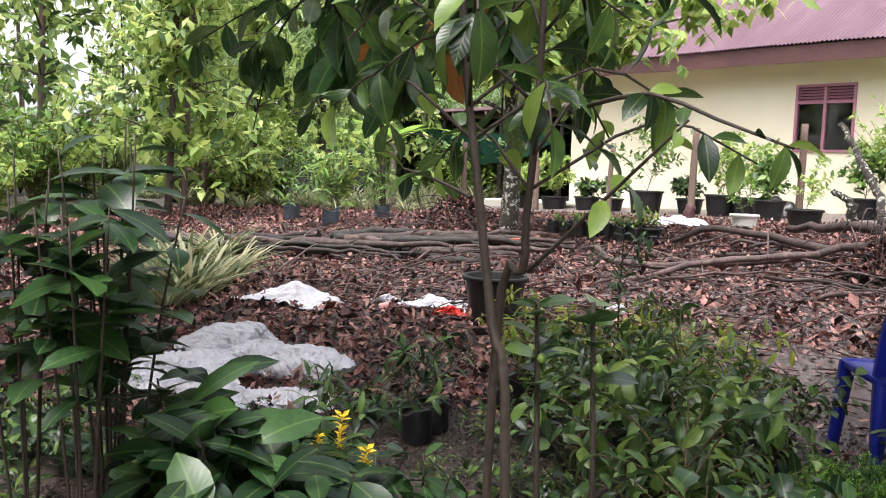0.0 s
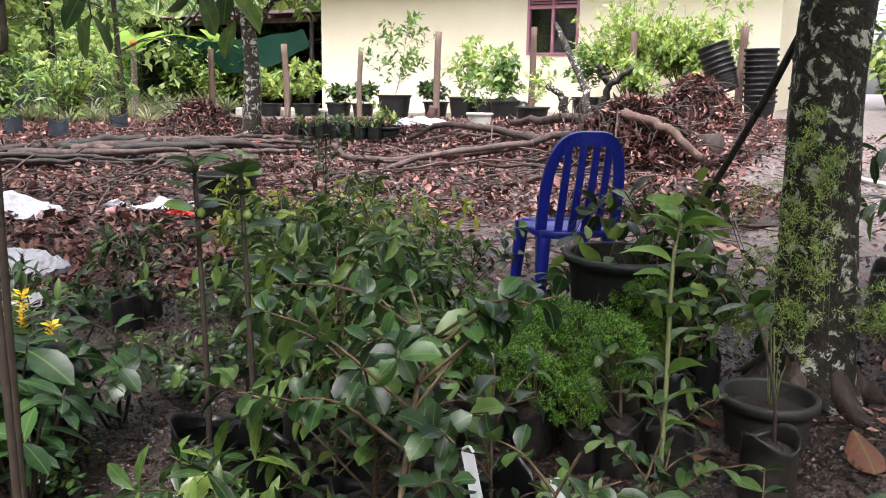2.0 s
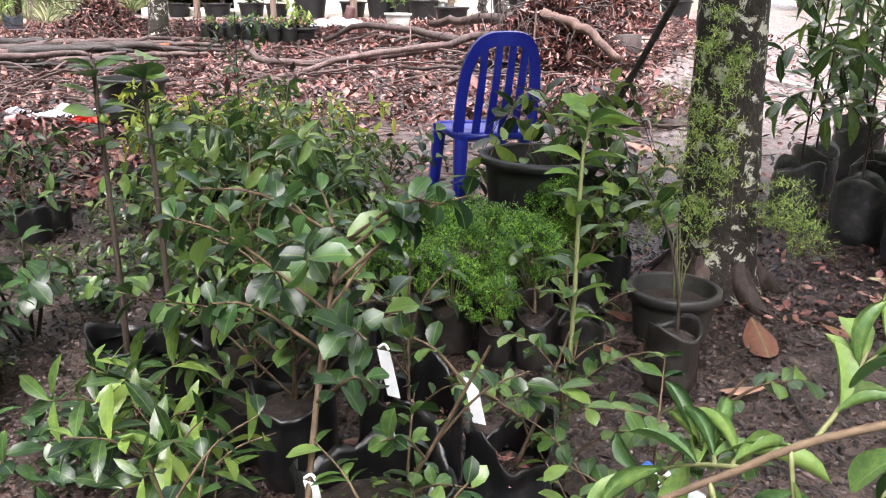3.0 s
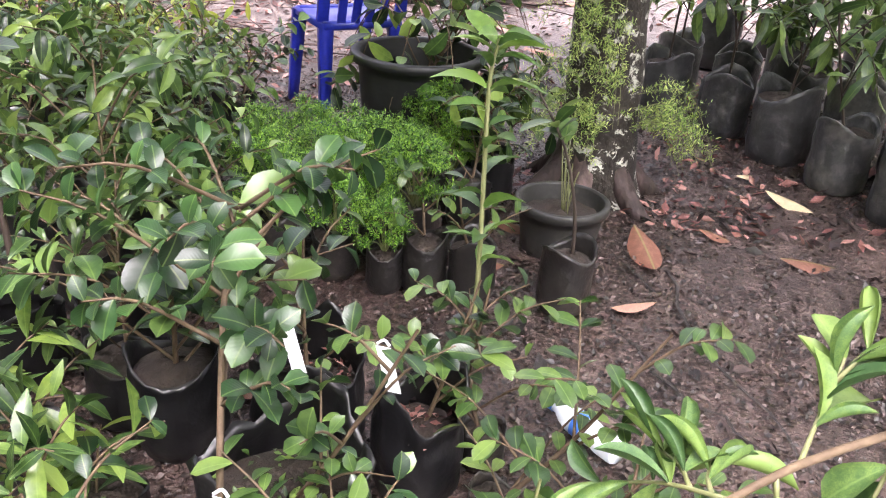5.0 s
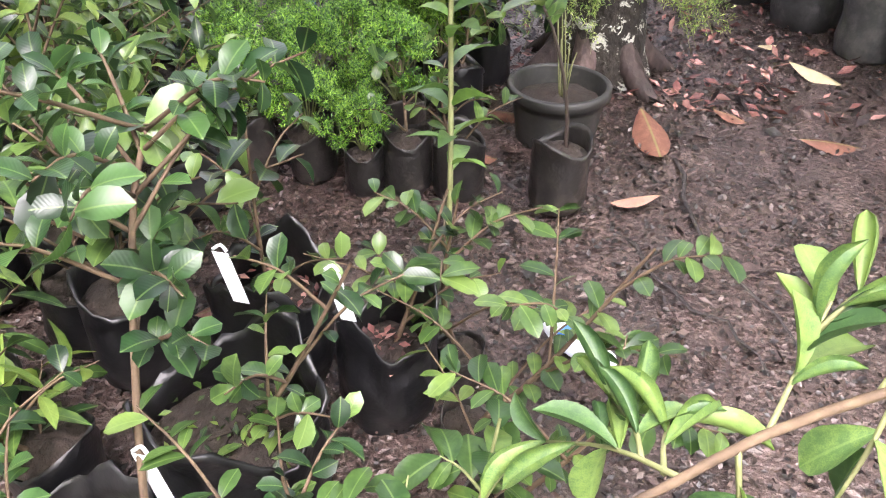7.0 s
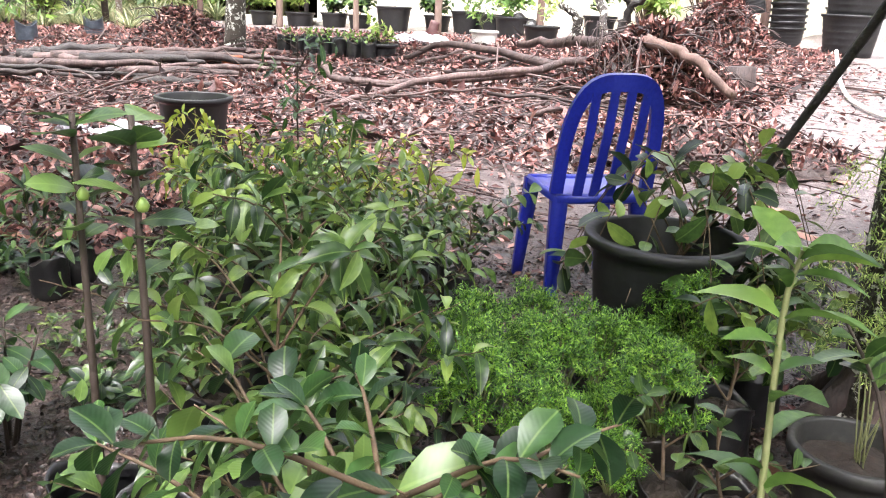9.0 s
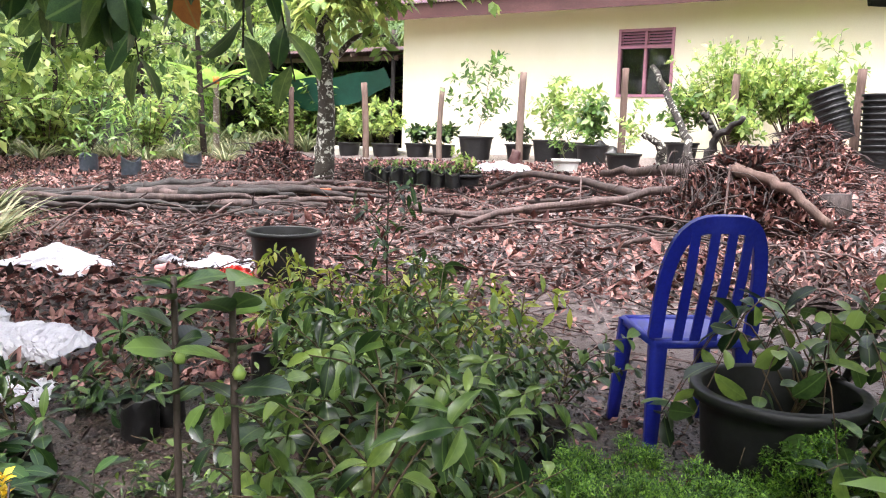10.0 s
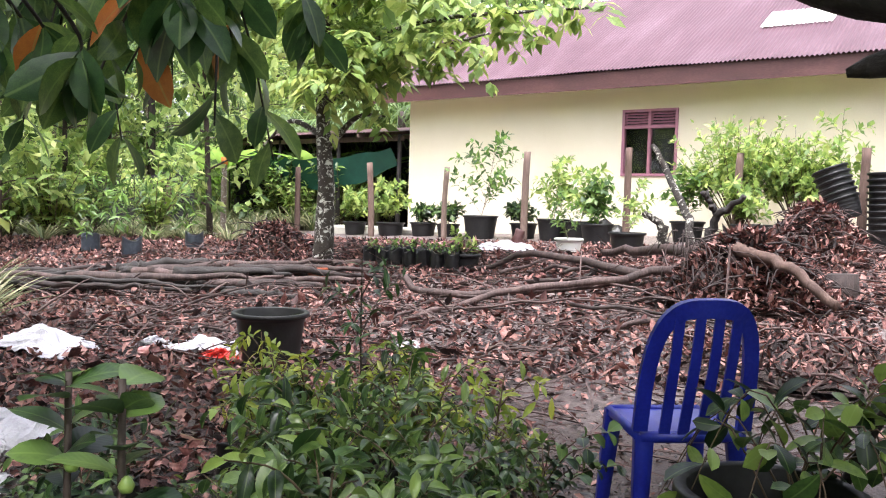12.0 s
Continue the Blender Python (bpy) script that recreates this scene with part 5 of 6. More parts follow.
        line = curve([(0, 0, 0), (rng.normal(scale=0.02), 0, h * 0.5), (rng.normal(scale=0.04), 0, h)], 9)
        part("post", tube(line, np.linspace(r, r * 0.9, len(line)), 10, wob=0.08, rng=rng), M["post_lichen" if lichen else "post"], t)
        if x == -14.72:
            part("painted_top", tube([line[-1] - (0, 0, 0.16), line[-1] + (0, 0, 0.012)], r + 0.004, 10), M["paint_orange"], t)


build_fence()


# ---- pots and plants before the house ----
def house_pots():
    rng = np.random.default_rng(41)
    rows = [(-10.0, 14.6, 0.3, 0.3, 0.9, 0.5, "leaf_shrub"), (-9.2, 14.7, 0.28, 0.3, 0.3, 0.3, "leaf"), (-7.55, 14.35, 0.34, 0.46, 1.55, 0.85, "leaf_tree"), (-6.0, 14.4, 0.3, 0.4, 1.15, 0.6, "leaf_shrub"),
            (-5.45, 14.35, 0.28, 0.36, 1.0, 0.55, "leaf_shrub"), (-4.75, 13.6, 0.27, 0.36, 0.75, 0.35, "leaf_tree"), (-2.35, 13.9, 0.3, 0.36, 0.6, 0.4, "leaf_shrub"), (-3.6, 14.6, 0.28, 0.36, 0.9, 0.5, "leaf_tree"),
            (-8.5, 14.6, 0.24, 0.28, 0.35, 0.3, "leaf"), (-11.2, 14.8, 0.26, 0.3, 0.7, 0.45, "leaf_shrub"), (-6.8, 14.7, 0.26, 0.3, 0.35, 0.3, "leaf"), (-1.37, 14.4, 0.26, 0.32, 1.75, 0.5, "leaf_shrub")]
    for x, y, r, h, ph, sp, lm in rows:
        potted("potted_shrub", x, y, rng, "leafy shrub in a black plastic pot by the fence", "pots by the house", container="pot", r=r, h=h, mat="pot", height=ph, spread=sp, branches=16, per=19, size=0.17, leafmat=lm, shape=LEAF_FAR, stem="twig")
    potted("potted_shrub", -4.03, 11.3, rng, "leafy plant in a white plastic pot on the litter", "pots by the house", container="pot", r=0.19, h=0.24, mat="pot_white", height=0.6, spread=0.28, branches=10, per=14, size=0.09, leafmat="leaf_tree", shape=LEAF_FAR, stem="stem_green")
    potted("potted_shrub", -3.45, 11.9, rng, "leafy plant in a black plastic pot on the litter", "pots by the house", container="pot", r=0.25, h=0.3, mat="pot", height=0.75, spread=0.35, branches=10, per=14, size=0.12, leafmat="leaf_shrub", shape=LEAF_FAR)
    # wide round shrub before the window
    for x, y, h, w in ((-2.85, 14.8, 2.05, 1.15), (-1.95, 14.9, 1.75, 0.8)):
        t = thing("garden_shrub", x, y, gz(x, y), "dense rounded light green shrub before the house wall", "shrub", "shrubs by the house")
        stems, fr = [], []
        for k in range(34):
            a = k * 2.4
            q = np.sqrt((k + 0.5) / 34)
            tip = np.array([np.cos(a) * w * q, np.sin(a) * w * q * 0.8, h * (1.0 - 0.35 * q * q) + rng.uniform(-0.15, 0.1)])
            line = curve([(0, 0, 0.02), (tip[0] * 0.35, tip[1] * 0.35, tip[2] * 0.45), tip], 8)
            stems.append((line, np.linspace(0.012, 0.003, len(line))))
            fr.append(leaves_along(rng, line, 10, 0.13, 0.6, spread=0.8, jitter=0.6))
            for q in range(5):
                c = line[5 + q % 3]
                way = rand_dir(rng, 1, 0.6)[0] * rng.uniform(0.25, 0.45) + (0, 0, 0.1)
                fr.append(leaves_along(rng, curve([c, c + way * 0.5, c + way], 4), 15, 0.13, 0.1, spread=0.8, jitter=0.6))
        part("stem", stems_mesh(stems, 5), M["twig"], t)
        part("crown", scatter(LEAF_FAR, *cat(fr)), M["leaf_shrub"], t)["kind"] = "stuff"
    # small bags in a block beyond the litter
    for k in range(14):
        x, y = -5.2 + 0.2 * (k % 7), 8.55 + 0.25 * (k // 7)
        potted("nursery_seedling", x, y, rng, "tiny seedling in a small black bag on the litter", "small bags beyond the litter", r=0.08, h=0.22, height=0.1, spread=0.1, branches=3, per=4, size=0.07, leafmat="leaf_tree", shape=LEAF_FAR)
    potted("potted_shrub", -3.95, 8.75, rng, "small yellow-green plant in a black pot", "small bags beyond the litter", container="pot", r=0.16, h=0.2, mat="pot", height=0.25, spread=0.2, branches=7, per=8, size=0.1, leafmat="leaf_shrub", shape=LEAF_FAR)
    # thin saplings in grey bags at the edge of the wood
    for x, y in ((-10.1, 7.9), (-8.9, 7.8), (-9.0, 8.9)):
        potted("tall_sapling", x, y, rng, "thin sapling in a grey-blue bag on the litter", "saplings at the wood's edge", r=0.13, h=0.27, mat="bag_blue", height=1.15, spread=0.4, branches=12, per=10, size=0.2, leafmat="leaf_tree", shape=leaf_shape(0.22, 2, 0.2, 0.5), droop=0.7, stem="stem_dark")
    # stacks of empty pots
    for x, y, n, tilt, r in ((-0.5, 13.6, 10, 2, 0.24), (-0.95, 13.4, 6, 22, 0.23), (0.38, 12.6, 2, 0, 0.36), (0.05, 15.6, 1, 0, 0.34)):
        for k in range(n):
            h = 0.3 if n > 2 else 0.5
            base = Vector((x, y, gz(x, y) + (0.45 if tilt > 10 else 0.0)))
            ax = Matrix.Rotation(radians(-tilt), 4, 'Y')
            e = thing("stacked_pot", 0, 0, 0, "empty black ribbed pot nested in a stack", "flower pot", "stacks of empty pots")
            part("pot", pot_mesh(r, h, 0.006, 0.02), M["pot"], e)
            e.matrix_world = Matrix.Translation(base) @ ax @ Matrix.Translation((0, 0, k * (0.085 if n > 2 else 0.4)))


house_pots()


# ---- leaf litter and branch piles ----
def build_litter():
    rng = np.random.default_rng(51)
    n = 120000
    x, y = rng.uniform(-14, 1.2, n), 1.6 + 11.6 * rng.uniform(0, 1, n) ** 1.3
    keep = (x < 0.4 - np.maximum(0, 6.5 - y) * 0.6) & (x > -4.5 - y * 2.2) & ~((x > -1.2) & (y < 5.6))
    x, y = x[keep], y[keep]
    n = len(x)
    P = np.stack([x, y, ground_z(x, y) + rng.uniform(0.0, 0.05, n)], 1)
    D = rand_dir(rng, n, 0.5)
    U = np.tile([0, 0, 1.0], (n, 1)) + rng.normal(scale=0.75, size=(n, 3))
    ob = part("leaf_litter", scatter(leaf_shape(0.5, 2, 0.4, -0.25), P, D, U, rng.uniform(0.03, 0.085, n) * np.where(rng.uniform(size=n) < 0.05, 1.9, 1.0)), M["litter"])
    tagged(ob, "reddish brown dry leaf litter over the soil", "leaf litter", kind="stuff")
    n = 16000
    x, y = rng.uniform(-4.5, 3.2, n), rng.uniform(0.6, 4.6, n)
    P = np.stack([x, y, ground_z(x, y) + rng.uniform(0.0, 0.012, n)], 1)
    ob = part("small_debris", scatter(leaf_shape(0.5, 2, 0.4, -0.2), P, rand_dir(rng, n, 0.2), np.tile([0, 0, 1.0], (n, 1)) + rng.normal(scale=0.4, size=(n, 3)), rng.uniform(0.008, 0.035, n) * np.where(rng.uniform(size=n) < 0.06, 2.2, 1)), M["crumb"])
    tagged(ob, "small dry leaf scraps on the damp soil", "leaf litter", kind="stuff")
    # dark wet mulch of chips near the path
    n = 130000
    x, y = rng.uniform(-2.0, 3.0, n), rng.uniform(0.8, 4.8, n)
    P = np.stack([x, y, ground_z(x, y) + rng.uniform(-0.002, 0.012, n)], 1)
    ob = part("bark_chips", scatter(leaf_shape(0.7, 2, 0.3, -0.2), P, rand_dir(rng, n, 0.3), np.tile([0, 0, 1.0], (n, 1)) + rng.normal(scale=0.5, size=(n, 3)), rng.uniform(0.005, 0.02, n)), M["crumb"])
    tagged(ob, "dark damp soil crumbs and bark chips", "soil crumbs", kind="stuff")
    # scraps blown over the open yard
    n = 11000
    x, y = rng.uniform(-1.8, 4.0, n), 3.2 + 7.8 * rng.uniform(0, 1, n) ** 1.4
    P = np.stack([x, y, ground_z(x, y) + rng.uniform(0.0, 0.02, n)], 1)
    ob = part("yard_debris", scatter(leaf_shape(0.5, 2, 0.4, -0.25), P, rand_dir(rng, n, 0.25), np.tile([0, 0, 1.0], (n, 1)) + rng.normal(scale=0.4, size=(n, 3)), rng.uniform(0.015, 0.07, n)), M["litter"])
    tagged(ob, "brown leaf scraps strewn over the yard", "leaf litter", kind="stuff")
    # twigs
    n = 2600
    x, y = rng.uniform(-9, 0.8, n), rng.uniform(4.4, 11, n)
    P = np.stack([x, y, ground_z(x, y) + rng.uniform(0.01, 0.1, n)], 1)
    ob = part("twig_litter", scatter(leaf_shape(0.03, 3, 1.0, 0.05), P, rand_dir(rng, n, 0.12), np.tile([0, 0, 1.0], (n, 1)) + rng.normal(scale=0.3, size=(n, 3)), rng.uniform(0.15, 0.6, n)), M["bark"])
    tagged(ob, "thin dry twigs strewn over the litter", "twigs", kind="stuff")


build_litter()


def branch(pts, r0, r1, rng, label="bare brown fallen branch lying on the litter", mat="bark", k=14):
    pts = np.array(pts, dtype=float)
    line = curve(pts, k)
    line[1:-1] += rng.normal(scale=0.013, size=(len(line) - 2, 3))
    o = line[0].copy()
    e = new("fallen_branch", mesh_from("fallen_branch", *tube(line - o, np.linspace(r0, r1, len(line)), 8, wob=0.12, rng=rng), M[mat]))
    e.location = o
    return tagged(e, label, "branch", "fallen branches")


def mound(x, y, rx, ry, h, rng, label, n_leaf=900, leaf=0.16, mat="litter", twig=60):
    z = gz(x, y)
    e = thing("debris_mound", x, y, z, label, "debris pile")
    u = np.linspace(0, 1, 22)
    a = np.linspace(0, 2 * np.pi, 40, endpoint=False)
    V = []
    for q in u:
        hh = h * (np.cos(np.pi * q) * 0.5 + 0.5)
        w = 1 + 0.12 * np.sin(3 * a + q * 2) + rng.normal(scale=0.03, size=len(a))
        V.append(np.stack([rx * q * np.cos(a) * w, ry * q * np.sin(a) * w, hh + rng.normal(scale=0.03, size=len(a)) * (q < 0.95) - 0.04], 1))
    V = np.concatenate(V)
    F = [(k * 40 + i, k * 40 + 40 + i, k * 40 + 40 + (i + 1) % 40, k * 40 + (i + 1) % 40) for k in range(21) for i in range(40)]
    part("body", (V, np.array(F)), M["soil"], e)
    q = np.sqrt(rng.uniform(0, 1, n_leaf))
    t = rng.uniform(0, 2 * np.pi, n_leaf)
    P = np.stack([rx * q * np.cos(t), ry * q * np.sin(t), h * (np.cos(np.pi * q) * 0.5 + 0.5) + rng.uniform(0, 0.07, n_leaf)], 1)
    part("litter", scatter(leaf_shape(0.4, 2, 0.4, -0.3), P, rand_dir(rng, n_leaf, 0.6), rand_dir(rng, n_leaf) * 0.6 + (0, 0, 1), leaf * rng.uniform(0.5, 1.3, n_leaf)), M[mat], e)["kind"] = "stuff"
    if twig:
        st = []
        for k in range(twig):
            c = P[int(rng.integers(0, n_leaf))]
            d = rand_dir(rng, 1, 0.5)[0] * rng.uniform(0.2, 0.5)
            d[2] = -0.7 * abs(d[2])
            st.append((curve([c, c + d * 0.5 + (0, 0, 0.04), c + d], 5), np.linspace(0.012, 0.004, 5)))
        part("twig", stems_mesh(st, 5), M["bark"], e)["kind"] = "stuff"
    return e


def build_piles():
    rng = np.random.default_rng(61)
    # long bundle of branches across the yard
    for k in range(78):
        along = rng.uniform(-0.25, 0.85)
        side = rng.normal(scale=0.38)
        x0, y0 = -8.0 + 3.0 * along - 0.62 * side, 5.25 + 2.2 * along + 0.78 * side
        ln = rng.uniform(0.8, 2.8) * (1.0 - 0.35 * max(0, along))
        ang = rng.normal(0.62, 0.22)
        x1, y1 = x0 + ln * np.cos(ang), y0 + ln * np.sin(ang)
        lift = rng.uniform(0.02, 0.26) * max(0.25, 1 - abs(side) / 0.7)
        xm, ym = (x0 + x1) / 2 + rng.normal(scale=0.08), (y0 + y1) / 2 + rng.normal(scale=0.08)
        branch([(x0, y0, gz(x0, y0) + lift), (xm, ym, gz(xm, ym) + lift * 0.8 + 0.03), (x1, y1, gz(x1, y1) + lift * rng.uniform(0.3, 1.0))], rng.uniform(0.025, 0.065), 0.018, rng, mat="bark_dark" if k % 5 < 3 else "bark")
    # branches of the felled tree
    g = lambda x, y, d: (x, y, gz(x, y) + d)
    branch([g(-2.89, 6.1, 0.03), g(-2.7, 6.7, 0.08), g(-2.4, 7.3, 0.16), g(-1.6, 7.8, 0.2)], 0.02, 0.035, rng)
    branch([g(-3.5, 7.1, 0.22), g(-3.2, 7.0, 0.12), g(-2.6, 7.3, 0.1), g(-1.9, 7.8, 0.15), g(-1.3, 8.1, 0.25)], 0.03, 0.042, rng)
    branch([(-4.03, 8.6, 0.36), (-3.5, 8.6, 0.5), (-3.04, 8.6, 0.63), (-2.3, 8.4, 0.62), (-1.67, 8.2, 0.55)], 0.022, 0.045, rng)
    branch([(-2.55, 9.3, 0.66), (-2.0, 9.1, 0.72), (-1.37, 8.6, 0.78), (-1.0, 8.2, 0.8)], 0.04, 0.07, rng, "thick felled trunk lying among branches")
    branch([(-1.12, 8.3, 0.75), (-1.08, 8.3, 0.95), (-1.02, 8.28, 1.08), (-0.92, 8.25, 1.18), (-0.78, 8.2, 1.27)], 0.05, 0.022, rng, "upturned dark branch of the felled tree", "bark_dark")
    branch([(-1.02, 8.28, 1.08), (-1.08, 8.28, 1.2), (-1.15, 8.25, 1.3)], 0.028, 0.02, rng, "upturned dark branch of the felled tree", "bark_dark")
    branch([(-1.35, 8.6, 0.8), (-1.6, 9.1, 1.1), (-2.0, 9.6, 1.5), (-2.26, 9.8, 1.82)], 0.045, 0.03, rng, "upturned lichen-spotted branch of the felled tree", "bark_lichen")
    branch([(-1.75, 8.9, 0.72), (-1.75, 8.9, 0.95), (-1.95, 8.9, 1.1)], 0.055, 0.03, rng, "upturned lichen-spotted branch of the felled tree", "bark_lichen")
    branch([(-0.75, 7.95, 0.84), (-0.35, 7.8, 0.74), (0.1, 7.5, 0.5)], 0.055, 0.035, rng, "split pale trunk piece on the debris", "post")
    for k in range(24):
        x0, y0 = rng.uniform(-3.3, -0.9), rng.uniform(6.4, 8.4)
        ln, ang = rng.uniform(0.5, 1.7), rng.normal(0.5, 0.6)
        x1, y1 = x0 + ln * np.cos(ang), y0 + ln * np.sin(ang)
        lift = rng.uniform(0.02, 0.16) + 0.08 * max(0, (x0 + 2) / 2)
        branch([g(x0, y0, lift), g((x0 + x1) / 2, (y0 + y1) / 2 + rng.normal(scale=0.1), lift + 0.04), g(x1, y1, lift * 0.8)], rng.uniform(0.008, 0.022), 0.005, rng, k=9)
    # loose sticks lying across the litter
    for k in range(120):
        x0, y0 = (rng.uniform(-8.6, -4.6), rng.uniform(4.6, 7.8)) if k < 45 else (rng.uniform(-6.5, -0.8), rng.uniform(4.9, 8.6))
        ln, ang = rng.uniform(0.3, 1.2), rng.uniform(0, np.pi)
        x1, y1 = x0 + ln * np.cos(ang), y0 + ln * np.sin(ang)
        up = rng.uniform(0.05, 0.4) if k < 45 else 0.05
        branch([g(x0, y0, 0.03), g((x0 + x1) / 2 + rng.normal(scale=0.05), (y0 + y1) / 2, 0.04 + up * 0.4), g(x1, y1, up * rng.uniform(0.4, 1.0))], rng.uniform(0.007, 0.017), 0.004, rng, "thin dead stick lying across the litter", k=7)
    mound(-6.0, 7.0, 0.9, 0.5, 0.16, rng, "low heap of brown leaves and broken twigs", 3600, 0.07, twig=260)
    heap = mound(-0.72, 8.15, 0.85, 0.6, 0.55, rng, "root heap of a felled tree with hanging fibres and dry leaves", 7500, 0.085, twig=260)
    mound(-0.9, 11.3, 0.85, 0.7, 0.65, rng, "tall heap of dry brown leaves and twigs", 7000, 0.075, twig=260)
    mound(-7.1, 8.75, 0.85, 0.6, 0.42, rng, "low dark heap of rotting leaves and twigs", 3600, 0.08, twig=200)
    mound(0.15, 6.7, 0.9, 0.8, 0.16, rng, "scattered grey dead leaves on the soil", 2600, 0.065, twig=60)
    # fibres hanging from the torn root plate
    fib = []
    for k in range(110):
        u = rng.uniform(0, 1)
        top = np.array([-0.55 + 1.05 * u, -0.1 + rng.normal(scale=0.12), 0.56 - 0.28 * u + rng.uniform(-0.05, 0.06)])
        way = np.array([rng.uniform(-0.25, 0.5), rng.choice([-1, 1], p=[0.7, 0.3]) * rng.uniform(0.05, 0.45), 0])
        fib.append((curve([top, top + way * 0.5 + (0, 0, rng.uniform(-0.12, 0.02)), top + way + (0, 0, -top[2] * rng.uniform(0.5, 0.95))], 6), np.linspace(rng.uniform(0.003, 0.009), 0.002, 6)))
    part("root_fibre", stems_mesh(fib, 5), M["bark"], heap, "torn brown root fibres")["kind"] = "stuff"
    # cut stump
    e = thing("tree_stump", -0.05, 8.4, gz(0.0, 8.4) - 0.08, "short cut lichen-grey log standing on the litter", "stump")
    part("bark", tube([(0, 0, 0), (0.01, 0, 0.16), (0, 0, 0.32)], [0.14, 0.135, 0.13], 16, wob=0.04, rng=rng), M["bark"], e)
    # pale rope over the ground
    rope = part("rope", tube(curve([g(0.55, 9.6, 0.3), g(0.7, 9.0, 0.06), g(0.95, 8.2, 0.03), g(1.5, 7.6, 0.03), g(2.3, 7.2, 0.03)], 26), 0.018, 6), M["rope"])
    tagged(rope, "pale rope lying across the ground", "rope")


build_piles()


# ---- sacks ----
def sack(x, y, L, W, H, rz, rng, label, mat="sack"):
    n, m = 44, 32
    V = []
    ph = rng.uniform(0, 6, 4)
    for i in range(n):
        t = i / (n - 1) * 2 - 1
        prof = (1 - abs(t) ** 3.5) ** 0.5
        for j in range(m):
            a = 2 * np.pi * j / m
            c, s = np.cos(a), np.sin(a)
            fold = lambda q: (1 - abs(np.sin(q))) ** 2.2
            wr = 1.05 + 0.06 * np.sin(5 * t + 3 * a + ph[0]) - 0.15 * fold(3.1 * t + 1.3 * np.sin(a + ph[1]) + ph[0]) - 0.13 * fold(2 * a + 2.1 * t + ph[2]) - 0.09 * fold(7 * t - 3 * a + ph[3]) - 0.07 * fold(5 * a + 9 * t + ph[1])
            yy = W / 2 * np.sign(c) * abs(c) ** 0.75 * (0.85 + 0.15 * prof) * wr
            zz = H / 2 * np.sign(s) * abs(s) ** 0.8 * max(prof, 0.03) * wr
            V.append((t * L / 2 * (1 + 0.02 * np.sin(3 * a + ph[3])), yy, max(zz, -H * 0.42) + H * 0.42))
    F = [(i * m + j, i * m + (j + 1) % m, i * m + m + (j + 1) % m, i * m + m + j) for i in range(n - 1) for j in range(m)]
    V = np.array(V) + rng.normal(scale=(0.004, 0.004, 0.005), size=(len(V), 3))
    ob = part("sack", (V, np.array(F)), M[mat], smooth=False)
    ob.matrix_world = pose(x, y, gz(x, y) - 0.01, 0, 0, rz)
    return tagged(ob, label, "sack", "white sacks")


def film(name, x, y, L, W, H, rz, rng, label, category, mat):
    u, v = np.meshgrid(np.linspace(-1, 1, 26), np.linspace(-1, 1, 20))
    ph = rng.uniform(0, 6, 6)
    r = 1 + 0.12 * np.sin(4 * np.arctan2(v, u) + ph[0])
    Z = H * np.clip(1 - (u * u + v * v) * 0.75, 0, 1) * (0.6 + 0.4 * np.sin(4 * u + ph[1]) * np.sin(3 * v + ph[2])) + 0.02 * np.abs(np.sin(9 * u + 5 * v + ph[3])) + 0.012 * np.abs(np.sin(14 * v - 7 * u + ph[4]))
    X, Y = L / 2 * u * r + 0.03 * np.sin(6 * v + ph[5]), W / 2 * v * r + 0.03 * np.sin(5 * u)
    i = np.arange(X.size).reshape(X.shape)
    F = np.stack([i[:-1, :-1], i[:-1, 1:], i[1:, 1:], i[1:, :-1]], -1).reshape(-1, 4)
    V = np.stack([X, Y, Z + 0.012], -1).reshape(-1, 3)
    ob = part(name, join((V, F), (V - (0, 0, 0.005), F[:, ::-1])), M[mat], smooth=False)
    ob.matrix_world = pose(x, y, gz(x, y), 0, 0, rz)
    return tagged(ob, label, category)


def build_sacks():
    rng = np.random.default_rng(71)
    for x, y, L, W, H, rz in ((-2.72, 2.95, 0.78, 0.36, 0.2, 22), (-3.0, 2.5, 0.7, 0.36, 0.18, 62), (-2.5, 2.35, 0.66, 0.34, 0.14, -24), (-3.3, 2.9, 0.6, 0.34, 0.24, 105), (-2.2, 2.6, 0.5, 0.28, 0.1, 48), (-2.9, 2.2, 0.45, 0.3, 0.14, 10)):
        sack(x, y, L, W, H, rz, rng, "filled white woven plastic sack lying on the soil")
    film("empty_sack", -4.6, 4.25, 0.85, 0.5, 0.17, 15, rng, "crumpled empty white sack on the leaf litter", "sack", "sack")
    film("empty_sack", -3.5, 4.95, 0.6, 0.35, 0.09, 5, rng, "flat crumpled white sack on the leaf litter", "sack", "sack")
    film("red_bag", -3.2, 4.78, 0.26, 0.15, 0.07, 30, rng, "crumpled red plastic bag on the litter", "plastic bag", "red_bag")
    film("empty_sack", -5.0, 11.2, 0.8, 0.5, 0.2, 20, rng, "crumpled white sack beside the pots", "sack", "sack")
    film("plastic_sheet", -5.0, 14.55, 1.0, 0.6, 0.4, 10, rng, "heap of crumpled black plastic sheet by the pots", "plastic sheet", "bag")
    branch([(-5.45, 12.3, 0.42), (-5.44, 12.3, 0.6), (-5.42, 12.32, 0.74)], 0.12, 0.07, rng, "broken red-brown stump on the litter", "fascia", 6)
    film("plastic_scrap", -4.0, 4.8, 0.2, 0.14, 0.05, 70, rng, "torn scrap of white plastic on the litter", "plastic scrap", "sack")
    film("plastic_scrap", -2.3, 5.7, 0.2, 0.12, 0.04, 10, rng, "torn scrap of white plastic on the litter", "plastic scrap", "sack")
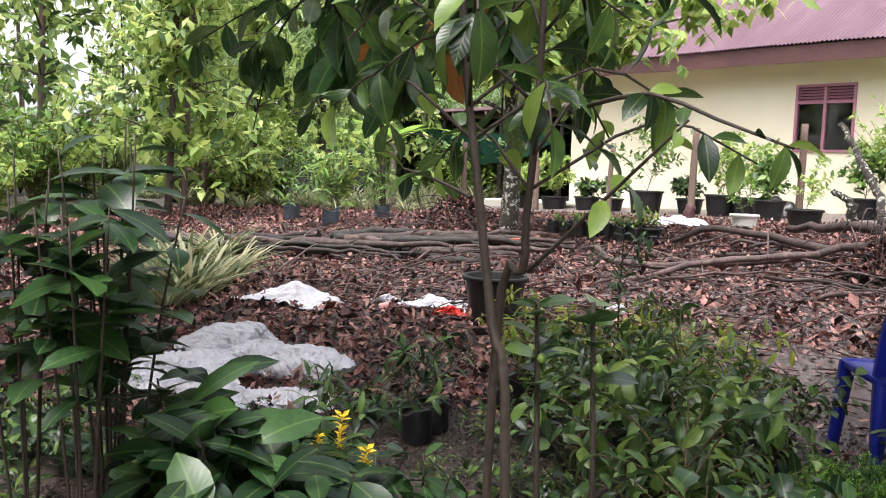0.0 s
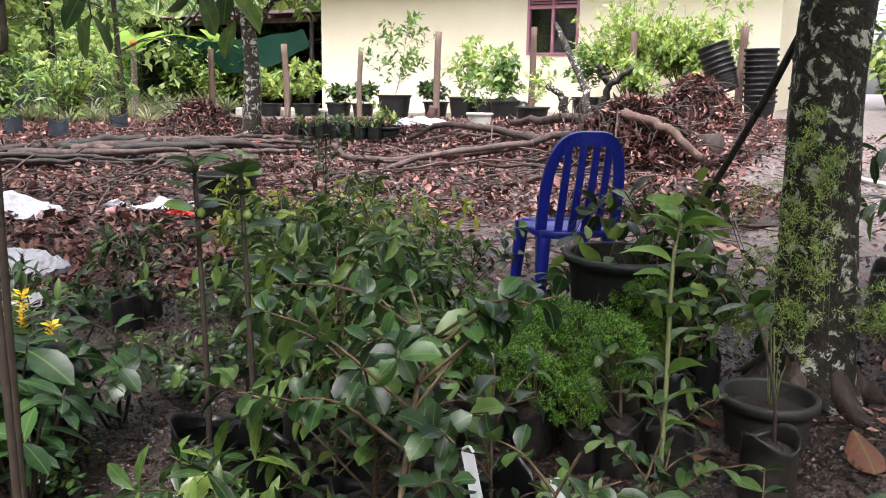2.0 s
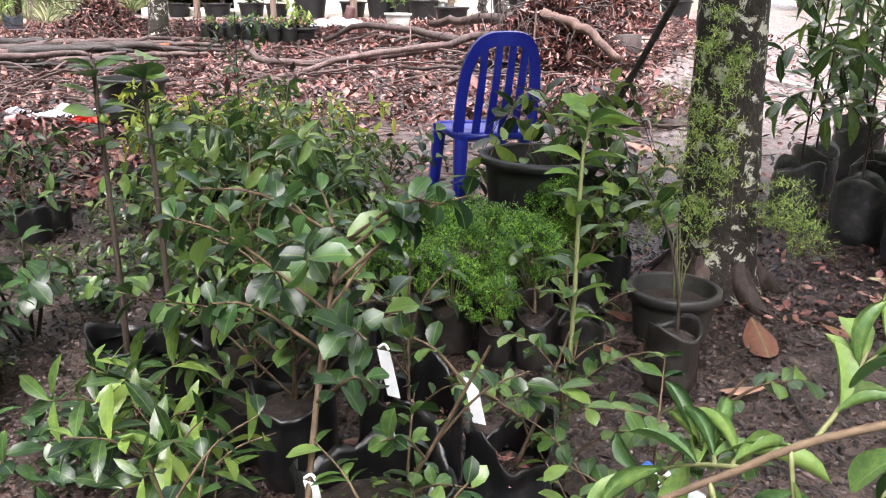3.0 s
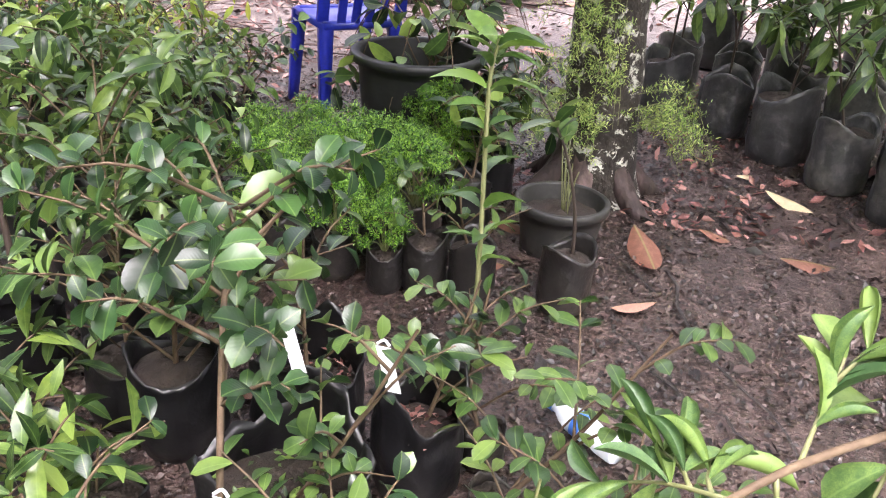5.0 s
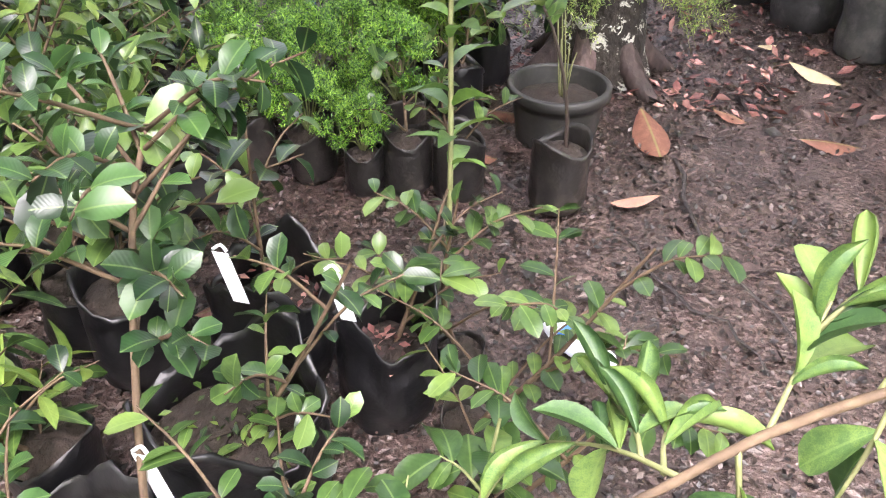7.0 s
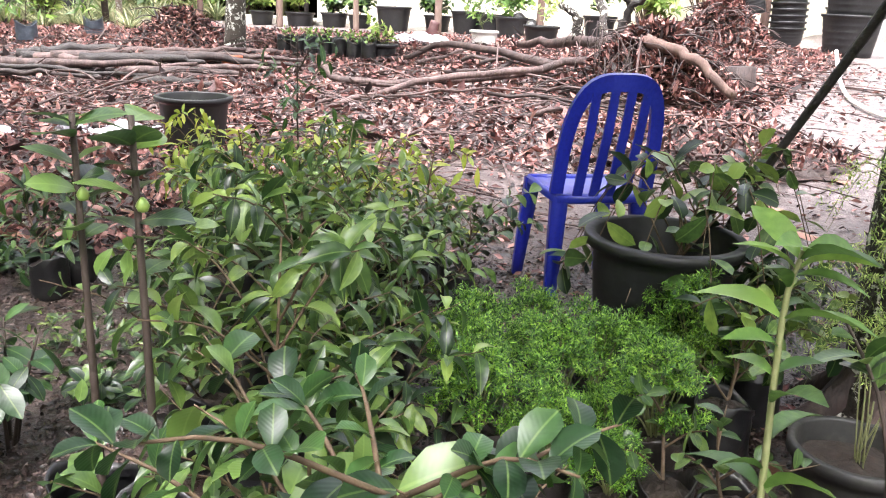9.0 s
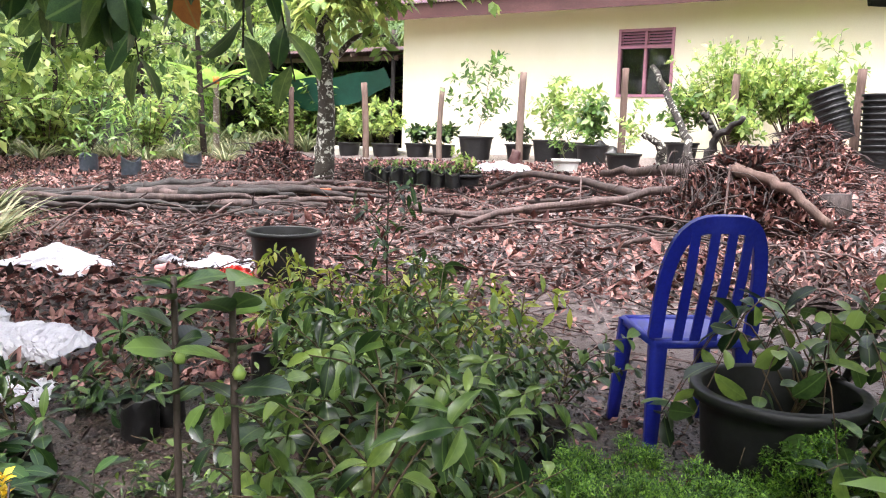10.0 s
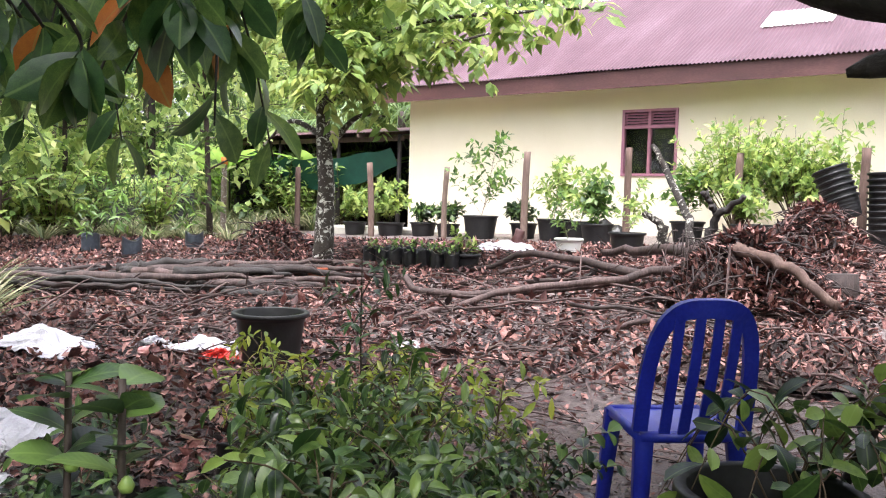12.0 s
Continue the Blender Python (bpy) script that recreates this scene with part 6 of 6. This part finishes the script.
    e = thing("small_pot", -4.9, 7.4, gz(-4.9, 7.4), "small red-brown plastic pot on the litter", "flower pot")
    part("pot", pot_mesh(0.13, 0.17), M["pot_brown"], e)
    # bottle
    b = thing("plastic_bottle", 1.5, 2.05, gz(1.5, 2.05) + 0.035, "clear plastic water bottle with a blue label lying on the soil", "bottle")
    prof = [(0.0, 0.0), (0.026, 0.002), (0.031, 0.01), (0.032, 0.05), (0.029, 0.07), (0.032, 0.09), (0.032, 0.14), (0.024, 0.17), (0.013, 0.19), (0.013, 0.205)]
    part("body", lathe(prof, 20), M["clear"], b)
    part("label_band", lathe([(0.0328, 0.1), (0.0328, 0.128)], 20), M["bottle_blue"], b)
    part("cap", lathe([(0.015, 0.2), (0.0155, 0.218), (0.012, 0.22), (0.0, 0.22)], 16), M["bottle_blue"], b)
    b.matrix_world = pose(1.66, 1.97, gz(1.6, 2) + 0.034, 0, -88, -37)
    # single fallen leaves on the soil
    lm = {}
    for key in ("dryleaf", "dryleaf_pale"):
        sh = leaf_shape(0.42, 8, -0.45, 0.1)
        lm[key] = mesh_from("fallen_leaf", sh[0], sh[1], M[key], True, sh[2])
    for x, y, s, rz, key in ((1.63, 3.12, 0.32, -72, "dryleaf"), (1.72, 2.66, 0.17, 200, "dryleaf"), (2.1, 3.06, 0.24, 12, "dryleaf"), (1.85, 3.2, 0.14, -20, "dryleaf"), (2.1, 3.62, 0.24, -30, "dryleaf_pale"), (2.0, 3.75, 0.14, 40, "dryleaf_pale"),
                             (1.15, 3.0, 0.2, 10, "dryleaf"), (1.1, 2.72, 0.2, 15, "dryleaf"), (0.62, 5.6, 0.3, -10, "dryleaf"), (0.9, 5.2, 0.25, 5, "dryleaf"), (1.0, 6.2, 0.22, 60, "dryleaf"), (0.4, 6.4, 0.26, 100, "dryleaf"), (0.75, 1.9, 0.16, 50, "dryleaf"), (1.55, 4.3, 0.18, 120, "dryleaf"), (-5.1, 5.04, 0.3, 20, "dryleaf"), (-2.0, 3.6, 0.3, 10, "dryleaf"), (-2.1, 3.05, 0.28, 30, "dryleaf"), (-5.6, 5.5, 0.3, 80, "dryleaf"), (-4.4, 6.2, 0.28, 140, "dryleaf"), (-3.4, 5.7, 0.26, 60, "dryleaf"), (-2.7, 4.3, 0.24, 200, "dryleaf")):
        lf = new("fallen_leaf", lm[key])
        lf.matrix_world = pose(x, y, gz(x, y) + 0.016 + 0.1 * s * 0.8, 5, 2, rz) @ Matrix.Scale(s * 0.8, 4)
        tagged(lf, "large curled dry brown leaf on the soil" if key == "dryleaf" else "pale dry leaf on the soil", "fallen leaf", "fallen leaves")
    # thin root twigs on the bare soil
    for pts in ([(1.75, 2.9), (1.8, 2.6), (1.95, 2.3), (2.05, 2.1)], [(1.85, 3.5), (1.95, 3.3), (2.1, 3.2)], [(1.62, 2.9), (1.68, 2.8), (1.73, 2.75)], [(1.6, 2.6), (1.72, 2.35), (1.9, 2.2), (1.98, 2.05)]):
        branch([(x, y, gz(x, y) + 0.006) for x, y in pts], 0.007, 0.003, rng, "thin dark twig lying on the soil", "bark_dark", 9).scale = (1, 1, 0.35)
    # paper cup among the litter
    c = thing("paper_cup", -3.8, 4.56, gz(-3.8, 4.56) + 0.035, "small pink and white paper cup lying on the litter", "cup")
    part("cup", lathe([(0.0, 0.0), (0.028, 0.0), (0.03, 0.004), (0.042, 0.09), (0.044, 0.092), (0.04, 0.088), (0.027, 0.006), (0.0, 0.006)], 20), M["cup"], c)
    c.matrix_world = pose(-3.8, 4.56, gz(-3.8, 4.56) + 0.04, 0, 86, 30)
    # tags
    for x, y, z in ((1.2, 1.66, 0.33), (1.04, 1.6, 0.38), (1.085, 1.27, 0.29), (0.2, 2.6, 0.2)):
        t = thing("plant_tag", x, y, z, "white plastic plant tag tied to a stem", "tag", "plant tags")
        V, F = box(-0.014, 0.014, -0.0008, 0.0008, -0.095, 0.0)
        V[:, 0] += V[:, 2] * -0.25
        part("tag", (V, F), M["tag"], t, smooth=False)
        part("tie", tube(curve([(-0.012, 0, 0.004), (0, 0.004, 0.012), (0.012, 0, 0.004)], 6), 0.003, 5), M["tag"], t)


build_sacks()


# ---- lichen-trunk tree beyond the litter ----
def build_mid_tree():
    rng = np.random.default_rng(81)
    x0, y0 = -5.83, 8.4
    t = thing("lichen_tree", x0, y0, gz(x0, y0), "small tree with white lichen on its dark trunk", "tree")
    line = curve([(0, 0, -0.1), (0.02, 0, 0.6), (0.03, 0, 1.1), (-0.03, 0, 1.6), (-0.12, 0.05, 2.6), (-0.1, 0.1, 3.6)], 18)
    part("trunk", tube(line, np.linspace(0.125, 0.06, len(line)), 14, wob=0.1, rng=rng), M["bark_white"], t)
    fr = []
    specs = [((-0.03, 0, 1.55), (-0.6, 0, 1.75), (-1.1, 0, 1.45)), ((0.0, 0, 1.35), (0.5, 0, 1.75), (0.95, 0, 1.75)), ((-0.05, 0, 1.9), (1.0, -0.2, 2.3), (2.6, -0.4, 2.45)), ((-0.1, 0, 2.3), (1.2, 0.2, 2.8), (3.4, 0.1, 2.7)),
             ((-0.1, 0, 2.5), (0.9, -0.6, 3.1), (2.4, -0.9, 3.0)), ((-0.1, 0, 2.6), (-0.9, 0.2, 3.2), (-1.9, 0.1, 3.4)), ((-0.1, 0, 3.0), (0.4, 0.8, 3.6), (1.5, 1.2, 3.9)), ((-0.1, 0, 3.2), (0.4, -0.5, 3.9), (1.6, -0.6, 4.0)), ((-0.1, 0.05, 3.4), (-0.5, -0.5, 4.1), (-1.4, -0.8, 4.3)), ((-0.1, 0, 2.1), (0.5, -0.5, 2.4), (1.4, -0.9, 2.1))]
    for sp in specs:
        l2 = curve(sp, 12)
        part("limb", tube(l2, np.linspace(0.045, 0.012, len(l2)), 8, wob=0.1, rng=rng), M["bark_white"], t)
        if sp[2][2] < 1.8:
            continue
        for q in range(85):
            c = l2[3 + q % 9] + rng.normal(scale=0.16, size=3) + (0.0, 0, 0.02)
            d = rand_dir(rng, 1, 0.5)[0] * rng.uniform(0.25, 0.5) + (0, 0, -0.08)
            fr.append(leaves_along(rng, curve([c, c + d * 0.5 + (0, 0, 0.03), c + d], 4), 12, 0.2, 0.1, two_rank=True, lift=-0.5))
    part("crown", scatter(leaf_shape(0.42, 2, 0.15, 0.3), *cat(fr)), M["leaf_shrub"], t)["kind"] = "stuff"


build_mid_tree()


# ---- woods behind and around, with unseen trees added to cut side light ----
def tree_kind(rng, h, crown, lean=0.0, leafsize=0.22, nl=60, per=24, mat="leaf_forest", low=0.35, name="forest_tree", bark="bark"):
    t = thing(name, 0, -80, 0, "tall slender light-green-crowned tree, at wood's edge or added unseen for shade", "tree", "trees of the wood")
    line = curve([(0, 0, -0.1), (lean * 0.4, 0, h * 0.5), (lean, 0, h)], 10)
    part("trunk", tube(line, np.linspace(0.085, 0.025, len(line)), 8, wob=0.1, rng=rng), M[bark], t)
    fr, limbs = [], []
    for k in range(nl):
        u = low + (1 - low) * (k + rng.uniform(0, 1)) / nl
        p = line[min(len(line) - 1, int(u * (len(line) - 1)))]
        a = k * 2.4 + rng.uniform(-0.4, 0.4)
        ln = crown * rng.uniform(0.45, 1.1) * (1.15 - 0.6 * u)
        d = np.array([np.cos(a), np.sin(a), rng.uniform(-0.1, 0.5)]) * ln
        l2 = curve([p, p + d * 0.5 + (0, 0, ln * 0.12), p + d], 6)
        if k % 2 == 0:
            limbs.append((l2, np.linspace(0.025, 0.006, len(l2))))
        for q in range(3):
            c = l2[2 + q] + rng.normal(scale=crown * 0.12, size=3)
            dd = rand_dir(rng, 1, 0.5)[0] * crown * 0.3
            fr.append(leaves_along(rng, curve([c, c + dd], 4), per // 2, leafsize, 0.0, jitter=0.6, lift=-0.4))
    part("limb", stems_mesh(limbs, 5), M[bark], t)["kind"] = "stuff"
    part("crown", scatter(LEAF_FAR, *cat(fr)), M[mat], t)["kind"] = "stuff"
    return t


def banana_kind(rng):
    t = thing("banana_plant", 0, -80, 0, "banana plant with broad light green leaves in the undergrowth", "banana plant", "banana plants")
    part("trunk", tube([(0, 0, -0.05), (0.02, 0, 0.8), (0.0, 0, 1.5)], [0.1, 0.085, 0.06], 10), M["stem_green"], t)
    lf = leaf_shape(0.26, 7, 0.2, 0.6, widest=0.4)
    for k in range(8):
        a = k * 2.4
        P, D, U = np.array([[0, 0, 1.45]]), np.array([[np.cos(a) * 0.7, np.sin(a) * 0.7, 1.0]]), np.array([[-np.cos(a), -np.sin(a), 0.8]])
        part("leaf", scatter(lf, P, D, U, np.array([rng.uniform(1.2, 1.9)])), M["banana"], t)
    return t


def palm_kind(rng, h=3.5):
    t = thing("palm", 0, -80, 0, "palm with arching feather fronds at the wood's edge", "palm", "palms")
    part("trunk", tube(curve([(0, 0, -0.1), (0.1, 0, h * 0.5), (0.15, 0, h)], 8), 0.12, 10, wob=0.08, rng=rng), M["bark"], t)
    for k in range(16):
        a = k * 2.4
        d = np.array([np.cos(a), np.sin(a), 0])
        up = 0.9 - 0.07 * k
        L = rng.uniform(2.0, 2.8)
        line = curve([(0.15, 0, h), np.array([0.15, 0, h]) + d * L * 0.5 + (0, 0, L * 0.4 * up), np.array([0.15, 0, h]) + d * L + (0, 0, L * (0.35 * up - 0.55))], 16)
        fr = part("frond", join(tube(line, np.linspace(0.02, 0.005, len(line)), 5), scatter(leaf_shape(0.08, 2, 0.3, 0.4), *leaves_along(rng, line, 60, 0.6, 0.1, spread=0.8, two_rank=True, jitter=0.15, lift=-0.6))[:2]), M["palm"], t)
    return t


def tuft_kind(rng, n, ln, mat, label):
    t = thing("grass_tuft", 0, -80, 0, label, "grass", "grass tufts")
    a = rng.uniform(0, 2 * np.pi, n)
    tilt = rng.uniform(0.15, 0.75, n)
    D = np.stack([np.cos(a) * tilt, np.sin(a) * tilt, np.full(n, 1.0)], 1)
    part("foliage", scatter(leaf_shape(0.06, 5, 0.3, 0.5, widest=0.3), np.stack([np.cos(a), np.sin(a), np.zeros(n)], 1) * rng.uniform(0, 0.1, n)[:, None], D, np.stack([-np.cos(a), -np.sin(a), np.full(n, 0.5)], 1), ln * rng.uniform(0.6, 1.2, n)), M[mat], t)["kind"] = "stuff"
    return t


def shrub_kind(rng, h, w, mat):
    t = thing("wild_shrub", 0, -80, 0, "light green wild shrub in the undergrowth", "shrub", "undergrowth shrubs")
    stems, fr = [], []
    for k in range(22):
        a = k * 2.4
        q = np.sqrt((k + 0.5) / 22)
        tip = np.array([np.cos(a) * w * q, np.sin(a) * w * q, h * rng.uniform(0.5, 1.0)])
        line = curve([(0, 0, 0), (tip[0] * 0.4, tip[1] * 0.4, tip[2] * 0.55), tip], 6)
        stems.append((line, np.linspace(0.012, 0.004, len(line))))
        fr.append(leaves_along(rng, line, 26, 0.2, 0.2, jitter=0.6))
    part("stem", stems_mesh(stems, 4), M["twig"], t)["kind"] = "stuff"
    part("foliage", scatter(LEAF_FAR, *cat(fr)), M[mat], t)["kind"] = "stuff"
    return t


def build_woods():
    rng = np.random.default_rng(91)
    trees = [tree_kind(rng, 9.0, 2.3, 0.5, low=0.15, nl=46, leafsize=0.34), tree_kind(rng, 7.5, 1.9, -0.4, mat="leaf_shrub", low=0.2, nl=40, leafsize=0.38), tree_kind(rng, 11.0, 2.5, 0.3, low=0.3, nl=46, leafsize=0.3), tree_kind(rng, 6.0, 1.7, 0.2, mat="leaf_shrub", low=0.15, nl=44), tree_kind(rng, 10.0, 2.1, -0.6, low=0.2, nl=46, leafsize=0.34, bark="post_lichen")]
    bananas, palms = [banana_kind(rng), banana_kind(rng)], [palm_kind(rng, 3.2), palm_kind(rng, 5.0)]
    shrubs = [shrub_kind(rng, 1.5, 0.8, "leaf_shrub"), shrub_kind(rng, 1.1, 0.7, "leaf_shrub"), shrub_kind(rng, 2.2, 1.0, "leaf_tree")]
    tufts = [tuft_kind(rng, 60, 0.75, "grass", "tuft of pale dry grass at the wood's edge"), tuft_kind(rng, 70, 0.5, "grass", "tuft of green and straw grass")]

    def put(kind, x, y, s=1.0):
        c = copy_thing(kind, pose(x, y, gz(x, y) - 0.02, 0, 0, rng.uniform(0, 360)) @ Matrix.Scale(s * rng.uniform(0.85, 1.15), 4))
        return c
    for k in range(70):
        x, y = rng.uniform(-38, -11.5), rng.uniform(10, 34)
        if x > -19 and y < 21.5 or (x > -13 and y < 26):
            continue
        put(trees[int(rng.integers(0, 5))], x, y)
    for k in range(26):
        put(trees[int(rng.integers(0, 5))], rng.uniform(-34, -14), rng.uniform(-6, 10))
    for k in range(24):
        a = rng.uniform(0, 2 * np.pi)
        r = rng.uniform(24, 40)
        x, y = -2 + r * np.cos(a), 8 + r * np.sin(a)
        if x > -13 and y > 4 and y < 24 and x < 4:
            continue
        put(trees[int(rng.integers(0, 5))], x, y, 1.2)
    # tree that shades the sacks: slim trunk, with an out-of-view crown added as sunblock
    x0, y0 = -3.6, 1.25
    t = thing("shade_tree", x0, y0, gz(x0, y0), "slim dark tree with an added unseen crown shading the sacks", "tree")
    part("trunk", tube(curve([(0, 0, -0.1), (0.02, 0, 1.5), (-0.03, 0.02, 3.0), (0, 0, 4.6)], 12), np.linspace(0.05, 0.03, 12), 10, wob=0.08, rng=rng), M["bark_dark"], t)
    fr = []
    for k in range(26):
        a = k * 2.4
        p = np.array([0, 0, 3.1 + 0.05 * k])
        d = np.array([np.cos(a) * 1.2 + 0.3, np.sin(a) * 1.2 + 0.5, 0.2]) * rng.uniform(0.9, 2.2)
        l2 = curve([p, p + d * 0.5 + (0, 0, 0.25), p + d], 8)
        part("limb", tube(l2, np.linspace(0.03, 0.008, len(l2)), 6), M["bark_dark"], t)
        for q in range(22):
            c = l2[2 + q % 6] + rng.normal(scale=(0.3, 0.3, 0.1), size=3)
            fr.append(leaves_along(rng, curve([c, c + rand_dir(rng, 1, 0.5)[0] * 0.45], 4), 9, 0.24, 0.0))
    part("crown", scatter(LEAF_FAR, *cat(fr)), M["leaf_dark"], t)["kind"] = "stuff"
    # unseen trees close around the path, added to block low skylight
    for x, y in ((3.6, -2.6), (1.0, -4.0), (-2.2, -4.2), (5.2, 0.4), (5.6, 3.4), (4.6, 6.8), (-5.5, -3.4), (6.2, -1.5), (3.0, -5.5), (-0.6, -6.5), (7.0, 5.5), (-8.5, -2.0)):
        put(trees[3], x, y, 1.0)
    # wider unseen ring behind the path, added to darken the bed
    for k in range(46):
        a = rng.uniform(3.3, 7.0)
        r = rng.uniform(6.5, 17)
        put(trees[int(rng.integers(0, 5))], 1.5 + r * np.cos(a), 0.5 + r * np.sin(a))
    for x, y in ((4.5, 17.5), (7, 19), (3.2, 21), (6, 15), (9, 13), (5.5, 22), (2, 24)):
        put(trees[int(rng.integers(0, 5))], x, y)
    for x, y in ((-11.9, 6.9), (-12.15, 6.75), (-14.2, 8.5), (-15.5, 10.5), (-17.5, 9.5), (-13.4, 12.6)):
        put(trees[int(rng.integers(0, 2)) + 0], x, y, 0.85)
    for x, y in ((-14.2, 16.5), (-16.5, 15.5), (-15.2, 17.4), (-18.5, 16.5), (-13.2, 17.8), (-20, 18)):
        put(bananas[int(rng.integers(0, 2))], x, y)
    for x, y in ((-17.0, 18.5), (-20.5, 16.0), (-22, 20), (-15.5, 21.5), (-24, 15)):
        put(palms[int(rng.integers(0, 2))], x, y)
    for k in range(170):
        x, y = rng.uniform(-32, -11.2), rng.uniform(16.0, 24)
        if x > -13.2:
            continue
        put(shrubs[int(rng.integers(0, 3))], x, y, 0.9 + 0.06 * max(0, y - 14))
    for k in range(70):
        x, y = rng.uniform(-26, -9.5), rng.uniform(1.5, 11.5)
        if x > -12.5 and y > 5:
            continue
        put(shrubs[int(rng.integers(0, 3))], x, y, 1.1)
        put(tufts[int(rng.integers(0, 2))], x + 0.8, y - 0.6, 0.8)
    for x, y in ((1.4, 17), (2.5, 16), (3.5, 15.2), (4.5, 14), (2.2, 18.5), (1.0, 18.4), (5.5, 12.5)):
        put(shrubs[int(rng.integers(0, 3))], x, y)
    for k in range(260):
        x, y = rng.uniform(-26, -9.0), rng.uniform(10.2, 16.5)
        if x > -13.2 and y > 11.5:
            continue
        put(tufts[int(rng.integers(0, 2))], x, y, 0.55 + 0.06 * max(0, y - 11))
    for x, y in ((-5.2, 3.6), (-5.5, 3.9), (-5.9, 4.4), (-5.0, 3.3), (-6.4, 4.2), (-6.1, 3.6), (-7.2, 5.0)):
        put(tufts[1], x, y, 1.1)
    # black shade cloth at the wood's edge
    u, v = np.meshgrid(np.linspace(0, 1, 30), np.linspace(0, 1, 6))
    X, Y = -24 + 7.5 * u, 13.2 + 1.2 * u + 0.1 * np.sin(u * 20)
    Z = ground_z(X, Y) - 0.05 + (1.55 + 0.08 * np.sin(u * 30)) * v
    i = np.arange(X.size).reshape(X.shape)
    F = np.stack([i[:-1, :-1], i[:-1, 1:], i[1:, 1:], i[1:, :-1]], -1).reshape(-1, 4)
    V = np.stack([X, Y, Z], -1).reshape(-1, 3)
    net = part("shade_cloth", join((V, F), (V + (0, 0.01, 0), F[:, ::-1])), M["net_black"])
    tagged(net, "black shade cloth fence at the wood's edge", "shade cloth")
    for k in (*trees, *bananas, *palms, *shrubs, *tufts):
        for o in (*k.children_recursive, k):
            bpy.data.objects.remove(o)


build_woods()
